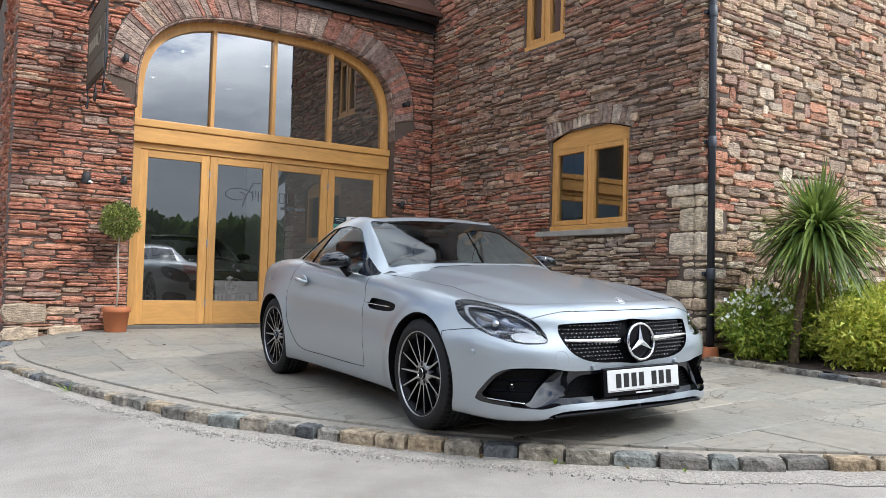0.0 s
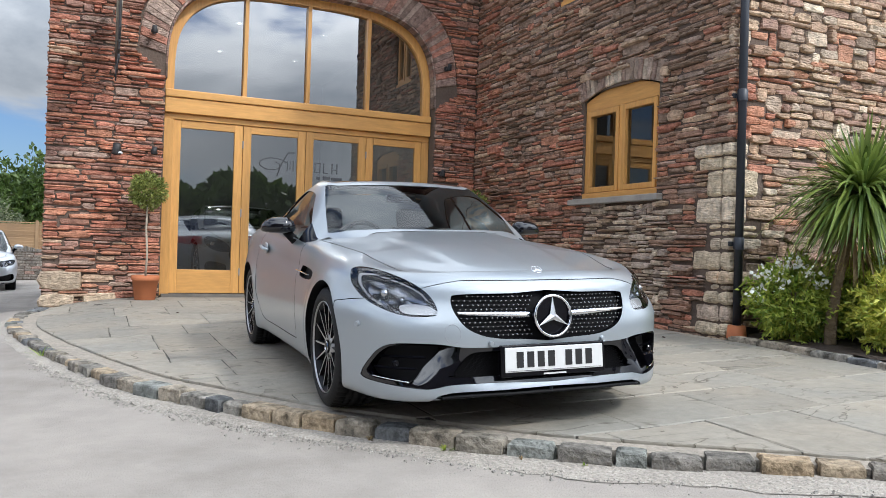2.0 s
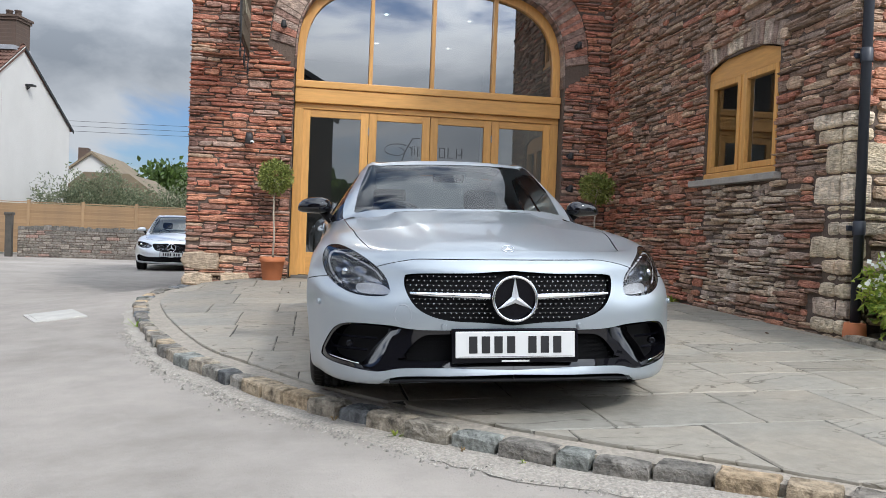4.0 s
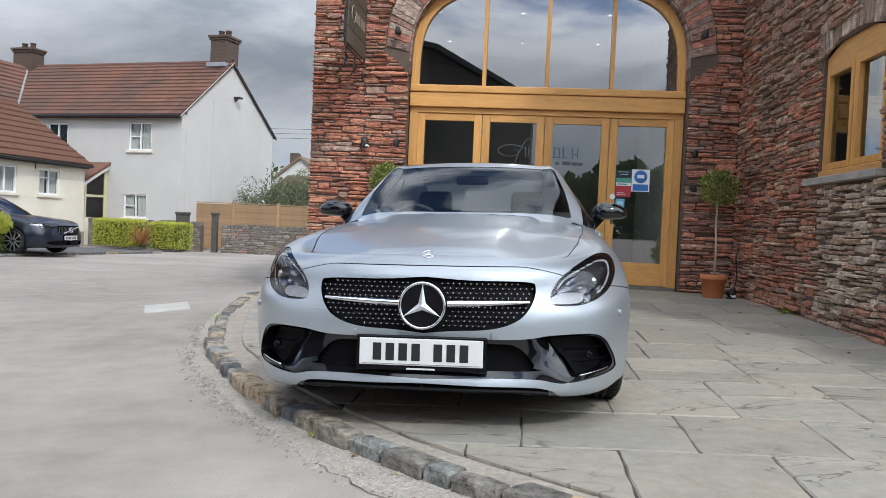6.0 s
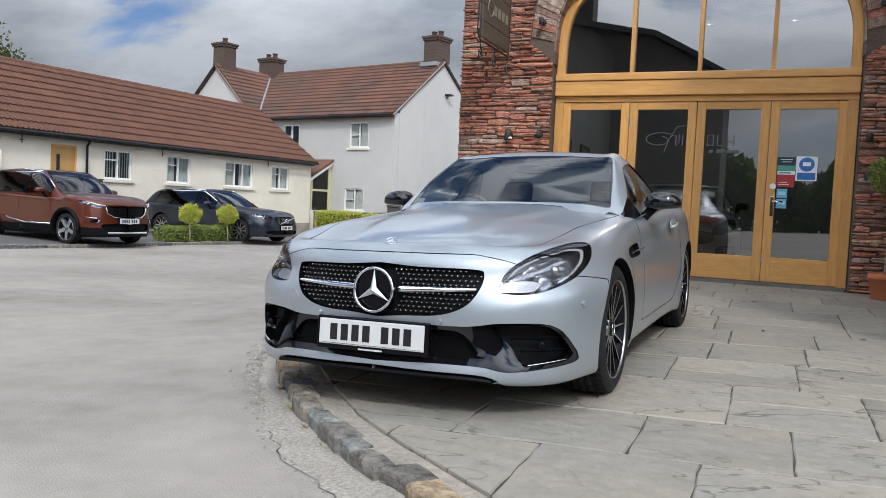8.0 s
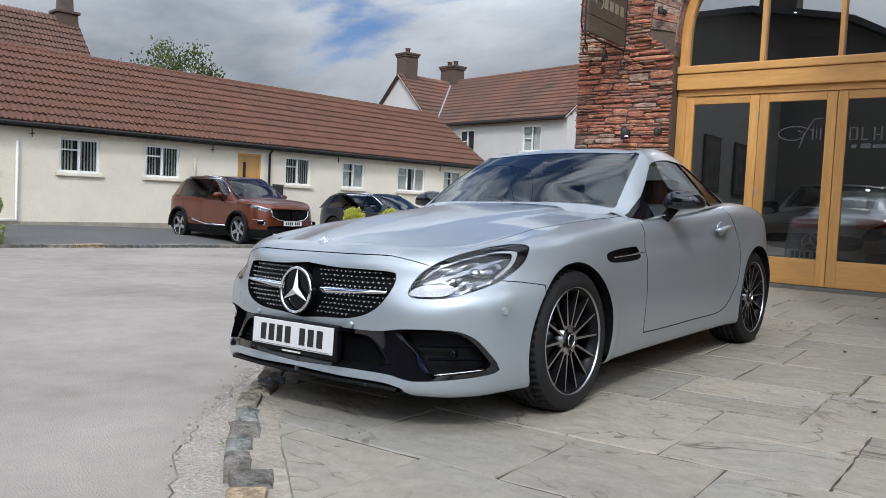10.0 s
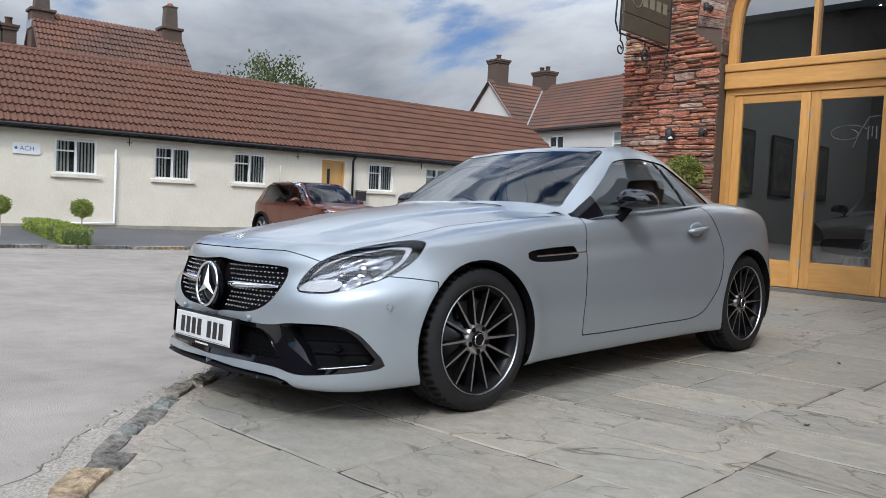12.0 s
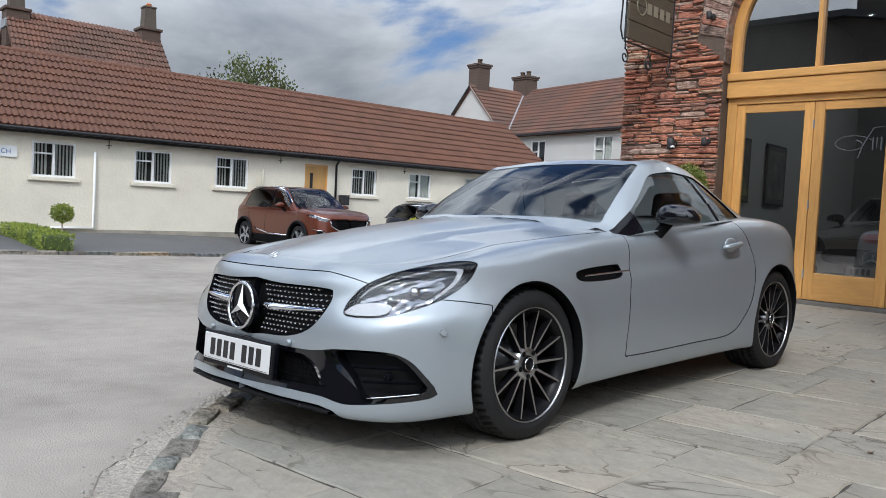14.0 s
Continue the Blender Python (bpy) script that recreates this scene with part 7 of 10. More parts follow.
for s in (1, -1):
    part("roof_rail", tube([(s * 0.60, -0.1, 1.575), (s * 0.61, 0.5, 1.615), (s * 0.59, 1.4, 1.585)], 0.014, 6), CHROME, suv, "", True)
    part("sill_trim", tube([(s * 0.925, -0.88, 0.43), (s * 0.912, 0.1, 0.425), (s * 0.922, 0.62, 0.50), (s * 0.925, 0.80, 0.56)], 0.020, 6), CHROME, suv, "bright strip along the sill", True)
    for y in (-1.30, 1.375):
        arc = [(s * (0.925 + 0.002), y + 0.435 * math.cos(t), 0.345 + 0.435 * math.sin(t)) for t in np.linspace(-0.1, math.pi + 0.1, 20)]
        part("arch_cladding", tube(arc, 0.040, 6), TRIM, suv, "black plastic wheel-arch moulding", True)
    part("fog_lamp_trim", tube([(s * 0.84, -1.83, 0.62), (s * 0.70, -2.03, 0.60), (s * 0.66, -2.08, 0.545), (s * 0.72, -2.05, 0.50)], 0.016, 6), CHROME, suv, "", True)
    part("fog_lamp_recess", box(s * 0.72 - 0.09, s * 0.72 + 0.09, -2.07, -1.95, 0.515, 0.60, 0.02), GLOSS, suv)
    part("lamp_brow", tube([(s * 0.56, -2.13, 0.875), (s * 0.68, -2.04, 0.895), (s * 0.83, -1.86, 0.955)], 0.012, 6), STAR, suv, "bright daytime light strip", True)
    part("grille_edge", tube([(s * 0.10, -2.205, 0.605), (s * 0.36, -2.175, 0.63), (s * 0.50, -2.12, 0.71), (s * 0.53, -2.11, 0.85)], 0.010, 6), CHROME, suv, "", True)

# dark estate car
spec = plain_spec(NAVY, 0.935, -2.46, 2.46, -1.50, 1.44, 0.340, 0.83, 1.00, 1.00, -0.92, -0.02, 1.85, 2.38, 1.46, 0.98,
                  grille=[(-0.02, 0.75), (0.30, 0.755), (0.43, 0.74), (0.40, 0.60), (0.30, 0.54), (-0.02, 0.53)],
                  intake=[(-0.02, 0.36), (0.60, 0.37), (0.70, 0.32), (0.55, 0.27), (-0.02, 0.27)],
                  lamp_mat=CLOUDY, lamp=[(0.50, 0.70), (0.64, 0.68), (0.82, 0.74), (0.875, 0.80), (0.80, 0.82), (0.62, 0.79), (0.51, 0.755)],
                  tail_lamp=[(2.2, 0.98), (2.44, 1.0), (2.44, 0.74), (2.3, 0.75)])
estate, h, d = build_car("parked_estate_car", pose(-13.72, 13.98, gz(-13.7, 14.0), 0, 0, 87), spec, "dark blue estate car parked in the yard before the cream building")
grille_bars(estate, spec, h, 15, 0.56, 0.73, 0.36, vertical=True)
simple_lamps(h)
plate(estate, -2.475, 0.45, tilt=-2)
part("grille_slash", tube([(-0.30, -2.47, 0.56), (0.30, -2.47, 0.73)], 0.010, 6), CHROME, estate)
part("grille_badge", tube([(0.062 * math.cos(t), -2.475, 0.645 + 0.062 * math.sin(t)) for t in np.linspace(0, 6.28, 24, endpoint=False)], 0.011, 6, closed=True), CHROME, estate, "plain chrome ring badge")
for s in (1, -1):
    part("roof_rail", tube([(s * 0.61, 0.0, 1.435), (s * 0.62, 0.8, 1.465), (s * 0.58, 1.7, 1.43)], 0.014, 6), CHROME, estate, "", True)

# pale silver saloon beyond the barn
spec = plain_spec(PALE_SILVER, 0.905, -2.35, 2.34, -1.50, 1.34, 0.325, 0.78, 0.98, 0.98, -0.90, 0.0, 0.95, 1.75, 1.43, 0.95,
                  grille=[(-0.02, 0.70), (0.32, 0.705), (0.45, 0.69), (0.42, 0.58), (0.32, 0.52), (-0.02, 0.51)],
                  intake=[(-0.02, 0.37), (0.55, 0.37), (0.80, 0.42), (0.83, 0.30), (0.70, 0.26), (-0.02, 0.26)],
                  lamp_mat=CLOUDY, lamp=[(0.48, 0.62), (0.62, 0.58), (0.80, 0.62), (0.86, 0.71), (0.80, 0.745), (0.62, 0.72), (0.50, 0.68)],
                  tail_lamp=[(2.1, 0.9), (2.3, 0.92), (2.3, 0.76), (2.15, 0.78)], spokes=12)
saloon, h, d = build_car("parked_saloon_car", pose(-4.62, 17.3, float(ground_z(-4.5, 16.5)), 0, 0, 5), spec, "pale silver saloon car parked in the lane beyond the barn")
grille_bars(saloon, spec, h, 6, 0.53, 0.69, 0.36)
simple_lamps(h)
part("badge_back", lathe([(0.0, 0.0), (0.10, 0.0), (0.10, -0.02)], 24, m=pose(0, -2.352, 0.605, 90, 0, 0)), GLOSS, saloon)
star_badge(saloon, 0.10, pose(0, -2.365, 0.605, -4, 0, 0), 0.02, "grille_badge")
plate(saloon, -2.372, 0.44, tilt=-2)

# sports car inside the showroom
spec = dict(ROADSTER)
spec.update(paint=GUNMETAL, dense=(40, 80, 20), rim_m=RIM_SILVER, mirror_mat=GLOSS, spokes=10, spoke_w=(0.014, 0.010),
            grille=[(-0.02, 0.575), (0.35, 0.58), (0.52, 0.56), (0.56, 0.50), (0.52, 0.43), (0.35, 0.40), (-0.02, 0.395)],
            intake=[(-0.02, 0.30), (0.45, 0.30), (0.52, 0.26), (-0.02, 0.25)],
            intake2=[(0.60, 0.36), (0.80, 0.40), (0.84, 0.30), (0.78, 0.245), (0.62, 0.25)])
spec["cabin"] = dict(ROADSTER["cabin"])
show, h, d = build_car("showroom_sports_car", pose(0.20, 7.86, 0.222, 0, 0, 2), spec, "gunmetal grey sports car standing inside the showroom behind the glass")
grille_bars(show, spec, h, 2, 0.487, 0.490, 0.50)
simple_lamps(h)
part("badge_back", lathe([(0.0, 0.0), (0.092, 0.0), (0.092, -0.02)], 24, m=pose(0, -2.052, 0.487, 90, 0, 0)), GLOSS, show)
star_badge(show, 0.092, pose(0, -2.066, 0.487, -4, 0, 0), 0.02, "grille_badge")
plate(show, -2.07, 0.335, tilt=-2)

# ---- plants ----


def leaf_mat(name, base, light, rough=0.5):
    """Leaves: colour from leaf to leaf, a little light through them."""
    m = bpy.data.materials.new(name)
    m.use_nodes = True
    t = m.node_tree
    n = t.nodes
    p = n["Principled BSDF"]
    p.inputs["Roughness"].default_value = rough
    g = n.new("ShaderNodeNewGeometry")
    r = n.new("ShaderNodeValToRGB")
    r.color_ramp.elements[0].color, r.color_ramp.elements[1].color = (*base, 1), (*light, 1)
    wire(t, g.outputs["Random Per Island"], r.inputs[0])
    wire(t, r.outputs[0], p.inputs["Base Color"])
    tr = n.new("ShaderNodeBsdfTranslucent")
    wire(t, r.outputs[0], tr.inputs[0])
    mx = n.new("ShaderNodeMixShader")
    mx.inputs[0].default_value = 0.35
    wire(t, p.outputs[0], mx.inputs[1])
    wire(t, tr.outputs[0], mx.inputs[2])
    wire(t, mx.outputs[0], n["Material Output"].inputs[0])
    MATS[name] = m
    return m


BOX_LEAF = leaf_mat("box_leaf", (0.10, 0.155, 0.022), (0.40, 0.45, 0.08))
BAY_LEAF = leaf_mat("bay_leaf", (0.09, 0.125, 0.025), (0.40, 0.44, 0.12))
CHOISYA = leaf_mat("choisya_leaf", (0.15, 0.26, 0.035), (0.60, 0.64, 0.12))
GOLD = leaf_mat("golden_leaf", (0.26, 0.34, 0.035), (0.72, 0.68, 0.13))
TREE_LEAF = leaf_mat("tree_leaf", (0.035, 0.065, 0.014), (0.11, 0.17, 0.035))
PALM_LEAF = leaf_mat("cordyline_leaf", (0.06, 0.11, 0.022), (0.30, 0.38, 0.085), 0.38)
DRY_LEAF = leaf_mat("dry_leaf", (0.20, 0.13, 0.06), (0.36, 0.27, 0.13), 0.7)
BRONZE = leaf_mat("bronze_leaf", (0.22, 0.09, 0.03), (0.55, 0.30, 0.11))
PETAL = mk("white_petal", (0.90, 0.89, 0.80), 0.6)
BARK = mk("brown_bark", (0.16, 0.115, 0.075), 0.9, vary=0.5, scale=20, tint=(0.07, 0.05, 0.035), bump=0.8, bump_scale=60)
PALE_STEM = mk("pale_stem", (0.48, 0.41, 0.32), 0.8, vary=0.4, scale=20, bump=0.3)


def leaves(points, normals, size, rnd, narrow=0.55, droop=0.25):
    """Folded pointed leaves at points, each turned at random about its own way."""
    k = len(points)
    d = normals + rnd.normal(0, 0.75, (k, 3))
    d /= np.linalg.norm(d, axis=1, keepdims=True)
    s = np.cross(d, rnd.normal(0, 1, (k, 3)))
    s /= np.maximum(np.linalg.norm(s, axis=1, keepdims=True), 1e-6)
    u = np.cross(s, d)
    L = (size * rnd.uniform(0.65, 1.35, k))[:, None]
    p0, p1 = points, points + d * L - u * L * droop
    mid = points + d * L * 0.5
    a, b = mid + s * L * narrow * 0.5 + u * L * 0.06, mid - s * L * narrow * 0.5 + u * L * 0.06
    V = np.stack([p0, a, p1, b], 1).reshape(-1, 3)
    i = np.arange(k) * 4
    F = np.concatenate([np.stack([i, i + 1, i + 2], 1), np.stack([i, i + 2, i + 3], 1)])
    return V, F


def blob_points(rnd, count, centre, radii, shell=0.35, lumps=0.18, freq=5.0, seed=0.0):
    """Points in the outer layer of an uneven ellipsoid."""
    d = rnd.normal(0, 1, (count, 3))
    d /= np.linalg.norm(d, axis=1, keepdims=True)
    bump = np.array([noise.noise(Vector(q * freq * 0.5) + Vector((seed, seed, seed))) for q in d])
    r = (1 - shell * rnd.random(count) ** 1.6) * (1 + lumps * bump * 2)
    return np.array(centre) + d * r[:, None] * np.array(radii), d


def leaf_mesh(name, V, F, material):
    return arrays(name, V, F, material)


def lollipop(name, at, pot, stem, ball, count, size, material, label, seed, stem_r=0.012, group=""):
    """A clipped ball on a bare stem, in a pot where pot is given (radius, height)."""
    rnd = np.random.default_rng(seed)
    t = thing(name, pose(*at), label, "potted tree" if pot else "topiary", group)
    z = 0.0
    if pot:
        r, h = pot
        part("pot", lathe([(0.0, 0.0), (r * 0.72, 0.0), (r * 0.76, 0.01), (r * 0.93, h * 0.78), (r, h * 0.79), (r * 1.02, h * 0.82), (r * 1.02, h), (r * 0.94, h), (r * 0.90, h * 0.86), (0.0, h * 0.86)], 36), TERRA, t, "terracotta pot", True)
        part("soil", lathe([(r * 0.9, h * 0.87), (0.0, h * 0.89)], 20), SOIL, t)
        z = h * 0.85
    w = 0.012
    part("stem", tube([(0, 0, z), (w, 0.004, z + (stem - z) * 0.35), (-w * 0.6, 0.006, z + (stem - z) * 0.7), (0.0, 0.0, stem + ball[2] * 0.8)], [stem_r * 1.1, stem_r, stem_r * 0.95, stem_r * 0.7], 8), PALE_STEM, t, "", True)
    twigs = bmesh.new()
    for i in range(16):
        d = Vector(rnd.normal(0, 1, 3)).normalized()
        a = Vector((0, 0, stem + ball[2] * 0.3))
        tube([a, a + Vector((d.x * ball[0], d.y * ball[1], abs(d.z) * ball[2] + ball[2] * 0.3)) * 0.7], [0.005, 0.002], 5, twigs)
    part("twig_growth", twigs, PALE_STEM, t)
    c = (0, 0, stem + ball[2] * 0.92)
    p, n = blob_points(rnd, count, c, ball, 0.5, 0.14, 6, seed * 1.7)
    V, F = leaves(p, n, size, rnd)
    part("crown", leaf_mesh("crown", V, F, material), None, t)
    return t


def shrub(name, at, radii, count, size, material, label, category, seed, flowers=0, base=BARK, tilt=0.0, group=""):
    rnd = np.random.default_rng(seed)
    t = thing(name, pose(*at), label, category, group)
    stems = bmesh.new()
    for i in range(10):
        a = rnd.uniform(0, 6.28)
        q = Vector((math.cos(a) * radii[0], math.sin(a) * radii[1], 0))
        tube([(0.1 * q.x, 0.1 * q.y, -0.05), (q.x * 0.4, q.y * 0.4, radii[2] * 0.7), (q.x * 0.75, q.y * 0.75, radii[2] * 1.2)], [0.014, 0.01, 0.005], 5, stems)
    part("stem_clump", stems, base, t)
    p, n = blob_points(rnd, count, (0, 0, radii[2] * 0.95), radii, 0.55, 0.28, 7, seed * 2.3)
    p[:, 2] = np.maximum(p[:, 2], 0.0 + 0.02 * rnd.random(len(p)))
    V, F = leaves(p, n, size, rnd, 0.42, 0.3)
    part("foliage", leaf_mesh("foliage", V, F, material), None, t)
    for k in range(flowers):
        a, e = rnd.uniform(2.6, 5.2), rnd.uniform(0.1, 1.2)
        d = np.array([math.cos(a) * math.cos(e), math.sin(a) * math.cos(e), math.sin(e)])
        c = np.array([0, 0, radii[2] * 0.95]) + d * radii * 1.04
        pt = c + rnd.normal(0, 0.036, (30, 3))
        V, F = leaves(pt, np.tile(d, (30, 1)), 0.032, rnd, 0.95, 0.0)
        part("blossom", leaf_mesh("blossom", V, F, PETAL), None, t, "white blossom")
    return t


def hedge(name, m, size, count, leaf, material, label, seed):
    """A clipped box hedge."""
    rnd = np.random.default_rng(seed)
    t = thing(name, m, label, "hedge")
    lx, ly, lz = size
    core = box(-lx / 2 + 0.06, lx / 2 - 0.06, -ly / 2 + 0.06, ly / 2 - 0.06, 0.0, lz - 0.06, 0.05)
    part("hedge_core", core, mk("hedge_shade", (0.07, 0.10, 0.025), 0.9, vary=0.5, scale=8), t)
    u = rnd.random((count, 3)) - 0.5
    ax = rnd.choice(3, count, p=[0.15, 0.5, 0.35])
    sg = np.where(rnd.random(count) < 0.5, -0.5, 0.5)
    n = np.zeros((count, 3))
    for k in range(3):
        on = ax == k
        s = np.where(k == 2, 0.5, sg)
        u[on, k] = (s * (1 - 0.12 * rnd.random(count)))[on]
        n[on, k] = (np.sign(s) * np.ones(count))[on]
    p = u * np.array(size) + (0, 0, lz / 2)
    p += 0.05 * np.array([[noise.noise(Vector(q) * 2.2 + Vector((seed, 0, k * 9))) for k in range(3)] for q in p])
    V, F = leaves(p, n, leaf, rnd, 0.6)
    part("foliage", leaf_mesh("foliage", V, F, material), None, t)
    return t


def tree(name, at, height, crown, count, size, material, label, seed, bare=False, limbs=9, lean=(0, 0), spread=0.07):
    """A tapered trunk, forking limbs and clumps of leaves along them."""
    rnd = np.random.default_rng(seed)
    t = thing(name, pose(*at), label, "tree")
    wood = bmesh.new()
    th = height * 0.38
    r0 = height * 0.022
    tube([(0, 0, -0.3), (0.03 * height * rnd.normal(), 0, th * 0.5), (lean[0], lean[1], th)], [r0 * 1.3, r0, r0 * 0.8], 9, wood)
    tips = []
    for i in range(limbs):
        a = 2 * math.pi * i / limbs + rnd.normal(0, 0.3)
        e = rnd.uniform(0.3, 1.25)
        d = Vector((math.cos(a) * math.cos(e) * crown[0], math.sin(a) * math.cos(e) * crown[1], math.sin(e) * crown[2]))
        p0 = Vector((lean[0], lean[1], th * rnd.uniform(0.8, 1.0)))
        p1, p2 = p0 + d * 0.45 + Vector(rnd.normal(0, 0.08, 3)) * height * 0.3, p0 + d * rnd.uniform(0.8, 1.05)
        tube([p0, p1, p2], [r0 * 0.5, r0 * 0.28, r0 * 0.08], 6, wood)
        for j in range(6):
            q = p1.lerp(p2, rnd.uniform(0, 1))
            w = q + Vector(rnd.normal(0, 1, 3)) * height * 0.10 + Vector((0, 0, height * 0.04))
            tube([q, q.lerp(w, 0.5) + Vector(rnd.normal(0, 0.02, 3)), w], [r0 * 0.14, r0 * 0.09, r0 * 0.03], 4, wood)
            tips.append(w)
        tips.append(p2)
    part("trunk", wood, BARK, t, "", True)
    tips = np.array([list(q) for q in tips])
    if not bare:
        c = tips[rnd.integers(0, len(tips), count)]
        p = c + rnd.normal(0, 1, (count, 3)) * height * spread * np.array((1.0, 1.0, 0.75))
        n = p - np.array((lean[0], lean[1], th))
        n /= np.linalg.norm(n, axis=1, keepdims=True)
        V, F = leaves(p, n, size, rnd, 0.65)
        part("crown", leaf_mesh("crown", V, F, material), None, t)
    return t


def sword_leaves(rnd, count, length, width, up, droop, base, steps=5, spread=(0.0, 6.28)):
    """Long strap leaves that rise from a point and bend over."""
    V, F = [], []
    for k in range(count):
        a, e = rnd.uniform(*spread), rnd.uniform(*up)
        h = np.array([math.cos(a), math.sin(a), 0])
        d = h * math.cos(e) + np.array([0, 0, math.sin(e)])
        s = np.cross(d, [0, 0, 1.0])
        s = s / max(np.linalg.norm(s), 1e-6)
        L, dr = length * rnd.uniform(0.7, 1.15), rnd.uniform(*droop)
        b = len(V)
        for i in range(steps + 1):
            t = i / steps
            p = np.array(base) + d * L * t + np.array([0, 0, -1.0]) * L * dr * t ** 2.2
            w = width * (0.55 + 0.9 * t) * (1 - t) ** 0.55 if t < 1 else 0.001
            fold = np.array([0, 0, 0.25 * w])
            V += [p - s * w + fold, p, p + s * w + fold]
        for i in range(steps):
            q = b + 3 * i
            F += [(q, q + 1, q + 4, q + 3), (q + 1, q + 2, q + 5, q + 4)]
    return V, F


def build_palm():
    x, y = 3.42, -0.73
    z = patio_z(x, y) + 0.05
    t = thing("cordyline_palm", pose(x, y, z), "cordyline palm with a ridged brown trunk and drooping green sword leaves", "palm")
    rnd = np.random.default_rng(8)
    pts = [(0, 0, -0.1), (0.01, 0.0, 0.2), (0.03, -0.03, 0.5), (0.08, -0.06, 0.8), (0.12, -0.09, 1.05)]
    part("trunk", tube(smooth_line(pts, 8), [0.048 - 0.0004 * i + 0.003 * (i % 2) for i in range(33)], 12), mk("palm_trunk", (0.24, 0.17, 0.10), 0.95, vary=0.6, scale=14, tint=(0.12, 0.085, 0.05), bump=0.9, bump_scale=40, stretch=(1, 1, 3)), t, "", True)
    top = (0.17, -0.12, 1.19)
    for n, lo, hi, dr, L, seed in ((200, 0.75, 1.5, (0.0, 0.45), 0.64, 1), (300, 0.1, 0.8, (0.25, 0.85), 0.76, 2), (240, -0.55, 0.15, (0.35, 0.8), 0.56, 3)):
        V, F = sword_leaves(np.random.default_rng(seed), n, L, 0.021, (lo, hi), dr, top)
        part("leaf_rosette", arrays("leaf_rosette", V, F, PALM_LEAF), None, t)
    V, F = sword_leaves(rnd, 45, 0.55, 0.010, (-1.2, -0.6), (0.2, 0.5), (0.12, -0.09, 1.02))
    part("dry_leaf_skirt", arrays("dry_leaf_skirt", V, F, DRY_LEAF), None, t, "dry hanging leaves")
    return t


build_palm()
for k, (px, py, rx, ry, rz, cnt, m, fl, sd) in enumerate((
        (3.40, -0.42, 0.40, 0.32, 0.33, 2800, CHOISYA, 7, 11), (3.98, -0.70, 0.48, 0.42, 0.36, 3600, CHOISYA, 2, 12), (3.62, -1.35, 0.42, 0.42, 0.30, 3400, GOLD, 1, 13),
        (4.7, -0.75, 0.55, 0.5, 0.36, 3600, GOLD, 0, 14), (4.35, -1.5, 0.5, 0.5, 0.33, 3400, CHOISYA, 0, 15), (5.5, -0.9, 0.6, 0.5, 0.38, 2600, GOLD, 0, 16), (5.2, -1.8, 0.6, 0.5, 0.34, 2400, CHOISYA, 0, 17))):
    shrub("choisya_shrub", (px, py, patio_z(px, py) + 0.05), (rx, ry, rz), int(cnt * 2.0), 0.055, m,
          "leafy choisya shrub with white flower clusters" if fl else "leafy choisya shrub with yellow-green new growth", "shrub", sd, fl, group="shrubs in the bed")
lollipop("potted_bay_tree", (-1.44, 4.68, patio_z(-1.44, 4.68) - 0.0), (0.155, 0.29), 1.10, (0.20, 0.20, 0.205), 2600, 0.036, BAY_LEAF, "clipped ball bay tree in a terracotta pot beside the oak doors", 21, group="potted bay trees")
lollipop("potted_bay_tree", (2.66, 4.36, patio_z(2.66, 4.36) - 0.0), (0.155, 0.28), 1.16, (0.225, 0.21, 0.19), 2100, 0.036, BAY_LEAF, "bushier ball bay tree in a terracotta pot by the stone corner", 22, group="potted bay trees")

# ---- stones, slabs and kerbs ----


def stone_block(rnd, u0, u1, v0, v1, proud, jit=0.007, inset=0.006):
    """A rough split stone: eight-cornered rings at the wall, the edge and the face, and a humped middle. Returns (u, v, out) points and faces."""
    w, h = u1 - u0, v1 - v0
    cu, cv = (u0 + u1) / 2, (v0 + v1) / 2
    jv, ju = min(jit, h * 0.14), min(jit * 2.2, w * 0.10)
    base = [(u0, v0), (cu, v0), (u1, v0), (u1, cv), (u1, v1), (cu, v1), (u0, v1), (u0, cv)]
    rough = [(u + rnd.uniform(-ju, ju) * (0.5 if k % 4 == 1 else 1), v + rnd.uniform(-jv, jv)) for k, (u, v) in enumerate(base)]
    for k in (0, 2, 4, 6):                      # corners knocked off
        c = rnd.uniform(0.06, 0.22)
        rough[k] = (rough[k][0] + (cu - rough[k][0]) * min(c, 0.03 / max(w, 0.03)), rough[k][1] + (cv - rough[k][1]) * c)
    tu, tv = rnd.uniform(-0.5, 0.5) * proud / max(w, 0.1) * 0.6, rnd.uniform(-0.2, 0.6) * proud / max(h, 0.05) * 0.35

    def lift(u, v):
        return (u - cu) * tu + (v - cv) * tv

    su, sv = 1 - min(0.4, 2 * inset / max(w, 0.03)), 1 - min(0.45, 2 * inset / max(h, 0.03))
    back = [(u, v, -0.02) for u, v in rough]
    edge = [(u, v, proud * 0.5 + rnd.uniform(-0.003, 0.003)) for u, v in rough]
    face = [(cu + (u - cu) * su, cv + (v - cv) * sv, max(0.004, proud + lift(u, v) + rnd.uniform(-0.006, 0.004))) for u, v in rough]
    pts = back + edge + face + [(cu + rnd.uniform(-0.15, 0.15) * w, cv, proud + rnd.uniform(0.0, 0.006))]
    f = [(o + i, o + (i + 1) % 8, o + 8 + (i + 1) % 8, o + 8 + i) for o in (0, 8) for i in range(8)]
    f += [(16 + i, 16 + (i + 1) % 8, 24) for i in range(8)]
    return pts, f


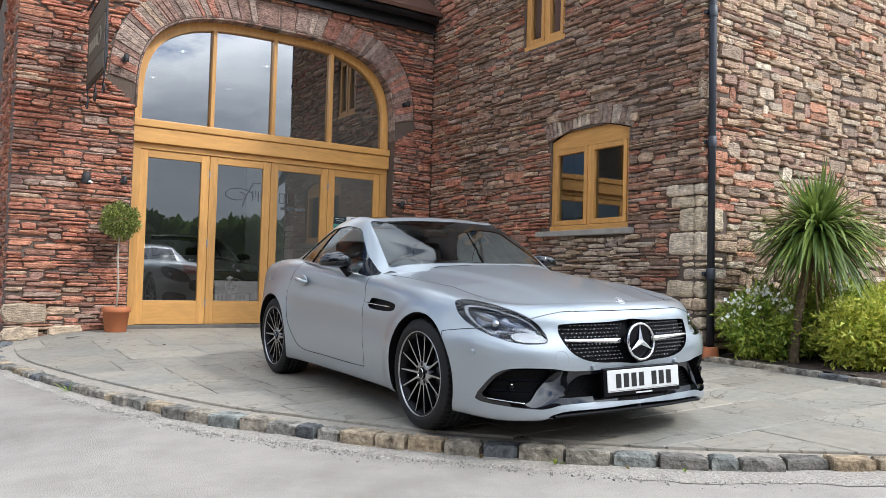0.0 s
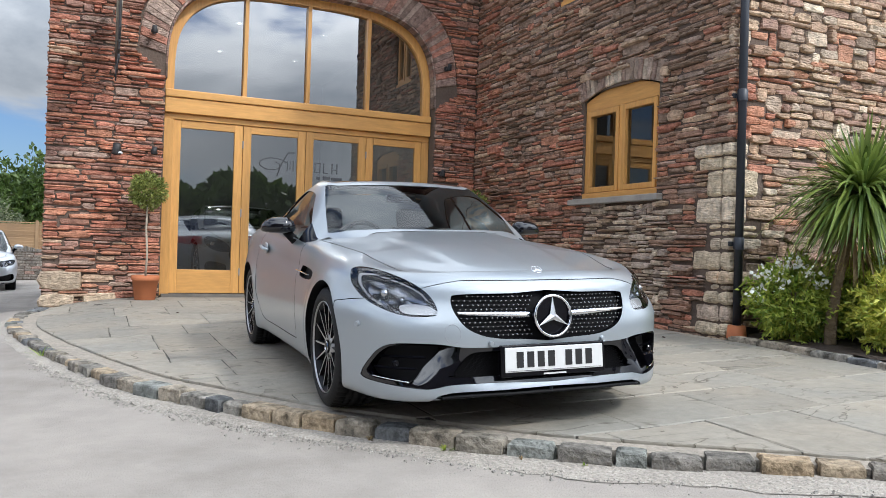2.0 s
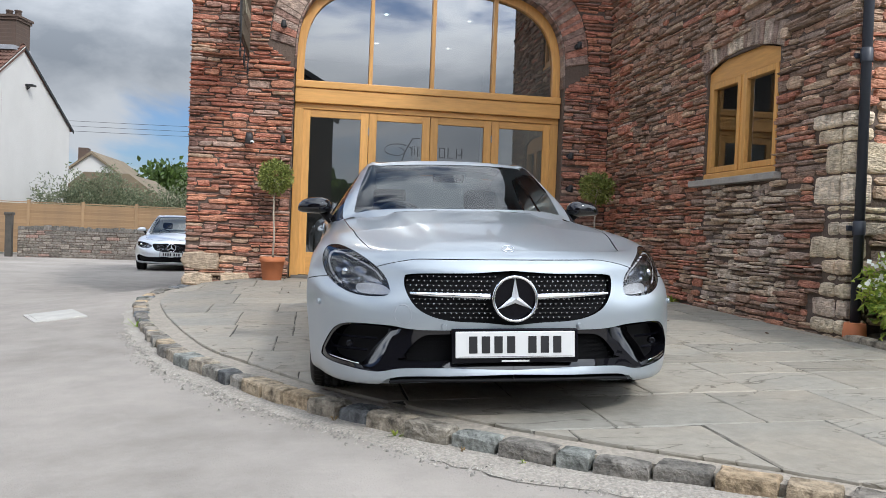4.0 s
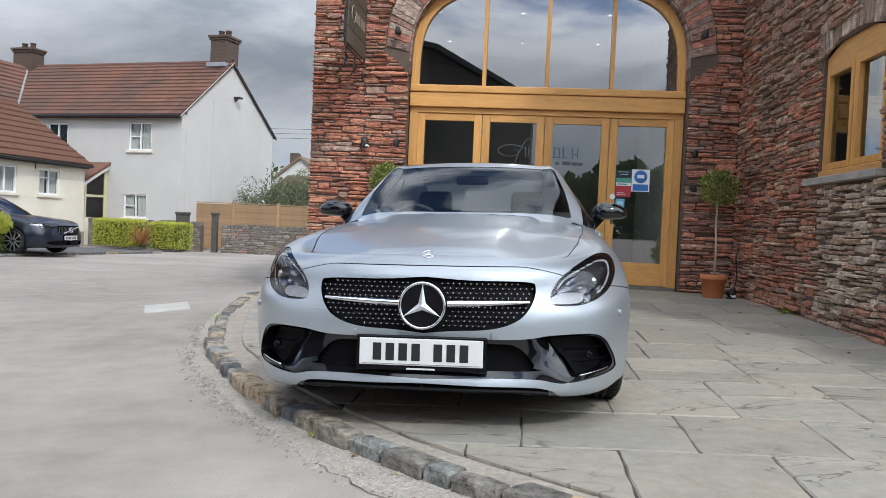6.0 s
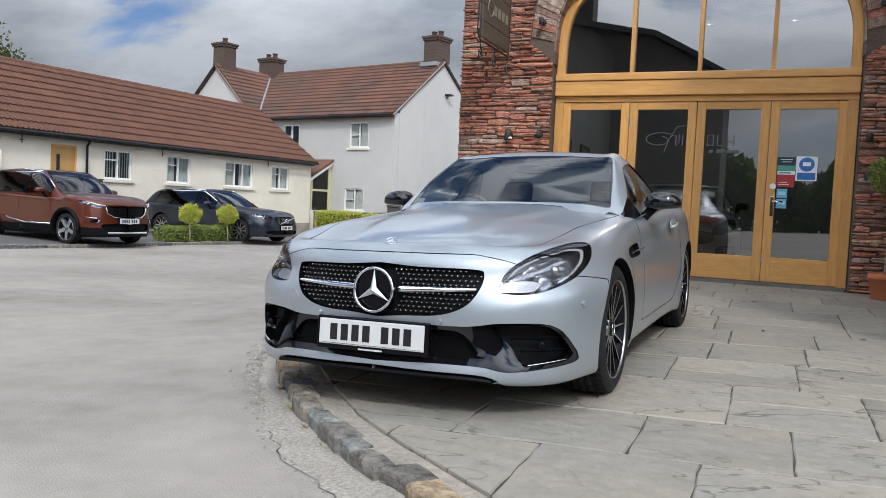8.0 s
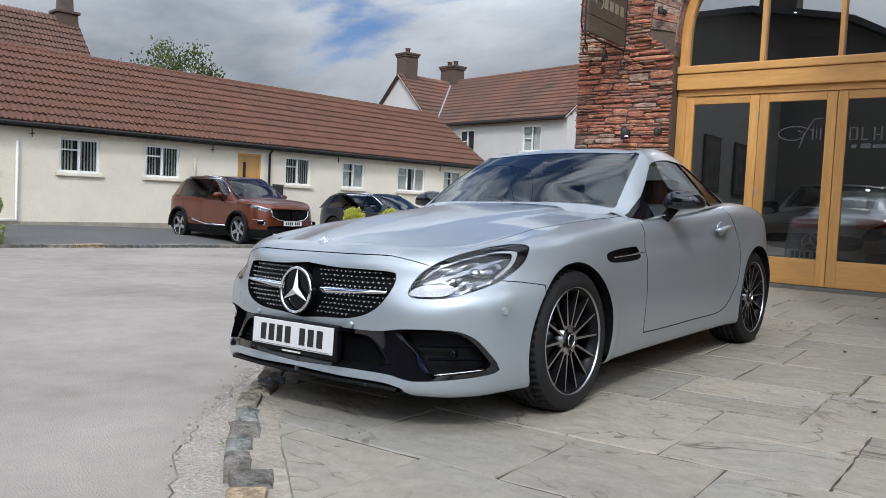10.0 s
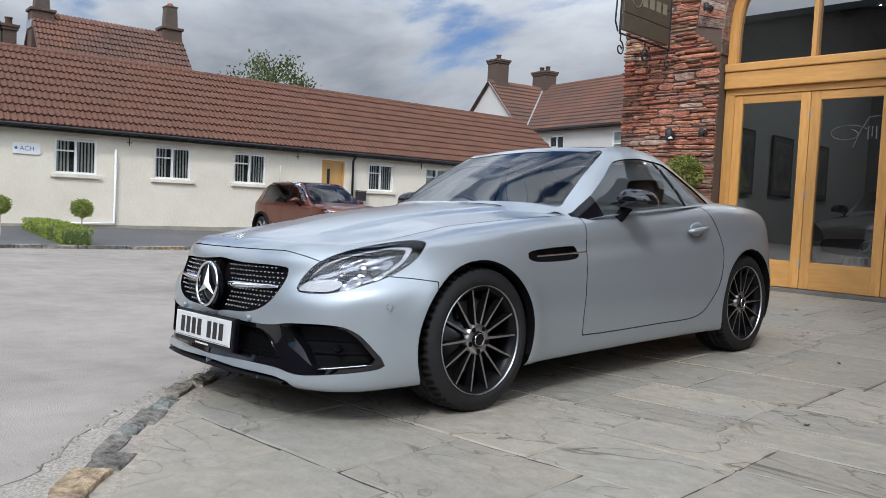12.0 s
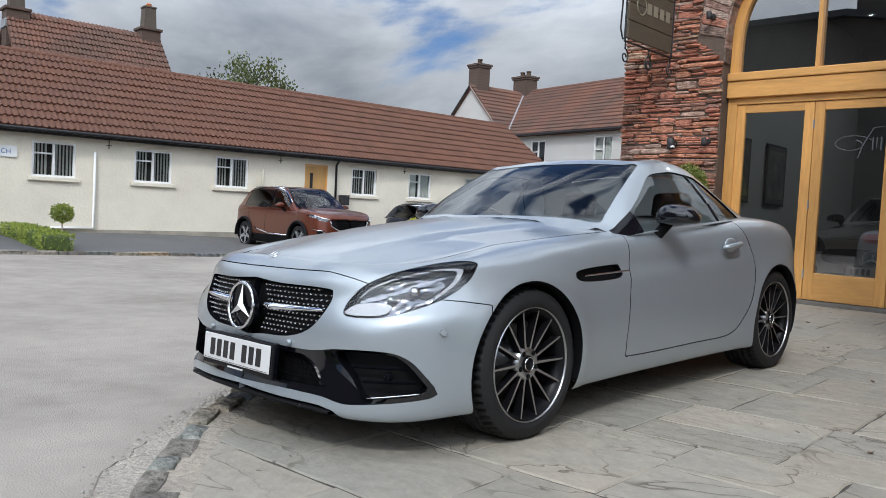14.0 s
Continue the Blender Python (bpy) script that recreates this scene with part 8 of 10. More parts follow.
def toned(name, V, F, tones, per, material):
    """A mesh whose vertices carry a colour; tones has one colour for each run of per vertices."""
    me = arrays(name, V, F, material)
    at = me.color_attributes.new("tone", "FLOAT_COLOR", "POINT")
    col = np.ones((len(V), 4), np.float32)
    col[:, :3] = np.repeat(np.array(tones), per, 0)
    at.data.foreach_set("color", col.ravel())
    return me


def free_spans(lo, hi, blocked):
    out, a = [], lo
    for b, c in sorted(blocked):
        if b > a:
            out.append((a, min(b, hi)))
        a = max(a, c)
    if a < hi:
        out.append((a, hi))
    return [(p, q) for p, q in out if q - p > 0.03]


def rubble(wall, to_world, u_range, z_range, blocked, tone, seed, near, heights=(0.027, 0.060), lengths=(0.11, 0.44), big=0.0):
    """Courses of rubble on a wall. to_world(u, z, out) gives the place; blocked(z) the spans left free; near(u, z) picks the stones that are objects."""
    rnd = random.Random(seed)
    V, F, tones = [], [], []
    z, count = z_range[0], 0
    taken = []
    while z < z_range[1]:
        h = rnd.uniform(*heights) * (1.25 if rnd.random() < 0.12 else 1)
        nxt = []
        for a, b in free_spans(*u_range, blocked(z + h / 2) + taken):
            u = a
            while u < b - 0.02:
                ln = rnd.uniform(*lengths) * (0.6 if rnd.random() < 0.25 else 1)
                if b - u - ln < 0.09:
                    ln = b - u
                tall = rnd.random() < 0.10 + big and z + 2 * h < z_range[1] and not any(p < u + ln and q > u for p, q in blocked(z + h * 1.8))
                hh = h * rnd.uniform(1.7, 1.95) if tall else h
                if tall:
                    nxt.append((u, u + ln))
                wave = 0.022 * math.sin(u * 2.3 + z * 1.7) + 0.014 * math.sin(u * 5.1 + z * 3) + rnd.uniform(-0.006, 0.006)
                g = 0.003
                pts, fs = stone_block(rnd, u + g, u + ln - g, z + g + wave, z + hh - g + wave, rnd.uniform(0.008, 0.036) + (0.028 if rnd.random() < 0.2 else 0))
                pw = [to_world(*p) for p in pts]
                col = tone(u + ln / 2, z + hh / 2, rnd)
                if near(u, z) and count < 300:
                    count += 1
                    part("stone", toned("stone", pw, fs, [col], len(pw), STONE), None, wall)
                else:
                    k = len(V)
                    V += pw
                    F += [tuple(i + k for i in q) for q in fs]
                    tones.append(col)
                u += ln
        taken = nxt
        z += h
    ob = part("stonework", toned("stonework", V, F, tones, 25, STONE), None, wall)
    tagged(ob, kind="stuff")


def blend(rnd, *choices):
    """One of the weighted colours, shifted a little."""
    x = rnd.random() * sum(w for w, _ in choices)
    for w, c in choices:
        x -= w
        if x <= 0:
            break
    total = sum(w for w, _ in choices)
    mean = [sum(w * q[i] for w, q in choices) / total for i in range(3)]
    k = rnd.uniform(0.84, 1.18)
    return tuple(min(0.9, (0.70 * q + 0.30 * m) * k) for q, m in zip(c, mean))


RED, RUST, PLUM, GREY, TAN, BUFF, CREAM_S = (0.46, 0.18, 0.118), (0.55, 0.25, 0.15), (0.33, 0.20, 0.16), (0.40, 0.31, 0.25), (0.54, 0.40, 0.275), (0.60, 0.50, 0.385), (0.70, 0.61, 0.47)


def wave_at(u, z, s):
    return noise.noise(Vector((u * 0.9, z * 1.3, s)))


def tone_arch(u, z, rnd):
    n = wave_at(u, z, 3.1)
    red = max(0.35, 1.3 + 1.6 * n)
    low = max(0.0, 0.9 - z) if u < CX else 0
    deep = (0.24, 0.135, 0.10)
    return blend(rnd, (red * 1.1, RED), (red * 0.9, RUST), (0.8 - 0.4 * n, PLUM), (0.4 - n * 0.4, GREY), (0.7, deep), (0.15 + low * 1.5, TAN), (low, BUFF))


def tone_side(u, z, rnd):
    patch = 0.95 / (1 + math.exp((z - 2.45 + 0.28 * (u - 2.4)) / 0.12)) * (u > 2.2) + 0.35 * (u < 0.95 and z < 1.95) + 0.9 * math.exp(-((u - 0.72) / 0.18) ** 2 - ((z - 2.05) / 0.25) ** 2) + (0.7 if u > 4.2 else 0)
    pale = 1.0 if (0.75 + 0.2 * wave_at(z, u, 3.0) < u < 2.25 and 0.3 < z < 1.42) else 0.0
    return blend(rnd, (patch * 2.2, RED), (patch, RUST), (1.9, (0.36, 0.215, 0.15)), (0.75, GREY), (0.9 + 1.6 * pale, TAN), (pale * 6.0, BUFF), (pale * 3.5, (0.46, 0.37, 0.31)), (1.3, (0.24, 0.175, 0.13)), (0.35, RED))


def tone_front(u, z, rnd):
    patch = math.exp(-((u - 3.35) / 0.28) ** 2 - ((z - 2.15) / 0.45) ** 2) * 4 + 0.25 * max(0.0, wave_at(u, z, 8.0) + 0.1)
    return blend(rnd, (patch, RED), (patch * 1.2, RUST), (0.6, PLUM), (0.9, (0.30, 0.23, 0.175)), (2.0, TAN), (0.7, BUFF), (0.15, CREAM_S), (1.5, (0.44, 0.30, 0.21)), (0.45, RUST))


def build_stonework():
    arch, side, front, end = (bpy.data.objects[n] for n in ("wall_arch", "wall_wing_side", "wall_wing_front", "wall_end"))

    def arch_gap(z):
        if z < SPRING:
            return [(CX - HALF - 0.035, CX + HALF + 0.035)]
        g = 0.36
        q = (z - SPRING) / (RISE + g)
        if q >= 1:
            return []
        w = (HALF + g) * (1 - q ** ARCH_N) ** (1 / ARCH_N)
        lim = 0.0 if z > SPRING + 0.25 else g * (1 - (z - SPRING) / 0.25)
        return [(CX - w + lim, CX + w - lim)]

    rubble(arch, lambda u, z, o: (u, FACE_Y + 0.02 - o, z), (-2.56, WING_X + 0.02), (0.02, 4.95), arch_gap, tone_arch, 41,
           lambda u, z: u < CX - HALF and 0.3 < z < 2.9)

    def side_gap(z):
        out = []
        if 1.43 < z < 2.84:
            out.append((0.985 - 0.04 * (z > 2.5), 2.275 + 0.04 * (z > 2.5)) if z > 1.52 else (0.90, 2.45))
        if 3.84 < z < 5.0:
            out.append((2.07, 2.84))
        if z < 1.93:
            out.append((-0.1, 0.28 + 0.16 * (int(z / 0.24) % 2)))
        return out

    rubble(side, lambda u, z, o: (WING_X + 0.02 - o, u, z), (-0.02, 4.99), (0.05, 6.6), side_gap, tone_side, 42, lambda u, z: u < 3.6 and 0.4 < z < 2.6)
    rubble(front, lambda u, z, o: (u, 0.02 - o, z), (WING_X - 0.02, 10.0), (0.10, 6.4),
           lambda z: [(WING_X - 0.1, WING_X + 0.22 + 0.18 * (int(z / 0.24 + 1) % 2))] if z < 1.93 else [], tone_front, 43, lambda u, z: u < 5.2 and 0.6 < z < 2.8, heights=(0.034, 0.085), big=0.06)
    rubble(end, lambda u, z, o: (-2.51 - o, u, z), (5.06, 7.5), (-0.3, 4.95), lambda z: [], tone_arch, 44, lambda u, z: False)
    # arch stones
    rnd = random.Random(9)
    a, b = arch_line(0.035, 116), arch_line(0.36, 116)
    n = 116
    i = 3
    while i < n - 3:
        st = 2 if rnd.random() < 0.75 else 1
        j = min(i + st, n - 3)
        g = 0.03
        lift = rnd.uniform(0.012, 0.03)
        q = [a[i], a[j], b[j], b[i]]
        c = np.mean(q, 0)
        q = [tuple(c + (np.array(p) - c) * 0.955) for p in q]
        in_ = [tuple(c + (np.array(p) - c) * 0.85) for p in q]
        V = [(x, FACE_Y + 0.03, z) for x, z in q] + [(x, FACE_Y + 0.02 - lift * 0.5, z) for x, z in q] + [(x + rnd.uniform(-.004, .004), FACE_Y + 0.02 - lift, z) for x, z in in_]
        F = [(8, 9, 10, 11)] + [(o + k, o + (k + 1) % 4, o + 4 + (k + 1) % 4, o + 4 + k) for o in (0, 4) for k in range(4)]
        col = blend(rnd, (1.4, PLUM), (1.2, GREY), (0.5, RED), (0.5, TAN), (0.6, (0.25, 0.18, 0.15)))
        part("arch_stone", toned("arch_stone", V, F, [col], 12, STONE), None, arch)
        i = j
    # inner brick ring of the reveal
    a, b = arch_line(0.033, 90), arch_line(0.033, 90)
    for i in range(0, 90):
        p, q = np.array(a[i]), np.array(a[i + 1])
        mid = (p + q) / 2 - np.array((CX, SPRING))
        nrm = mid / np.linalg.norm(mid)
        w = (q - p) * 0.46
        c = (p + q) / 2
        V = []
        for y, d in ((FACE_Y + 0.005, 0.0), (FACE_Y + 0.005, -0.022), (FACE_Y + 0.17, -0.022), (FACE_Y + 0.17, 0.0)):
            for s in (-1, 1):
                x, z = c + w * s + nrm * d
                V.append((x, y, z))
        F = [(0, 1, 3, 2), (2, 3, 5, 4), (4, 5, 7, 6), (0, 2, 4, 6), (1, 7, 5, 3)]
        col = blend(rnd, (1.2, PLUM), (0.8, GREY), (0.5, (0.12, 0.09, 0.075)))
        part("reveal_brick", toned("reveal_brick", V, F, [col], 8, STONE), None, arch)
    # soldier course over the window
    ym, hw = 1.63, 0.70
    k = 21
    for i in range(k):
        t0, t1 = (-1 + 2 * i / k), (-1 + 2 * (i + 1) / k)

        def at(t, r):
            return (ym + hw * t * (1 + 0.10 * r), 2.60 + 0.13 * (1 - t * t) + 0.235 * r - 0.02 * abs(t) * r)

        q = [at(t0, 0), at(t1, 0), at(t1, 1), at(t0, 1)]
        c = np.mean(q, 0)
        q = [tuple(c + (np.array(p) - c) * (0.90, 0.985)) for p in q]
        in_ = [tuple(c + (np.array(p) - c) * (0.82, 0.95)) for p in q]
        lift = rnd.uniform(0.012, 0.026)
        V = [(WING_X + 0.03, y, z) for y, z in q] + [(WING_X + 0.02 - lift * 0.6, y, z) for y, z in q] + [(WING_X + 0.02 - lift, y, z) for y, z in in_]
        F = [(8, 9, 10, 11)] + [(o + m, o + (m + 1) % 4, o + 4 + (m + 1) % 4, o + 4 + m) for o in (0, 4) for m in range(4)]
        part("brick", toned("brick", V, F, [blend(rnd, (1, (0.36, 0.27, 0.21)), (1, (0.30, 0.20, 0.16)), (0.6, BUFF), (0.5, GREY))], 12, STONE), None, side)
    # corner stones of the wing
    z, i = 0.14, 0
    while z < 1.88:
        h = 0.24 * (int(z / 0.24) + 1) - z
        h = max(0.12, min(h, 0.26)) * (0.5 if rnd.random() < 0.4 else 1.0)
        ls, lf = 0.28 + 0.16 * (int((z + 0.05) / 0.24) % 2), 0.22 + 0.18 * (int((z + 0.05) / 0.24 + 1) % 2)
        o = rnd.uniform(0.015, 0.045)
        ls, lf = ls + rnd.uniform(-0.07, 0.02), lf + rnd.uniform(-0.06, 0.02)
        bm = box(WING_X + 0.02 - o, WING_X + lf - 0.006, 0.02 - o, 0.10, z + 0.004, z + h - 0.006, 0.03)
        box(WING_X + 0.02 - o, WING_X + 0.10, 0.1005, ls - 0.006, z + 0.004, z + h - 0.006, 0.03, bm)
        bmesh.ops.subdivide_edges(bm, edges=[e for e in bm.edges if e.calc_length() > 0.07], cuts=2, use_grid_fill=True)
        for v in bm.verts:
            q = v.co * 11 + Vector((0, 0, i * 3.0))
            v.co += Vector((noise.noise(q), noise.noise(q + Vector((9, 0, 0))), noise.noise(q + Vector((0, 9, 0))) * 0.9)) * 0.014
        me = mesh_of("quoin", bm, STONE)
        at = me.color_attributes.new("tone", "FLOAT_COLOR", "POINT")
        col = blend(rnd, (2, (0.66, 0.54, 0.38)), (1.6, BUFF), (1.2, TAN), (0.5, GREY))
        at.data.foreach_set("color", np.tile(np.array((*col, 1), np.float32), len(me.vertices)))
        part("quoin", me, None, front)
        z += h
        i += 1
    # large pale stones at the foot of the arch wall
    for x0, x1, z0, z1 in ((-2.58, -2.12, 0.26, 0.50), (-2.57, -2.20, 0.06, 0.24), (-2.12, -1.75, 0.08, 0.25)):
        pts, fs = stone_block(rnd, x0, x1, z0, z1, 0.06, 0.012, 0.02)
        part("stone", toned("stone", [(u, FACE_Y + 0.02 - o, z) for u, z, o in pts], fs, [blend(rnd, (1, (0.46, 0.36, 0.26)), (1, (0.52, 0.40, 0.28)))], 25, STONE), None, arch)


def clip_box(poly, x0, x1, y0, y1):
    """The part of a flat outline inside a rectangle."""
    def half(p, keep, cut):
        out = []
        for a, b in zip(p, p[1:] + p[:1]):
            if keep(a):
                out.append(a)
            if keep(a) != keep(b):
                out.append(cut(a, b))
        return out

    def cx(v):
        return lambda a, b: (v, a[1] + (b[1] - a[1]) * (v - a[0]) / (b[0] - a[0]))

    def cy(v):
        return lambda a, b: (a[0] + (b[0] - a[0]) * (v - a[1]) / (b[1] - a[1]), v)

    for keep, cut in ((lambda p: p[0] >= x0, cx(x0)), (lambda p: p[0] <= x1, cx(x1)), (lambda p: p[1] >= y0, cy(y0)), (lambda p: p[1] <= y1, cy(y1))):
        poly = half(poly, keep, cut)
        if len(poly) < 3:
            return []
    return poly


def slab_edge(extra=0.0):
    """The slabs' outer line: a sandy strip lies before the kerb, which narrows towards the lane."""
    far, close = kerb_offset(0.25 + extra), kerb_offset(0.20 + extra)
    k = np.clip((np.arange(len(KERB)) - 62) / 22, 0, 1)[:, None]
    return far * (1 - k) + close * k


def kerb_offset(d):
    t = np.gradient(KERB, axis=0)
    t /= np.linalg.norm(t, axis=1, keepdims=True)
    return KERB + np.stack([-t[:, 1], t[:, 0]], 1) * d


def build_paving():
    bm = strips([tuple(p) for p in slab_edge(0.004)] + [(8.9, 0.0), (WING_X - 0.01, 0.0), (WING_X - 0.01, 5.10), (-2.40, 5.10)], -0.003)
    part("joint_bed", bm, mk("dark_joint_grit", (0.035, 0.032, 0.027), 0.95, vary=0.95, scale=3.5, tint=(0.11, 0.097, 0.077), grain=0.4, bump=0.8), patio)
    rnd = random.Random(17)
    edge = [tuple(p) for p in slab_edge()] + [(8.9, 0.0), (WING_X - 0.01, 0.0), (WING_X - 0.01, 5.10), (-2.40, 5.10)]
    rows = [-6.8, -6.1, -5.3, -4.6, -3.75, -2.95, -2.19, -1.6, -0.82, -0.12, 0.52, 1.15, 1.95, 2.55, 3.30, 3.95, 4.55, 5.12]
    fixed = {-2.95: (0.73, 1.31, 2.1), -2.19: (0.35, 1.05, 1.62, 2.4), -1.6: (0.05, 0.78, 1.366, 1.95, 2.5), -0.82: (-0.55, 0.3, 1.02, 1.68, 2.42), -0.12: (-1.18, -0.6, 0.2, 1.19, 1.75, 2.3)}
    for y0, y1 in zip(rows, rows[1:]):
        xs = list(fixed.get(y0, ()))
        x = (xs[-1] if xs else -3.0) + rnd.uniform(0.3, 0.9)
        while x < 9.0:
            xs.append(x)
            x += rnd.uniform(0.42, 1.05)
        if y0 in fixed:
            x = xs[0] - rnd.uniform(0.5, 0.9)
            while x > -3.0:
                xs.insert(0, x)
                x -= rnd.uniform(0.5, 1.0)
        xs = [-3.1] + xs + [9.0]
        for xa, xb in zip(xs, xs[1:]):
            cuts = [(xa, xb, y0, y1)]
            if y1 - y0 > 0.68 and rnd.random() < 0.30:
                m = y0 + (y1 - y0) * rnd.uniform(0.4, 0.6)
                cuts = [(xa, xb, y0, m), (xa, xb, m, y1)]
            for a, b, c, d in cuts:
                g, gy = rnd.uniform(0.0012, 0.0035), rnd.uniform(0.003, 0.008)
                q = clip_box(edge, a + g, b - g, c + gy, d - gy)
                if len(q) < 3:
                    continue
                cen = np.mean(q, 0)
                area = 0.5 * abs(sum(p[0] * r[1] - r[0] * p[1] for p, r in zip(q, q[1:] + q[:1])))
                if area < 0.0035:
                    continue
                dz, tx, ty = rnd.uniform(0.0005, 0.004), rnd.uniform(-0.004, 0.004), rnd.uniform(-0.004, 0.004)

                def lift(p, e):
                    return (p[0], p[1], patio_z(p[0], p[1]) + dz + tx * (p[0] - cen[0]) + ty * (p[1] - cen[1]) - e)

                # hewn edges: each side bends a little twice
                q = [(p[0] + (r[0] - p[0]) * u + rnd.uniform(-0.004, 0.004), p[1] + (r[1] - p[1]) * u + rnd.uniform(-0.005, 0.005))
                     for p, r in zip(q, q[1:] + q[:1]) for u in ((0, 0.17, 0.36, 0.52, 0.70, 0.88) if math.dist(p, r) > 0.3 else (0, 0.5) if math.dist(p, r) > 0.12 else (0,))]
                inner = [tuple(cen + (np.array(p) - cen) * (1 - 0.007 / max(0.12, np.linalg.norm(np.array(p) - cen)))) for p in q]
                k = len(q)
                V = [lift(p, 0.034) for p in q] + [lift(p, 0.006) for p in q] + [lift(p, 0.0) for p in inner]
                F = [tuple(range(2 * k, 3 * k))] + [(o + i, o + (i + 1) % k, o + k + (i + 1) % k, o + k + i) for o in (0, k) for i in range(k)]
                col = tuple(np.array((0.288, 0.268, 0.230)) * rnd.uniform(0.88, 1.08))
                part("slab", toned("slab", V, F, [col], 3 * k, SLAB), None, patio)


def kerb_stones(parent, line, width, top, drop, seed, lengths, out=0.0):
    """Rough blocks set end to end along a line; top(x, y) and drop(x, y) give their upper and lower heights."""
    rnd = random.Random(seed)
    seg = np.linalg.norm(np.diff(line, axis=0), axis=1)
    s = np.concatenate([[0], np.cumsum(seg)])

    def at(q):
        p = np.array([np.interp(q, s, line[:, 0]), np.interp(q, s, line[:, 1])])
        e = np.array([np.interp(q + 0.02, s, line[:, 0]), np.interp(q + 0.02, s, line[:, 1])]) - np.array([np.interp(q - 0.02, s, line[:, 0]), np.interp(q - 0.02, s, line[:, 1])])
        e /= max(np.linalg.norm(e), 1e-9)
        return p, e, np.array([-e[1], e[0]])

    q = 0.0
    while q < s[-1] - 0.12:
        ln = rnd.uniform(*lengths)
        p, e, n = at(q + ln / 2)
        w, o, dz = width * rnd.uniform(0.8, 1.2), rnd.uniform(-0.014, 0.014), rnd.uniform(-0.010, 0.008)
        V = []
        zt, zl = top(p[0], p[1]) + dz, drop(p[0], p[1])
        gap, r = rnd.uniform(0.006, 0.011), rnd.uniform(0.010, 0.018)
        ring = ((-1, 0), (0, 0), (1, 0), (1, 0.5), (1, 1), (0, 1), (-1, 1), (-1, 0.5))
        jog = [(rnd.uniform(-0.003, 0.005), rnd.uniform(-0.008, 0.008)) for _ in ring]
        for inset, z, j in ((0.0, zl, 0.0), (0.0, zt - r, 0.005), (r * 0.35, zt - r * 0.35, 0.004), (r * 1.1, zt, 0.004)):
            for (a, b), (ja, jb) in zip(ring, jog):
                along = a * (ln / 2 - gap - inset * (1 if b in (0, 1) else 0.9)) + ja * (a != 0)
                across = b * w + o + jb + inset * (1 - 2 * b)
                x, y = p + e * along + n * across
                V.append((x, y, z + rnd.uniform(-j, j)))
        x, y = p + n * (w / 2 + o)
        V.append((x, y, zt + rnd.uniform(-0.003, 0.006)))
        F = [(k0 + i, k0 + (i + 1) % 8, k0 + 8 + (i + 1) % 8, k0 + 8 + i) for k0 in (0, 8, 16) for i in range(8)] + [(24 + i, 24 + (i + 1) % 8, 32) for i in range(8)]
        k = rnd.uniform(0.85, 1.15)
        col = tuple(k * q for q in rnd.choice(KERB_TONES))
        part("kerb_stone", toned("kerb_stone", V, F, [col], 33, KERB_STONE), None, parent)
        q += ln


KERB_TONES = ((0.21, 0.195, 0.168), (0.235, 0.21, 0.17), (0.29, 0.25, 0.195), (0.24, 0.215, 0.18), (0.37, 0.28, 0.18), (0.33, 0.262, 0.18), (0.125, 0.128, 0.129), (0.16, 0.147, 0.128), (0.16, 0.147, 0.128), (0.185, 0.19, 0.172))


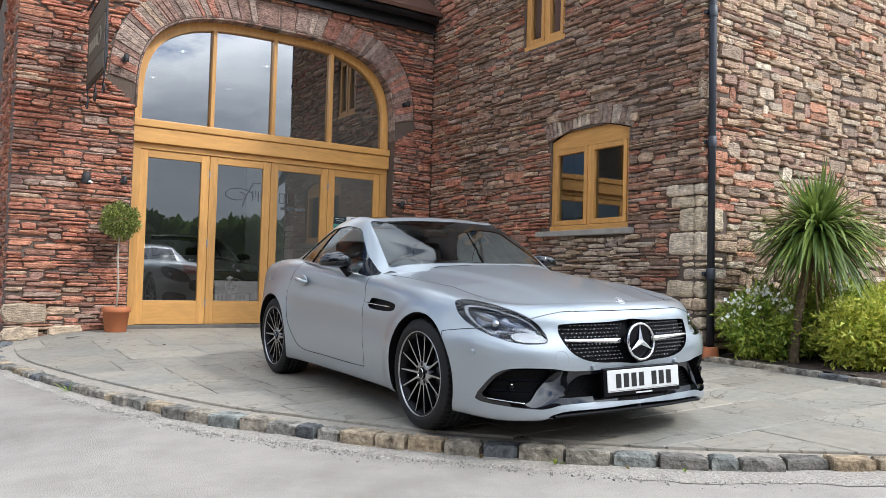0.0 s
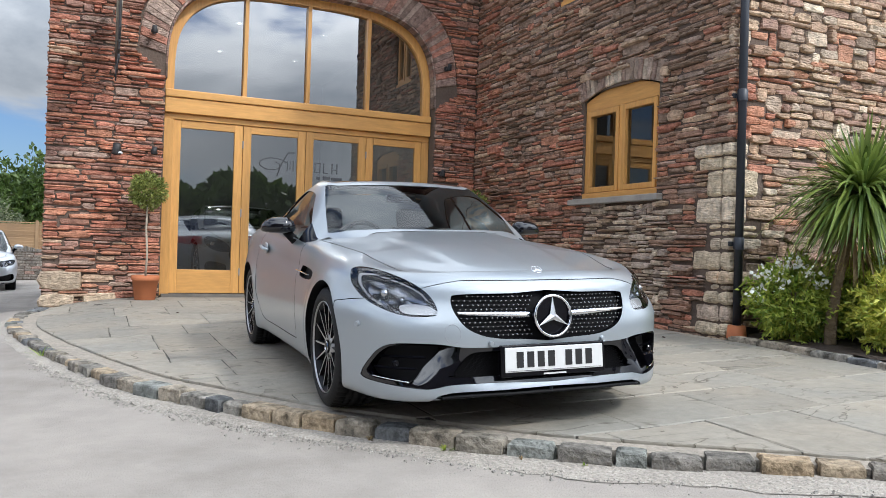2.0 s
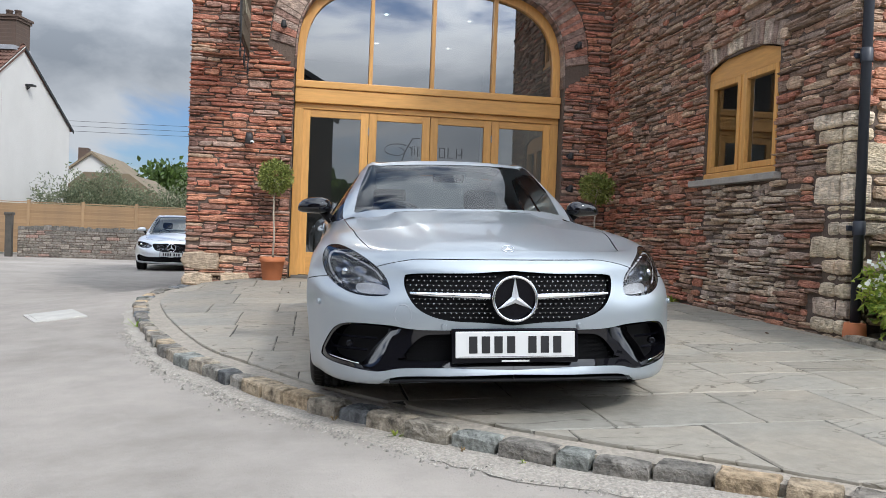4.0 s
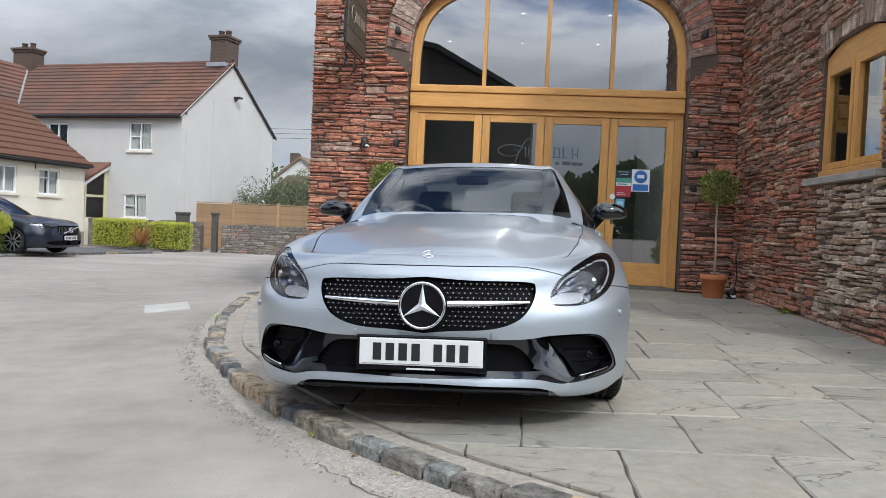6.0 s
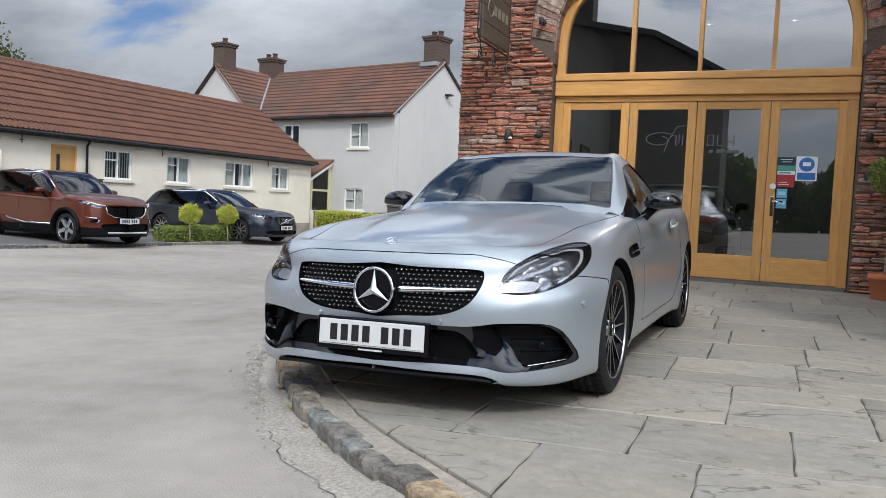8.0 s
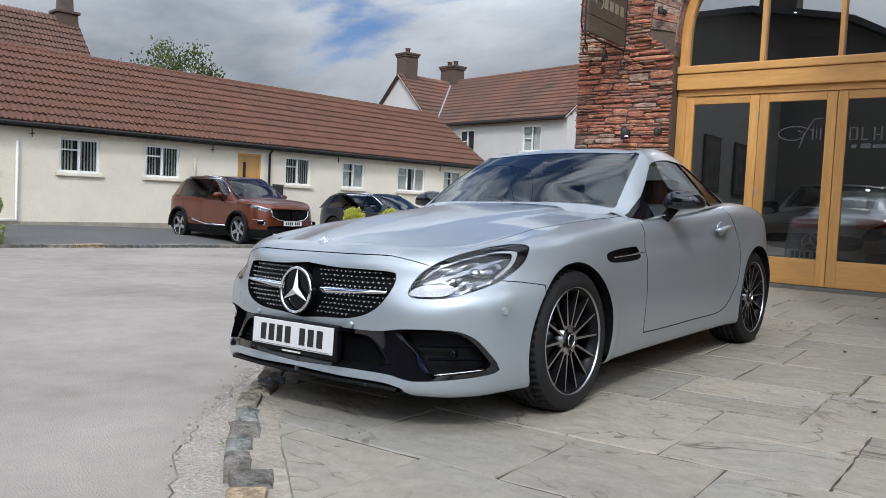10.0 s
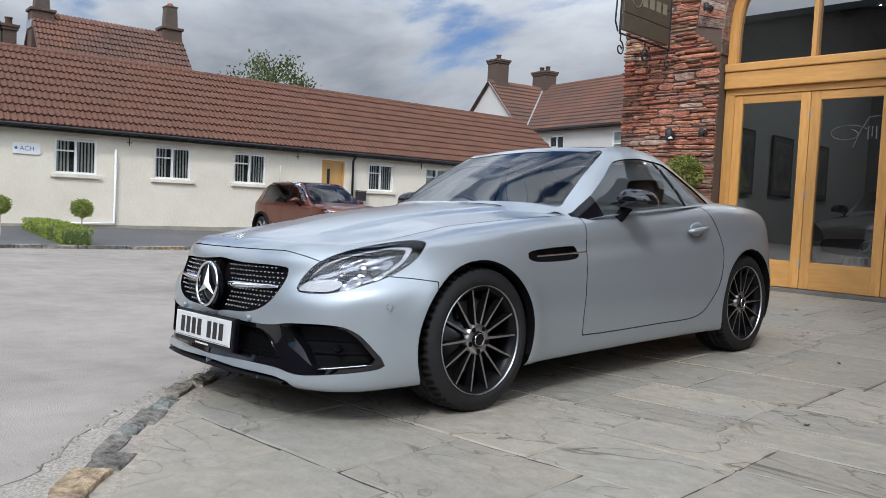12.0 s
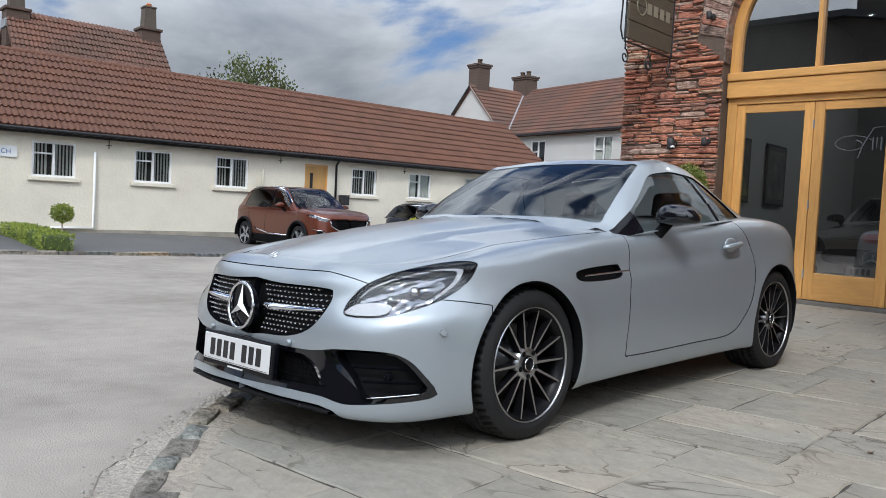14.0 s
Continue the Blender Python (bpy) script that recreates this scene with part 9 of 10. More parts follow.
def build_kerbs():
    kerb = thing("kerb", Matrix(), "weathered stone kerb curving round the forecourt", "kerb", kind="structure")
    kerb_stones(kerb, KERB, 0.12, lambda x, y: patio_z(x, y) + 0.004, lambda x, y: float(ground_z(x, y)) - 0.06, 51, (0.14, 0.25))
    bed = thing("bed_kerb", Matrix(), "low stone edging round the planted bed", "kerb", kind="structure")
    line = np.array([(3.0, -0.04), (2.99, -0.8), (2.95, -1.6), (2.95, -2.1), (3.1, -2.4), (3.6, -2.55), (5.0, -2.6), (8.0, -2.6)])
    kerb_stones(bed, line, 0.10, lambda x, y: patio_z(x, y) + 0.055, lambda x, y: patio_z(x, y) - 0.03, 52, (0.19, 0.33))
    bm = bmesh.new()
    nx, ny = 44, 22
    g = [[bm.verts.new((3.06 + (8.0 - 3.06) * i / nx, -0.005 - 2.5 * j / ny, patio_z(3.06 + 4.9 * i / nx, -2.5 * j / ny) + 0.045 + 0.03 * noise.noise(Vector((i * 0.6, j * 0.6, 2))))) for j in range(ny + 1)] for i in range(nx + 1)]
    for i in range(nx):
        for j in range(ny):
            bm.faces.new((g[i][j], g[i][j + 1], g[i + 1][j + 1], g[i + 1][j]))
    bmesh.ops.recalc_face_normals(bm, faces=bm.faces[:])
    tagged(part("bed_soil", bm, SOIL, None, "", True), "dark soil of the planted bed", "soil", kind="structure")
    # worn mortar and grit bedding at the kerb's foot
    bm = bmesh.new()
    a, b = kerb_offset(0.03), None
    rows = []
    nrm = (kerb_offset(-1.0) - KERB)
    for i in range(4, 128):
        w = 0.09 + 0.10 * noise.noise(Vector((i * 0.23, 3.0, 0))) + 0.05 * noise.noise(Vector((i * 0.9, 7.0, 0)))
        w = max(0.03, w) + 0.10 * min(1.0, max(0.0, (i - 72) / 14))
        r = []
        for k in range(5):
            x, y = KERB[i] + nrm[i] * (w * k / 4 - 0.02 * (k == 0))
            lift = (0.018, 0.014, 0.010, 0.006, 0.0008)[k] + (0.004 * noise.noise(Vector((x * 9, y * 9, 1))) if k < 4 else 0)
            r.append(bm.verts.new((x, y, float(ground_z(x, y)) + lift)))
        rows.append(r)
    for p, q in zip(rows, rows[1:]):
        for k in range(4):
            bm.faces.new((p[k], p[k + 1], q[k + 1], q[k]))
    nrm_at = {tuple(r[4].co[:2]): nrm[i + 4] for i, r in enumerate(rows)}
    bmesh.ops.recalc_face_normals(bm, faces=bm.faces[:])
    tagged(part("kerb_bedding", bm, mk("gritty_mortar", (0.37, 0.335, 0.287), 0.95, vary=0.95, scale=5, tint=(0.235, 0.21, 0.178), grain=0.6, grain_scale=60, bump=1.0, bump_scale=50, fleck=0.5, fleck_scale=90)),
           "broken mortar and grit bedding along the kerb's foot", "mortar", kind="structure")
    rows = list(nrm_at)
    # the broken edge of the tarmac along the bedding
    V, F = [], []
    for r in rows[78:]:
        a, b = r
        k = len(V)
        for q in (0.002, -0.004 - 0.016 * abs(noise.noise(Vector((a * 7, b * 7, 2))))):
            x, y = a + nrm_at[(a, b)][0] * q, b + nrm_at[(a, b)][1] * q
            V.append((x, y, float(ground_z(x, y)) + 0.0025))
    F = [(2 * i, 2 * i + 1, 2 * i + 3, 2 * i + 2) for i in range(len(V) // 2 - 1)]
    tagged(part("tarmac_edge", arrays("tarmac_edge", V, F, mk("dark_crack", (0.06, 0.054, 0.045), 0.95, vary=0.95, scale=5, tint=(0.24, 0.21, 0.175))), None), "dark broken edge of the tarmac beside the kerb bedding", "crack", kind="structure")
    # loose grit at the kerb's foot
    rnd = np.random.default_rng(5)
    out = kerb_offset(-0.07)
    V, F, tones = [], [], []
    for k in range(5200):
        i = rnd.integers(38, 118)
        off = abs(rnd.normal(0, 0.035 if i < 60 else 0.055))
        x, y = out[i] + (out[i] - KERB[i]) / 0.07 * off + rnd.normal(0, 0.03, 2)
        z = float(ground_z(x, y))
        r = 0.003 + 0.010 * rnd.random() ** 2.5
        b = len(V)
        V += [(x + r * a + rnd.normal(0, r * 0.2), y + r * c + rnd.normal(0, r * 0.2), z + r * d) for a, c, d in ((1, 0, 0), (-0.5, 0.87, 0), (-0.5, -0.87, 0), (0.1, 0.1, 0.9))]
        F += [(b, b + 1, b + 3), (b + 1, b + 2, b + 3), (b + 2, b, b + 3)]
        t = rnd.uniform(0.24, 0.42)
        tones.append((t, t * 0.93, t * 0.82))
    tagged(part("kerb_grit", toned("kerb_grit", V, F, tones, 4, STONE), None), "loose pale grit along the foot of the kerb", "gravel", kind="stuff")
    # weeds in the joints
    for k, (i, L) in enumerate(((36, 0.15), (74, 0.06), (78, 0.07), (83, 0.05), (88, 0.04))):
        x, y = kerb_offset(-0.015)[i]
        w = thing("weed", pose(x, y, float(ground_z(x, y))), "small green weed growing at the kerb's foot", "weed", "weeds at the kerb")
        V, F = sword_leaves(np.random.default_rng(60 + k), 16, L, 0.006, (0.3, 1.3), (0.1, 0.5), (0, 0, 0))
        part("leaf_tuft", arrays("leaf_tuft", V, F, CHOISYA if k % 2 == 0 else DRY_LEAF), None, w)


def build_litter():
    """Dead leaves that lie about on the slabs."""
    rnd = random.Random(4)
    for x, y in ((0.92, 2.3), (1.5, 1.2), (2.15, 1.1), (1.4, 3.1), (2.5, 2.6), (0.35, 3.6), (1.9, -0.4), (2.6, 0.3), (-1.2, 3.4)):
        l = thing("fallen_leaf", pose(x, y, patio_z(x, y) + 0.004, 0, 0, rnd.uniform(0, 360)), "small curled dead brown leaf on the paving", "leaf", "fallen leaves")
        s = rnd.uniform(0.014, 0.024)
        V = [(-s * 1.3, 0, 0.004), (-s * 0.4, s * 0.6, 0.008), (s * 0.6, s * 0.5, 0.005), (s * 1.4, 0, 0.010), (s * 0.6, -s * 0.5, 0.009), (-s * 0.4, -s * 0.6, 0.006), (-s * 0.2, 0, 0.001), (s * 0.6, 0, 0.001)]
        part("blade", arrays("blade", V, [(0, 6, 1), (1, 6, 7, 2), (2, 7, 3), (3, 7, 4), (4, 7, 6, 5), (5, 6, 0)], DEAD), None, l)


def build_wall_weed():
    """A tuft at the foot of the wing's wall."""
    x, y = WING_X - 0.06, 2.68
    w = thing("weed", pose(x, y, patio_z(x, y)), "small green weed at the foot of the rubble wall", "weed", "weeds at the kerb")
    V, F = sword_leaves(np.random.default_rng(71), 34, 0.11, 0.012, (0.2, 1.2), (0.1, 0.6), (0, 0, 0))
    part("leaf_tuft", arrays("leaf_tuft", V, F, CHOISYA), None, w)


DEAD = mk("dead_leaf", (0.10, 0.055, 0.03), 0.8, vary=0.4, scale=40)
build_litter()
build_wall_weed()
build_kerbs()
build_paving()
build_stonework()

# ---- the yard, walls, fence and far distance ----


def build_yard():
    line = smooth_line([(-12.7, -9.0), (-12.55, 0.5), (-12.3, 4.0), (-12.05, 7.5), (-12.2, 11.5), (-11.9, 15.5), (-11.3, 19.2)], 8)
    bm = bmesh.new()
    near_ = [bm.verts.new((x, y, float(ground_z(x, y)) + 0.06)) for x, y in line]
    far_ = [bm.verts.new((-18.33 + 0.1 * y - 0.2, y, float(ground_z(-17, y)) + 0.10 + 0.10 * max(0.0, 1 - abs(y - 6) / 12))) for x, y in line]
    for i in range(len(line) - 1):
        bm.faces.new((near_[i], near_[i + 1], far_[i + 1], far_[i]))
    bmesh.ops.recalc_face_normals(bm, faces=bm.faces[:])
    tagged(part("yard", bm, LOT), "dark asphalt parking yard before the low building", "parking yard", kind="structure")
    k = thing("yard_kerb", Matrix(), "low stone kerb along the parking yard", "kerb", kind="structure")
    kerb_stones(k, line, 0.14, lambda x, y: float(ground_z(x, y)) + 0.075, lambda x, y: float(ground_z(x, y)) - 0.05, 77, (0.35, 0.7))
    # slab cover in the lane
    mx, my = -3.32, 2.5
    tip = [math.degrees(math.atan(float(ground_z(mx + 0.2 * a, my + 0.2 * b) - ground_z(mx - 0.2 * a, my - 0.2 * b)) / 0.4)) for a, b in ((1, 0), (0, 1))]
    mh = thing("drain_cover", pose(mx, my, float(ground_z(mx, my)) + 0.006, tip[1], -tip[0], 0) @ pose(0, 0, 0, 0, 0, 26), "pale concrete drain cover set in the tarmac", "drain cover")
    part("surround", box(-0.22, 0.22, -0.36, 0.36, -0.03, 0.006, 0.004), mk("pale_concrete", (0.46, 0.44, 0.40), 0.9, vary=0.4, scale=5, bump=0.3), mh)
    part("lid", box(-0.18, 0.18, -0.31, 0.31, -0.02, 0.010, 0.003), MATS["pale_concrete"], mh)


def stone_wall(name, a, b, z0, z1, thick, seed, label):
    """A low rubble wall between two plan points, with stones on its near face and upright coping."""
    ax, ay = a
    ln = math.hypot(b[0] - ax, b[1] - ay)
    w = thing(name, pose(ax, ay, 0, 0, 0, math.degrees(math.atan2(b[1] - ay, b[0] - ax))), label, "wall", kind="structure")
    part("core", box(0, ln, 0.03, thick, z0, z1), MORTAR, w)
    rnd = random.Random(seed)
    V, F, tones = [], [], []
    z = z0
    while z < z1 - 0.02:
        hh = rnd.uniform(0.06, 0.12)
        u = 0.0
        while u < ln:
            l2 = rnd.uniform(0.15, 0.42)
            pts, fs = stone_block(rnd, u + 0.004, min(u + l2, ln) - 0.004, z + 0.004, min(z + hh, z1) - 0.004, rnd.uniform(0.01, 0.035))
            k = len(V)
            V += [(p[0], 0.03 - p[2], p[1]) for p in pts]
            F += [tuple(i + k for i in q) for q in fs]
            tones.append(blend(rnd, (1.5, (0.23, 0.205, 0.175)), (1, (0.17, 0.15, 0.13)), (0.5, (0.31, 0.27, 0.225)), (0.2, PLUM)))
            u += l2
        z += hh
    tagged(part("stonework", toned("stonework", V, F, tones, 25, STONE), None, w), kind="stuff")
    V, F, tones = [], [], []
    u = 0.0
    while u < ln:
        l2, hh = rnd.uniform(0.05, 0.11), rnd.uniform(0.08, 0.16)
        k = len(V)
        V += [(u + q, y, z) for z, e in ((z1, 0.0), (z1 + hh, 0.01)) for q, y in ((e, 0.0 + e), (l2 - e, 0.0 + e), (l2 - e, thick - e), (e, thick - e))]
        F += [(k + 4, k + 5, k + 6, k + 7)] + [(k + i, k + (i + 1) % 4, k + 4 + (i + 1) % 4, k + 4 + i) for i in range(4)]
        tones.append(blend(rnd, (1, (0.21, 0.19, 0.165)), (1, (0.15, 0.137, 0.122))))
        u += l2 + 0.008
    tagged(part("coping", toned("coping", V, F, tones, 8, STONE), None, w), kind="stuff")
    return w


GATE = mk("dark_gate_stone", (0.085, 0.076, 0.066), 0.9, vary=0.5, scale=6, tint=(0.04, 0.037, 0.034), bump=0.7)


def build_boundary():
    stone_wall("wall_low_stone", (-10.55, 22.3), (7.0, 22.6), -0.9, 0.42, 0.35, 3, "low grey rubble stone wall with upright coping")
    stone_wall("wall_low_stone_gate", (-12.9, 22.25), (-11.35, 22.3), -0.9, 0.46, 0.35, 4, "low grey rubble stone wall with upright coping")
    stone_wall("wall_low_stone_yard", (-15.9, 22.65), (-12.95, 22.27), -0.9, 0.42, 0.3, 6, "low grey rubble stone wall with upright coping")
    for x, z in ((-10.82, 0.98), (-12.05, 0.95)):
        p = thing("gate_post", pose(x, 22.35, 0), "square dark stone gate post by the low wall", "gate post", "gate posts")
        wd = 0.10 if x > -11 else 0.19
        part("shaft", box(-wd, wd, -wd, wd, -0.9, z - 0.12, 0.015), GATE, p)
        part("cap", box(-wd - 0.03, wd + 0.03, -wd - 0.03, wd + 0.03, z - 0.118, z - 0.02, 0.02), GATE, p)
    f = thing("panel_fence", pose(-12.8, 24.55, 0.0, 0, 0, -0.5), "orange-brown close-boarded wooden panel fence", "fence")
    board = mesh_of("board", box(0, 1.78, -0.012, 0.012, 0, 0.125, 0.003), PINE)
    post = mesh_of("post", box(-0.05, 0.05, -0.05, 0.05, -0.9, 1.46, 0.006), PINE)
    rail = mesh_of("cap_rail", box(0, 1.78, -0.03, 0.03, 0, 0.035, 0.004), PINE)
    for i in range(11):
        part("post", post, None, f).matrix_basis = pose(i * 1.83, 0, -0.02)
        if i < 10:
            for j in range(15):
                part("board", board, None, f).matrix_basis = pose(i * 1.83 + 0.025, 0.01 * (j % 2), -0.45 + j * 0.117, 9, 0, 0)
            part("cap_rail", rail, None, f).matrix_basis = pose(i * 1.83 + 0.025, 0, 1.34)
    # hedges by the house and the yard
    hedge("box_hedge", pose(-13.89, 21.3, -0.36, 0, 0, -3), (1.6, 0.9, 0.90), 7000, 0.062, GOLD, "clipped golden-green hedge at the yard's corner", 31)
    hedge("box_hedge", pose(-11.88, 21.05, -0.37, 0, 0, -3), (1.16, 0.9, 0.88), 5200, 0.062, GOLD, "clipped golden-green hedge at the yard's corner", 32)
    b = thing("flax_plant", pose(-12.72, 20.6, -0.30), "bronze flax with sword leaves between the hedges", "plant")
    V, F = sword_leaves(np.random.default_rng(3), 90, 1.1, 0.026, (0.45, 1.45), (0.1, 0.5), (0, 0, 0))
    part("leaf_tuft", arrays("leaf_tuft", V, F, BRONZE), None, b)
    hedge("low_box_hedge", pose(-12.75, 11.75, -0.28, 0, 0, 90), (2.5, 0.55, 0.40), 3200, 0.05, BOX_LEAF, "low clipped box hedge between the parked cars", 33)
    for k, (x, y) in enumerate(((-12.42, 11.15), (-12.35, 12.6))):
        lollipop("topiary_ball", (x, y, -0.26), None, 0.50, (0.27, 0.27, 0.24), 2200, 0.05, GOLD, "clipped yellow-green ball topiary on a thin stem", 34 + k, 0.016, "topiary balls")
    hedge("low_box_hedge", pose(-14.85, 2.2, -0.22, 0, 0, 172), (4.6, 0.55, 0.42), 3800, 0.05, BOX_LEAF, "low clipped box hedge leading to the cream building", 36)
    hedge("low_box_hedge", pose(-15.2, 0.2, -0.22, 0, 0, 169), (3.8, 0.55, 0.42), 3200, 0.05, BOX_LEAF, "low clipped box hedge leading to the cream building", 37)
    for k, (x, y) in enumerate(((-13.55, 2.30), (-14.9, 1.15))):
        lollipop("topiary_ball", (x, y, -0.2), None, 0.60, (0.20, 0.20, 0.18), 1800, 0.04, BOX_LEAF, "clipped green ball topiary on a thin stem", 38 + k, 0.016, "topiary balls")


def build_distance():
    shrub("garden_bush", (-9.4, 27.0, -0.6), (2.2, 1.3, 1.62), 17000, 0.11, leaf_mat("grey_green_leaf", (0.075, 0.10, 0.05), (0.26, 0.28, 0.17)), "large grey-green rounded garden bush behind the fence", "bush", 61)
    shrub("garden_bush", (-6.4, 28.0, -0.6), (2.2, 1.3, 1.4), 12000, 0.12, MATS["grey_green_leaf"], "large grey-green rounded garden bush behind the fence", "bush", 62)
    tree("garden_tree", (-4.4, 33.0, -0.6), 5.0, (1.5, 1.5, 2.8), 5200, 0.24, TREE_LEAF, "dark green garden tree beyond the lane", 63)
    tree("garden_tree", (-24.4, 13.0, -0.3), 7.5, (1.9, 1.9, 3.6), 15000, 0.12, leaf_mat("olive_leaf", (0.045, 0.06, 0.018), (0.15, 0.175, 0.05)), "leafy young tree rising behind the low building", 64, limbs=13, spread=0.034)
    for k, (x, y, hgt, cr, bare) in enumerate(((-17.5, 76, 8.6, (3.2, 3, 4.6), True), (-14.2, 78, 8.8, (3.4, 3, 4.8), True), (-11.0, 70, 6.4, (2.0, 2, 3.0), False), (-22, 80, 7.5, (3, 3, 3.5), False), (-7, 84, 6.5, (3, 3, 3), True), (-12.5, 60, 4.6, (2.4, 2, 2.2), False),
                                               (-20.5, 54, 6.2, (2, 2, 2.6), False), (-24, 60, 6.5, (2.6, 2.6, 2.6), False), (-10.5, 49, 5.6, (2, 2, 2.6), False))):
        tree("far_tree", (x, y, -0.8), hgt, cr, 2400, 0.42, TREE_LEAF, "distant bare winter-grey tree beyond the houses" if bare else "distant leafy green tree beyond the houses", 70 + k, bare, 12)
    far = thing("far_house", pose(-10.6, 36.0, -0.8), "distant bungalow with a wide mossy brown roof", "house")
    part("wall", box(-3.5, 3.0, 0, 6.0, 0, 1.9), CREAM, far)
    part("roof", prism([(-4.0, 1.85), (-1.6, 3.95), (0.5, 3.95), (3.4, 1.85), (3.4, 1.7), (-4.0, 1.7)], "y", -0.4, 6.4), mk("mossy_tile", (0.20, 0.155, 0.10), 0.9, vary=0.6, scale=1.0, bump=0.4, bump_scale=8), far)
    far = thing("far_house", pose(-15.8, 50.0, -0.8), "distant white gabled house with a grey-brown roof", "house")
    part("wall", prism([(-2.0, 0), (2.4, 0), (2.4, 4.2), (0.1, 6.0), (-2.0, 4.4)], "y", 0, 0.3), WHITE_R, far)
    part("side_wall", box(-2.0, 2.4, 0.31, 9, 0, 4.1), WHITE_R, far)
    part("roof", prism([(-2.3, 4.2), (0.1, 6.15), (2.9, 4.0), (2.9, 3.85), (0.1, 5.95), (-2.3, 4.05)], "y", -0.2, 9), MATS["mossy_tile"], far)
    part("chimney", box(-1.6, -1.0, 3, 3.8, 5.0, 6.6), BRICK, far)
    far = thing("far_house", pose(-8.5, 66.0, -0.8), "distant brown-roofed house among trees", "house")
    part("wall", box(-3, 3, 0, 6, 0, 4.0), CREAM, far)
    part("roof", prism([(-3.4, 3.9), (0, 6.2), (3.4, 3.9), (3.4, 3.75), (0, 6.0), (-3.4, 3.75)], "y", -0.3, 6.3), TILE, far)
    p = thing("telegraph_pole", pose(-7.2, 45.0, -0.8), "wooden telegraph pole with overhead wires", "pole")
    part("shaft", tube([(0, 0, 0), (0, 0, 6.5)], [0.13, 0.10], 8), BARK, p)
    part("crossarm", box(-0.4, 0.4, -0.05, 0.05, 6.1, 6.2), BARK, p)
    for k in range(3):
        z = 6.9 - 0.28 * k
        part("wire", tube([(-40 + 4 * i, -5 + 0.1 * i, z - 0.06 * i * (10 - i) / 10 + 0.2) for i in range(11)], 0.012, 4), BLACK, p)
    # the roof that shows over the low building
    r = thing("rear_house", BUNGALOW @ pose(0, 9.0, 0), "red tiled house roof with brick chimneys behind the low building", "house")
    part("wall", box(3.0, 9.6, 0.2, 2.0, -0.5, 4.7), WHITE_R, r)
    part("roof", prism([(-2.2, 4.6), (0.0, 7.06), (2.2, 4.6), (2.2, 4.45), (0.0, 6.9), (-2.2, 4.45)], "x", 4.4, 9.72), TILE_R, r)
    m = slope_pose(4.4, -2.25, 4.62, 0.0, 7.08)
    tiled_slope(r, m, 5.3, math.hypot(2.25, 2.46), TILE_R, 0.27, 0.30, seed=9)
    for x, z in ((4.75, 7.15), (9.28, 7.30)):
        st = part("chimney", box(x - 0.36, x + 0.36, -0.34, 0.34, 5.8, z - 0.10, 0.01), BRICK, r, "brown brick chimney stack with a tall pot")
        part("brick_cap", box(x - 0.42, x + 0.42, -0.40, 0.40, z - 0.098, z, 0.015), BRICK, st)
        part("flashing", box(x - 0.40, x + 0.40, -0.38, 0.30, 6.45, 6.72, 0.01), LEAD, st)
        part("tall_pot", prism([(x - 0.24, z), (x + 0.24, z), (x + 0.20, z + 0.76), (x - 0.20, z + 0.76)], "y", -0.22, 0.22), mk("sooty_clay", (0.11, 0.088, 0.068), 0.9, vary=0.6, scale=3), st)
        part("pot_rim", box(x - 0.23, x + 0.23, -0.24, 0.24, z + 0.765, z + 0.83, 0.015), MATS["sooty_clay"], st)
        part("cowl", lathe([(0.09, 0), (0.11, 0.10), (0.07, 0.13), (0.0, 0.14)], 12, m=Matrix.Translation((x, 0, z + 0.832))), TERRA, st)
    chimney(r, 3.25, 0.6, 4.6, 6.62, 0.42, 0.5, 1)
    chimney(r, 3.85, 0.6, 4.6, 6.58, 0.42, 0.5, 1)


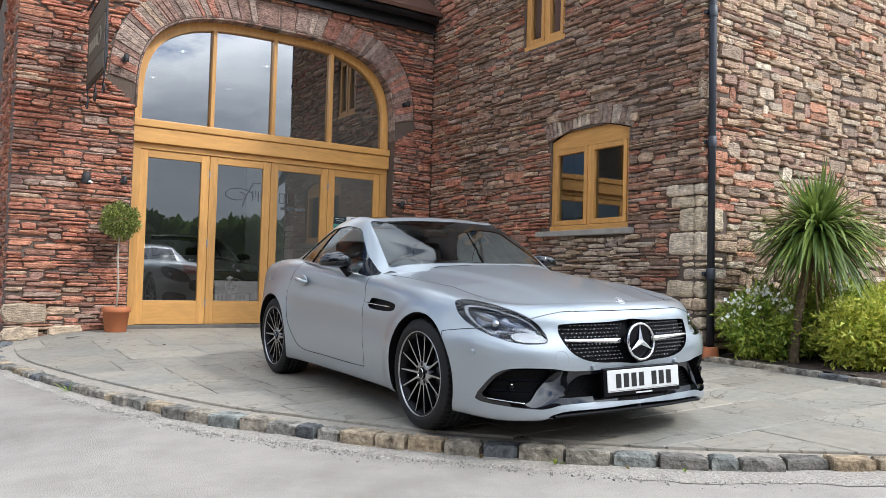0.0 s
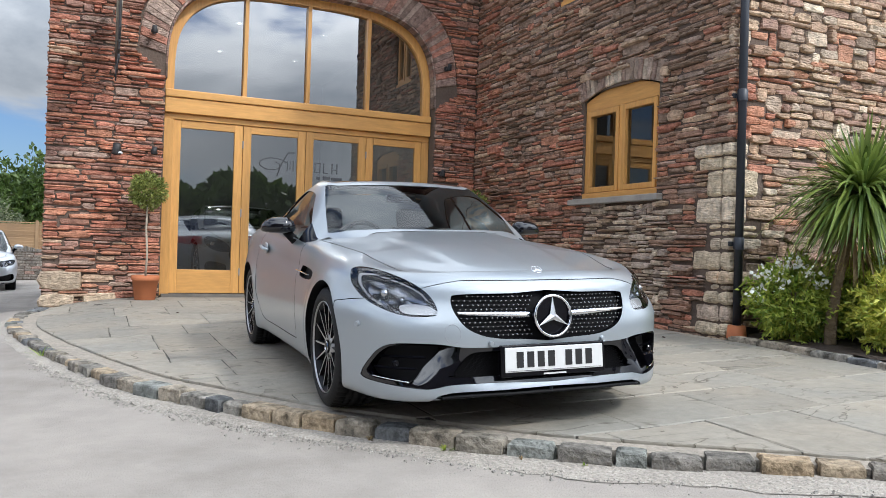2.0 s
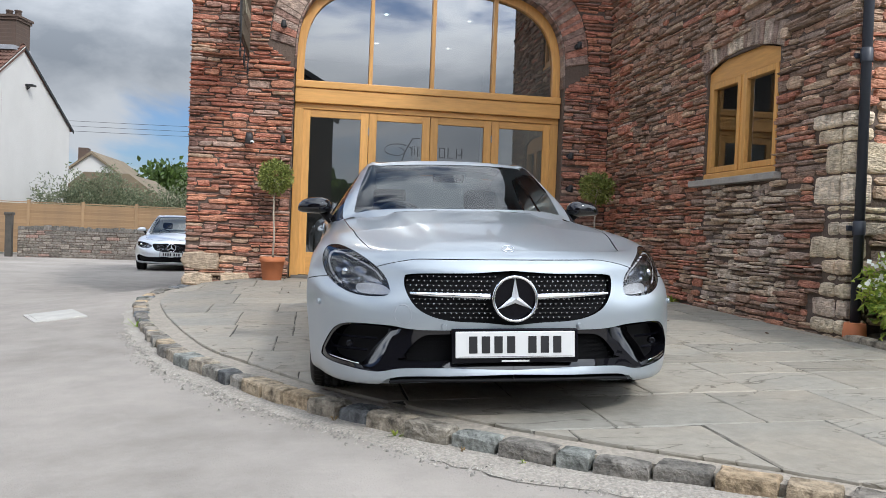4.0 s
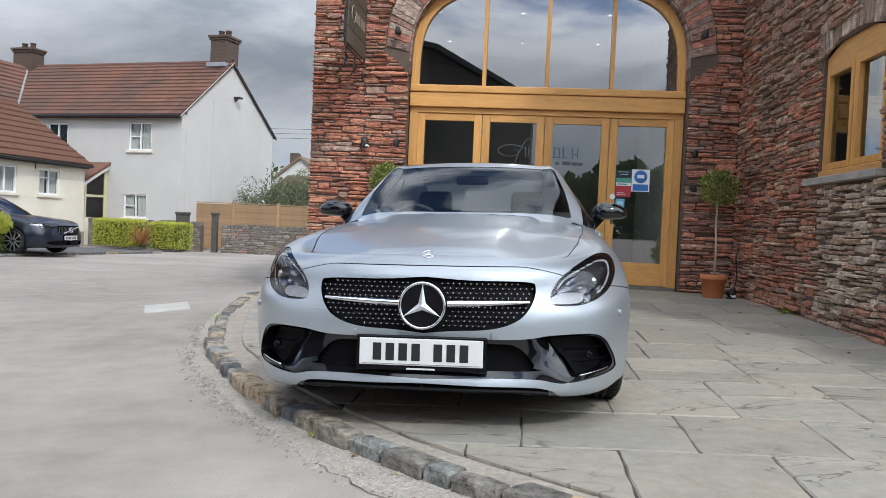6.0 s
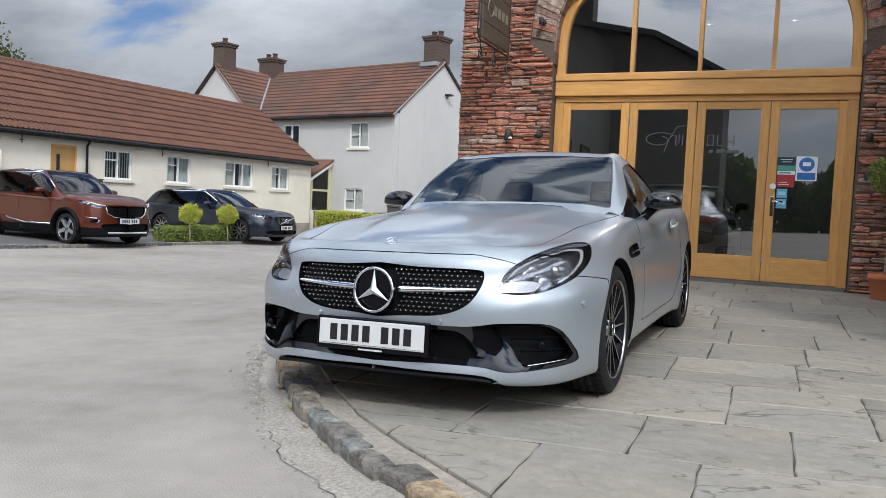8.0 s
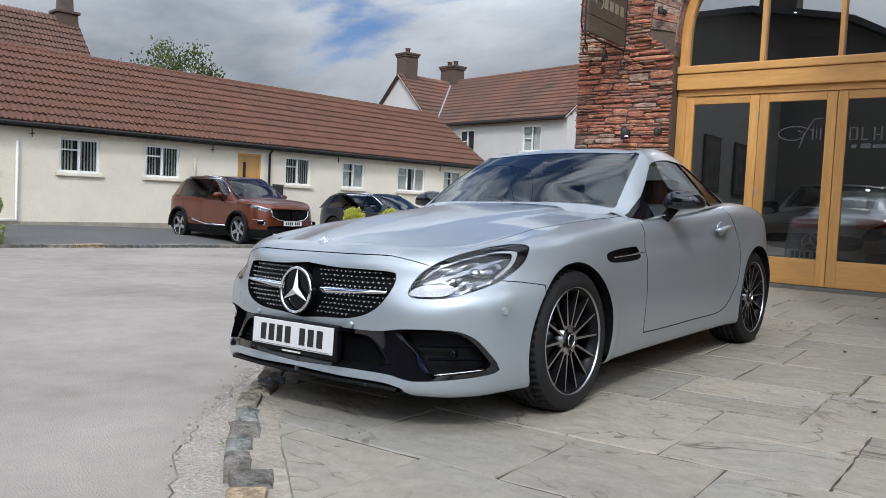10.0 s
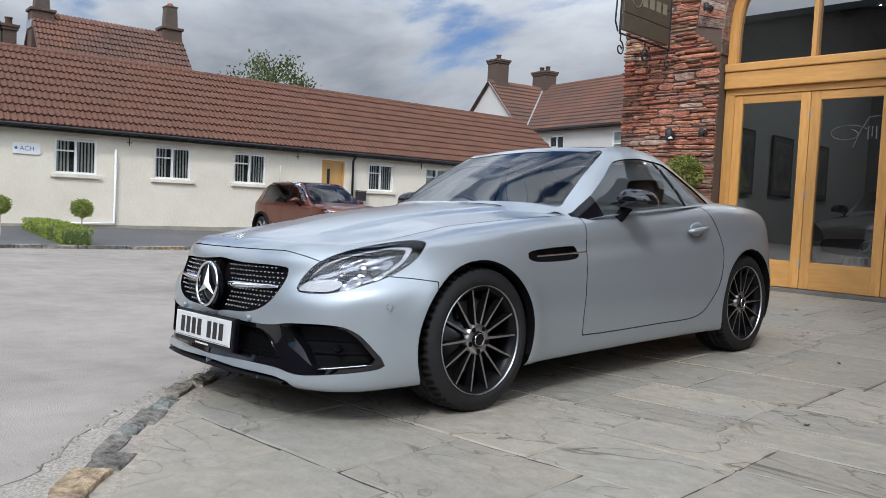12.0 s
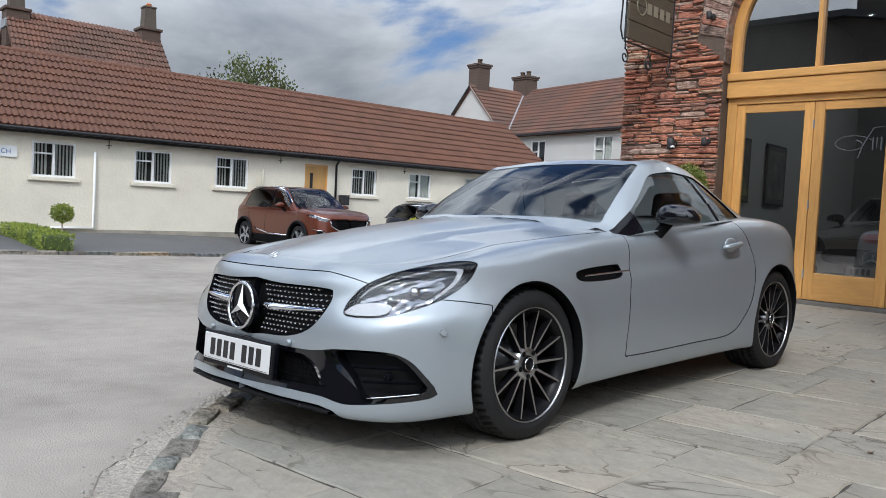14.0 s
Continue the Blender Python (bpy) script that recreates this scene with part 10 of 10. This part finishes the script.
def build_behind():
    """Houses and trees on the lane's other side, which the glass reflects."""
    h = thing("house_across", pose(-6.5, -17.5, 0.0), "dark stone house with a slate roof across the lane", "house")
    part("wall", prism([(-9.0, -0.3), (6.5, -0.3), (6.5, 6.4), (3.0, 8.3), (-0.5, 9.0), (-9.0, 9.0)], "y", -7.0, 0), mk("dark_stone", (0.075, 0.064, 0.055), 0.9, vary=0.5, scale=2, bump=0.6), h)
    part("chimney", box(-0.5, 0.6, -2.0, -1.0, 8.0, 10.6, 0.03), MATS["dark_stone"], h)
    part("roof", prism([(-9.4, 9.2), (-0.4, 9.25), (3.2, 8.5), (7.0, 6.4), (7.0, 6.2), (3.1, 8.3), (-0.5, 9.01), (-9.4, 9.01)], "y", -7.4, 0.35), mk("grey_slate", (0.035, 0.037, 0.040), 0.7, vary=0.4, scale=3), h)
    for x in (-5.2, -2.4, 0.4, 3.2):
        for z in (1.0, 4.0):
            w = part("window", box(x - 0.5, x + 0.5, -0.01, 0.03, z, z + 1.2), MATS["dark_stone"], h)
            part("pane", box(x - 0.42, x + 0.42, 0.031, 0.035, z + 0.08, z + 1.12), BLACK, w)
    g = thing("gabled_house_across", pose(13.0, -13.5, 0.0, 0, 0, 20), "white gabled house with dark roof edges across the lane", "house")
    part("wall", prism([(-3.5, -0.3), (3.5, -0.3), (3.5, 6.0), (0, 9.0), (-3.5, 6.0)], "y", -9, 0), WHITE_R, g)
    part("roof", prism([(-4.0, 5.7), (0, 9.2), (4.0, 5.7), (4.0, 5.5), (0, 9.0), (-4.0, 5.5)], "y", -9.4, 0.4), MATS["grey_slate"], g)
    for x, z in ((-1.5, 4.2), (1.5, 4.2), (-1.5, 1.2), (1.5, 1.2)):
        part("window", box(x - 0.5, x + 0.5, 0.0, 0.04, z, z + 1.3), BLACK, g)
    # the low dark line of woods beyond
    rnd = np.random.default_rng(88)
    a = rnd.uniform(-2.75, -0.05, 16000)
    top = 4.6 + 2.0 * np.array([noise.noise(Vector((q * 9, 0.0, 4.0))) for q in a]) + 1.0 * np.array([noise.noise(Vector((q * 31, 2.0, 4.0))) for q in a])
    d = 46 + rnd.uniform(0, 5, len(a))
    p = np.stack([np.cos(a) * d, np.sin(a) * d, np.maximum(0.1, top * (1 - rnd.random(len(a)) ** 1.5))], 1)
    V, F = leaves(p, np.tile((0.0, 0.0, 1.0), (len(a), 1)), 0.95, rnd, 0.8)
    tagged(part("woods", leaf_mesh("woods", V, F, TREE_LEAF), None), "low dark line of woods beyond the lane", "woods", kind="stuff")
    for k, (x, y, hg) in enumerate(((-30, -20, 8), (33, -30, 9))):
        tree("tree_across", (x, y, 0.0), hg * 0.5, (4.2, 3.0, 2.2), 3600, 0.42, TREE_LEAF, "low dark leafy tree beyond the lane", 90 + k)


build_yard()
build_boundary()
build_distance()
build_behind()

# ---- fittings on and round the barn ----


def build_fittings():
    # roof edge over the arch wall
    tagged(part("roof_barn", prism([(4.78, 4.90), (9.5, 8.6), (14.2, 4.9), (14.2, 4.7), (9.5, 8.4), (4.78, 4.84)], "x", -2.75, WING_X - 0.02), TILE), "brown tiled barn roof", "roof", kind="structure")
    tagged(part("fascia", box(-2.7, WING_X - 0.03, 4.93, 4.99, 4.62, 4.85), BLACK), "black fascia board under the barn roof", "fascia", kind="structure")
    tagged(part("gutter", tube([(-2.72, 4.84, 4.80), (WING_X - 0.06, 4.84, 4.78)], 0.055, 10), BLACK, None, "", True), "black gutter along the barn eaves", "gutter", kind="structure")
    tagged(part("roof_wing", prism([(2.6, 7.15), (6.8, 10.2), (11.2, 7.15)], "y", -0.3, 13.0), TILE), "brown tiled roof of the wing", "roof", kind="structure")
    # downpipe at the corner
    p = thing("downpipe", pose(3.085, -0.065, 0), "dark blue-black cast iron downpipe on the corner of the wing", "downpipe")
    part("pipe", tube([(-0.045, 0, 7.0), (-0.02, 0, 3.0), (0.0, 0, 0.31)], 0.037, 14), mk("blue_black_iron", (0.020, 0.023, 0.032), 0.4, vary=0.3, scale=8), p, "", True)
    for z in (1.02, 2.31, 3.6, 4.9):
        x = -0.045 * (z - 0.3) / 6.7 - 0.002
        part("collar", lathe([(0.045, -0.05), (0.045, 0.05), (0.040, 0.055)], 16, m=Matrix.Translation((x, 0, z))), MATS["blue_black_iron"], p, "", True)
        part("bracket", box(x - 0.07, x + 0.07, 0.03, 0.055, z - 0.02, z + 0.02, 0.004), MATS["blue_black_iron"], p)
    part("shoe", lathe([(0.085, 0.0), (0.075, 0.11), (0.06, 0.115), (0.05, 0.10)], 18, m=Matrix.Translation((0, 0, 0.20))), TERRA, p, "terracotta drain collar", True)
    # wall spot lamps
    for x, z, big in ((-1.79, 1.97, 1), (-1.37, 1.98, 0), (-1.41, 3.45, 0), (2.53, 3.48, 0), (2.48, 1.975, 0), (2.49, 1.53, 0)):
        s = thing("wall_spotlight", pose(x, FACE_Y - 0.02, z), "small black spotlight fixed to the stone wall", "spotlight", "wall spotlights")
        part("base", lathe([(0.035, 0.0), (0.035, 0.03), (0.0, 0.03)], 14, m=pose(0, 0.02, 0, 90, 0, 0)), IRON, s)
        part("arm", tube([(0, 0, 0), (0, -0.06, -0.01), (0, -0.09, 0.01)], 0.010, 6), IRON, s)
        k = 1.35 if big else 0.9
        part("head", lathe([(0.0, 0.05), (0.03, 0.048), (0.042, -0.03), (0.045, -0.045), (0.0, -0.035)], 16, m=pose(0, -0.10, 0.0, 25, 0, 0) @ Matrix.Scale(k, 4)), IRON, s, "", True)
        if big:
            part("bulb_guard", lathe([(0.0, 0.03), (0.022, 0.02), (0.026, 0.0)], 14, m=pose(0.04, -0.13, -0.06)), UPVC, s)
    # hanging sign
    g = thing("hanging_sign", pose(-1.83, FACE_Y, 0), "weathered brown wooden sign hanging in a scrolled iron frame", "sign")
    WOOD = mk("grey_brown_board", (0.115, 0.092, 0.062), 0.7, vary=0.4, scale=6, tint=(0.06, 0.05, 0.04), stretch=(1, 1, 5), bump=0.2)
    for k in range(4):
        z0 = 3.02 + k * 0.20
        b = part("board", box(-0.018, 0.018, -1.22, -0.22, z0 + 0.003, z0 + 0.197, 0.006), WOOD, g)
    pale = mk("faded_gold", (0.30, 0.27, 0.20), 0.6)
    for s in (-1, 1):
        part("ring_mark", tube([(s * 0.021, -0.52 + 0.0 + 0.10 * math.cos(t) - 0.45, 3.42 + 0.10 * math.sin(t)) for t in np.linspace(0, 6.28, 24, endpoint=False)], 0.006, 5, closed=True), pale, g)
        for i in range(4):
            part("mark", box(min(s * 0.018, s * 0.021), max(s * 0.018, s * 0.021), -0.84 + i * 0.145, -0.74 + i * 0.145, 3.36, 3.48), pale, g)
    frame_pts = [(0, -1.26, 3.86), (0, -1.26, 2.98), (0, -0.18, 2.98), (0, -0.18, 3.86)]
    part("iron_frame", tube(frame_pts, 0.014, 6, closed=True), IRON, g)
    part("bracket_arm", tube([(0, 0.0, 3.98), (0, -1.35, 3.98)], 0.016, 6), IRON, g)
    part("bracket_stay", tube([(0, 0.0, 4.5), (0, -0.5, 4.25), (0, -1.2, 4.0)], 0.012, 6), IRON, g)
    for y in (-1.1, -0.3):
        part("hanger", tube([(0, y, 3.98), (0, y, 3.85)], 0.010, 6), IRON, g)
    for y, sgn in ((-1.24, 1), (-0.72, 1), (-0.72, -1), (-0.20, -1)):
        pts = [(0, y + sgn * (0.02 + 0.055 * (1 - t / 9)) * math.sin(t) * 1.0, 2.90 - 0.085 + 0.085 * (1 - t / 9) * math.cos(t)) for t in np.linspace(0, 8.2, 30)]
        part("scroll", tube([(0, y, 2.98)] + pts, 0.009, 5), IRON, g)
    part("side_scroll", tube([(0, -1.26, 3.55), (0, -1.34, 3.4), (0, -1.36, 3.1), (0, -1.30, 2.99)], 0.010, 5), IRON, g)
    # small black box under the arch's crown and lamp in the corner
    lb = thing("ground_light", pose(2.86, 4.30, patio_z(2.86, 4.3)), "small black garden spotlight beside the flowerpot", "spotlight")
    part("spike_base", box(-0.05, 0.05, -0.04, 0.04, 0.0, 0.02, 0.004), IRON, lb)
    part("head", lathe([(0.0, 0.05), (0.04, 0.05), (0.045, -0.04), (0.0, -0.03)], 14, m=pose(0, 0, 0.07, 55, 0, 20)), IRON, lb, "", True)
    part("face", lathe([(0.036, 0), (0.0, 0.002)], 14, m=pose(0.012, -0.035, 0.05, 55 + 180, 0, 20)), UPVC, lb)
    part("cable", tube([(0.02, 0.02, 0.05), (0.08, 0.10, 0.25), (0.07, 0.15, 0.5), (0.12, 0.2, 0.62)], 0.008, 5), IRON, lb)
    # notices and handle on the last door
    yb = FRAME_Y + 0.048
    def notice(x0, x1, z0, z1, material, label, bars=()):
        n = thing("door_notice", pose((x0 + x1) / 2, yb - 0.004, (z0 + z1) / 2), label, "notice", "notices on the glass door")
        part("sheet", box(-(x1 - x0) / 2, (x1 - x0) / 2, 0, 0.002, -(z1 - z0) / 2, (z1 - z0) / 2), material, n)
        for bx0, bx1, bz0, bz1, mm in bars:
            part("mark", box(bx0, bx1, -0.0015, -0.0002, bz0, bz1), mm, n)
        return n
    paper, blue = mk("white_paper", (0.80, 0.81, 0.82), 0.6), mk("notice_blue", (0.03, 0.16, 0.45), 0.5)
    teal, green = mk("notice_dark_teal", (0.012, 0.035, 0.045), 0.5), mk("notice_green", (0.08, 0.32, 0.24), 0.5)
    red, sky_b = mk("notice_red", (0.42, 0.03, 0.04), 0.5), mk("notice_light_blue", (0.16, 0.45, 0.62), 0.5)
    n = notice(1.752, 1.985, 1.475, 1.768, paper, "white notice with a blue round mark and blue footer", [(-0.10, 0.10, -0.135, -0.05, blue)])
    part("round_mark", lathe([(0.085, 0.0), (0.075, 0.003), (0.0, 0.003)], 24, m=pose(0, -0.001, 0.05, 90, 0, 0)), blue, n)
    part("inner_mark", box(-0.045, 0.045, -0.0065, -0.0045, 0.03, 0.075, 0.0), paper, n)
    notice(1.545, 1.745, 1.655, 1.755, teal, "dark teal notice with pale marks", [(-0.07, 0.07, 0.02, 0.026, paper), (-0.05, 0.06, -0.01, -0.004, paper)])
    notice(1.547, 1.745, 1.592, 1.650, green, "narrow green notice strip on the glass")
    notice(1.549, 1.745, 1.545, 1.588, paper, "narrow white notice strip with green marks", [(-0.08, 0.05, -0.008, 0.008, green)])
    notice(1.548, 1.745, 1.395, 1.540, red, "red notice with pale marks", [(-0.08, 0.02, -0.02, -0.014, paper), (-0.08, 0.04, -0.045, -0.039, paper)])
    notice(1.555, 1.672, 1.265, 1.372, sky_b, "small square light blue sticker on the glass", [(-0.04, 0.04, -0.02, 0.02, mk("pale_blue", (0.4, 0.65, 0.75), 0.5))])
    notice(1.557, 1.672, 1.135, 1.250, sky_b, "small square light blue sticker on the glass", [(-0.04, 0.04, -0.01, 0.03, MATS["pale_blue"])])
    hd = bpy.data.objects["door_4"]
    x0 = hd.matrix_world.translation.x
    part("handle_plate", box(1.492 - x0, 1.528 - x0, -0.010, -0.001, 0.80, 1.04, 0.004), CHROME, hd)
    part("door_handle", tube([(1.51 - x0, -0.01, 0.985), (1.51 - x0, -0.05, 0.985), (1.63 - x0, -0.052, 0.98)], 0.010, 8), CHROME, hd, "chrome lever handle", True)
    part("round_sign", lathe([(0.036, 0.0), (0.036, 0.004), (0.0, 0.004)], 20, m=pose(1.508 - x0, -0.001, 1.165, 90, 0, 0)), paper, hd)
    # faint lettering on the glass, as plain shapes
    etch = mk("etched_grey", (0.09, 0.094, 0.097), 0.6)
    def etched(i, marks, swirl=False):
        d = bpy.data.objects["door_%d" % i]
        o = d.matrix_world.translation
        for a, b, c, e in marks:
            part("etched_mark", box(a - o.x, b - o.x, 0.0265, 0.0275, c - o.z, e - o.z), etch, d)
        if swirl:
            pts = [(0.13 + 0.22 * math.cos(t) * (1 - t / 12) - o.x, 0.026, 1.95 + 0.10 * math.sin(t) * (1 - t / 14) - o.z) for t in np.linspace(0.4, 7.4, 40)]
            part("etched_swirl", tube(pts, 0.007, 4), etch, d)
            part("etched_swirl", tube([(0.20 - o.x, 0.026, 1.80 - o.z), (0.25 - o.x, 0.026, 1.95 - o.z), (0.34 - o.x, 0.026, 2.12 - o.z), (0.44 - o.x, 0.026, 2.13 - o.z)], 0.009, 4), etch, d)
    etched(2, [(0.33, 0.345, 1.88, 2.02), (0.37, 0.38, 1.90, 2.02), (0.41, 0.425, 1.88, 2.02), (0.44, 0.452, 1.88, 2.02)], True)
    etched(3, [(0.71, 0.725, 1.88, 2.02), (0.78, 0.795, 1.88, 2.02), (0.73, 0.775, 2.008, 2.02), (0.73, 0.775, 1.88, 1.892), (0.83, 0.845, 1.88, 2.02), (0.85, 0.90, 1.88, 1.892), (0.95, 0.965, 1.88, 2.02), (1.02, 1.035, 1.88, 2.02), (0.97, 1.015, 1.93, 1.942),
               (0.74, 0.79, 1.79, 1.83), (0.83, 0.93, 1.79, 1.84), (0.95, 1.10, 1.79, 1.83)])
    glow = bpy.data.materials.new("lamp_glow")
    glow.use_nodes = True
    glow.node_tree.nodes["Principled BSDF"].inputs["Emission Color"].default_value = (1.0, 0.95, 0.86, 1)
    glow.node_tree.nodes["Principled BSDF"].inputs["Emission Strength"].default_value = 70.0
    for x in (-1.3, 0.2, 1.7):
        for y in (6.6, 8.6, 10.8):
            d = thing("ceiling_downlight", pose(x, y, 4.69), "small round white recessed downlight, lit", "downlight", "showroom downlights")
            part("trim_ring", lathe([(0.075, 0.008), (0.07, -0.006), (0.023, -0.004), (0.023, 0.0)], 20), UPVC, d)
            part("lens", lathe([(0.022, -0.002), (0.0, -0.003)], 16), glow, d)
            if x == 0.2:
                beam = new("downlight_beam", bpy.data.lights.new("downlight_beam", "AREA"))
                beam.data.shape, beam.data.size, beam.data.energy, beam.data.color = "DISK", 0.12, 15, (1.0, 0.95, 0.87)
                beam.matrix_world = pose(x, y, 4.675)
    # framed pictures in the showroom
    for y0, y1, z0, z1 in ((6.9, 7.75, 1.35, 2.30), (8.4, 9.2, 1.35, 2.30), (10.0, 10.8, 1.35, 2.3)):
        f = thing("framed_picture", pose(-1.975, (y0 + y1) / 2, z0), "framed dark picture on the grey showroom wall", "picture", "showroom pictures")
        w = (y1 - y0) / 2
        part("frame", box(-0.01, 0.02, -w, w, 0, z1 - z0, 0.006), BLACK, f)
        part("print", box(0.021, 0.024, -w + 0.10, w - 0.10, 0.10, z1 - z0 - 0.10), mk("dim_print", (0.10, 0.11, 0.13), 0.5, vary=0.8, scale=4, tint=(0.3, 0.28, 0.26)), f)
        part("mount", box(0.0205, 0.0208, -w + 0.03, w - 0.03, 0.03, z1 - z0 - 0.03), mk("grey_mount", (0.16, 0.165, 0.17), 0.8), f)


build_fittings()
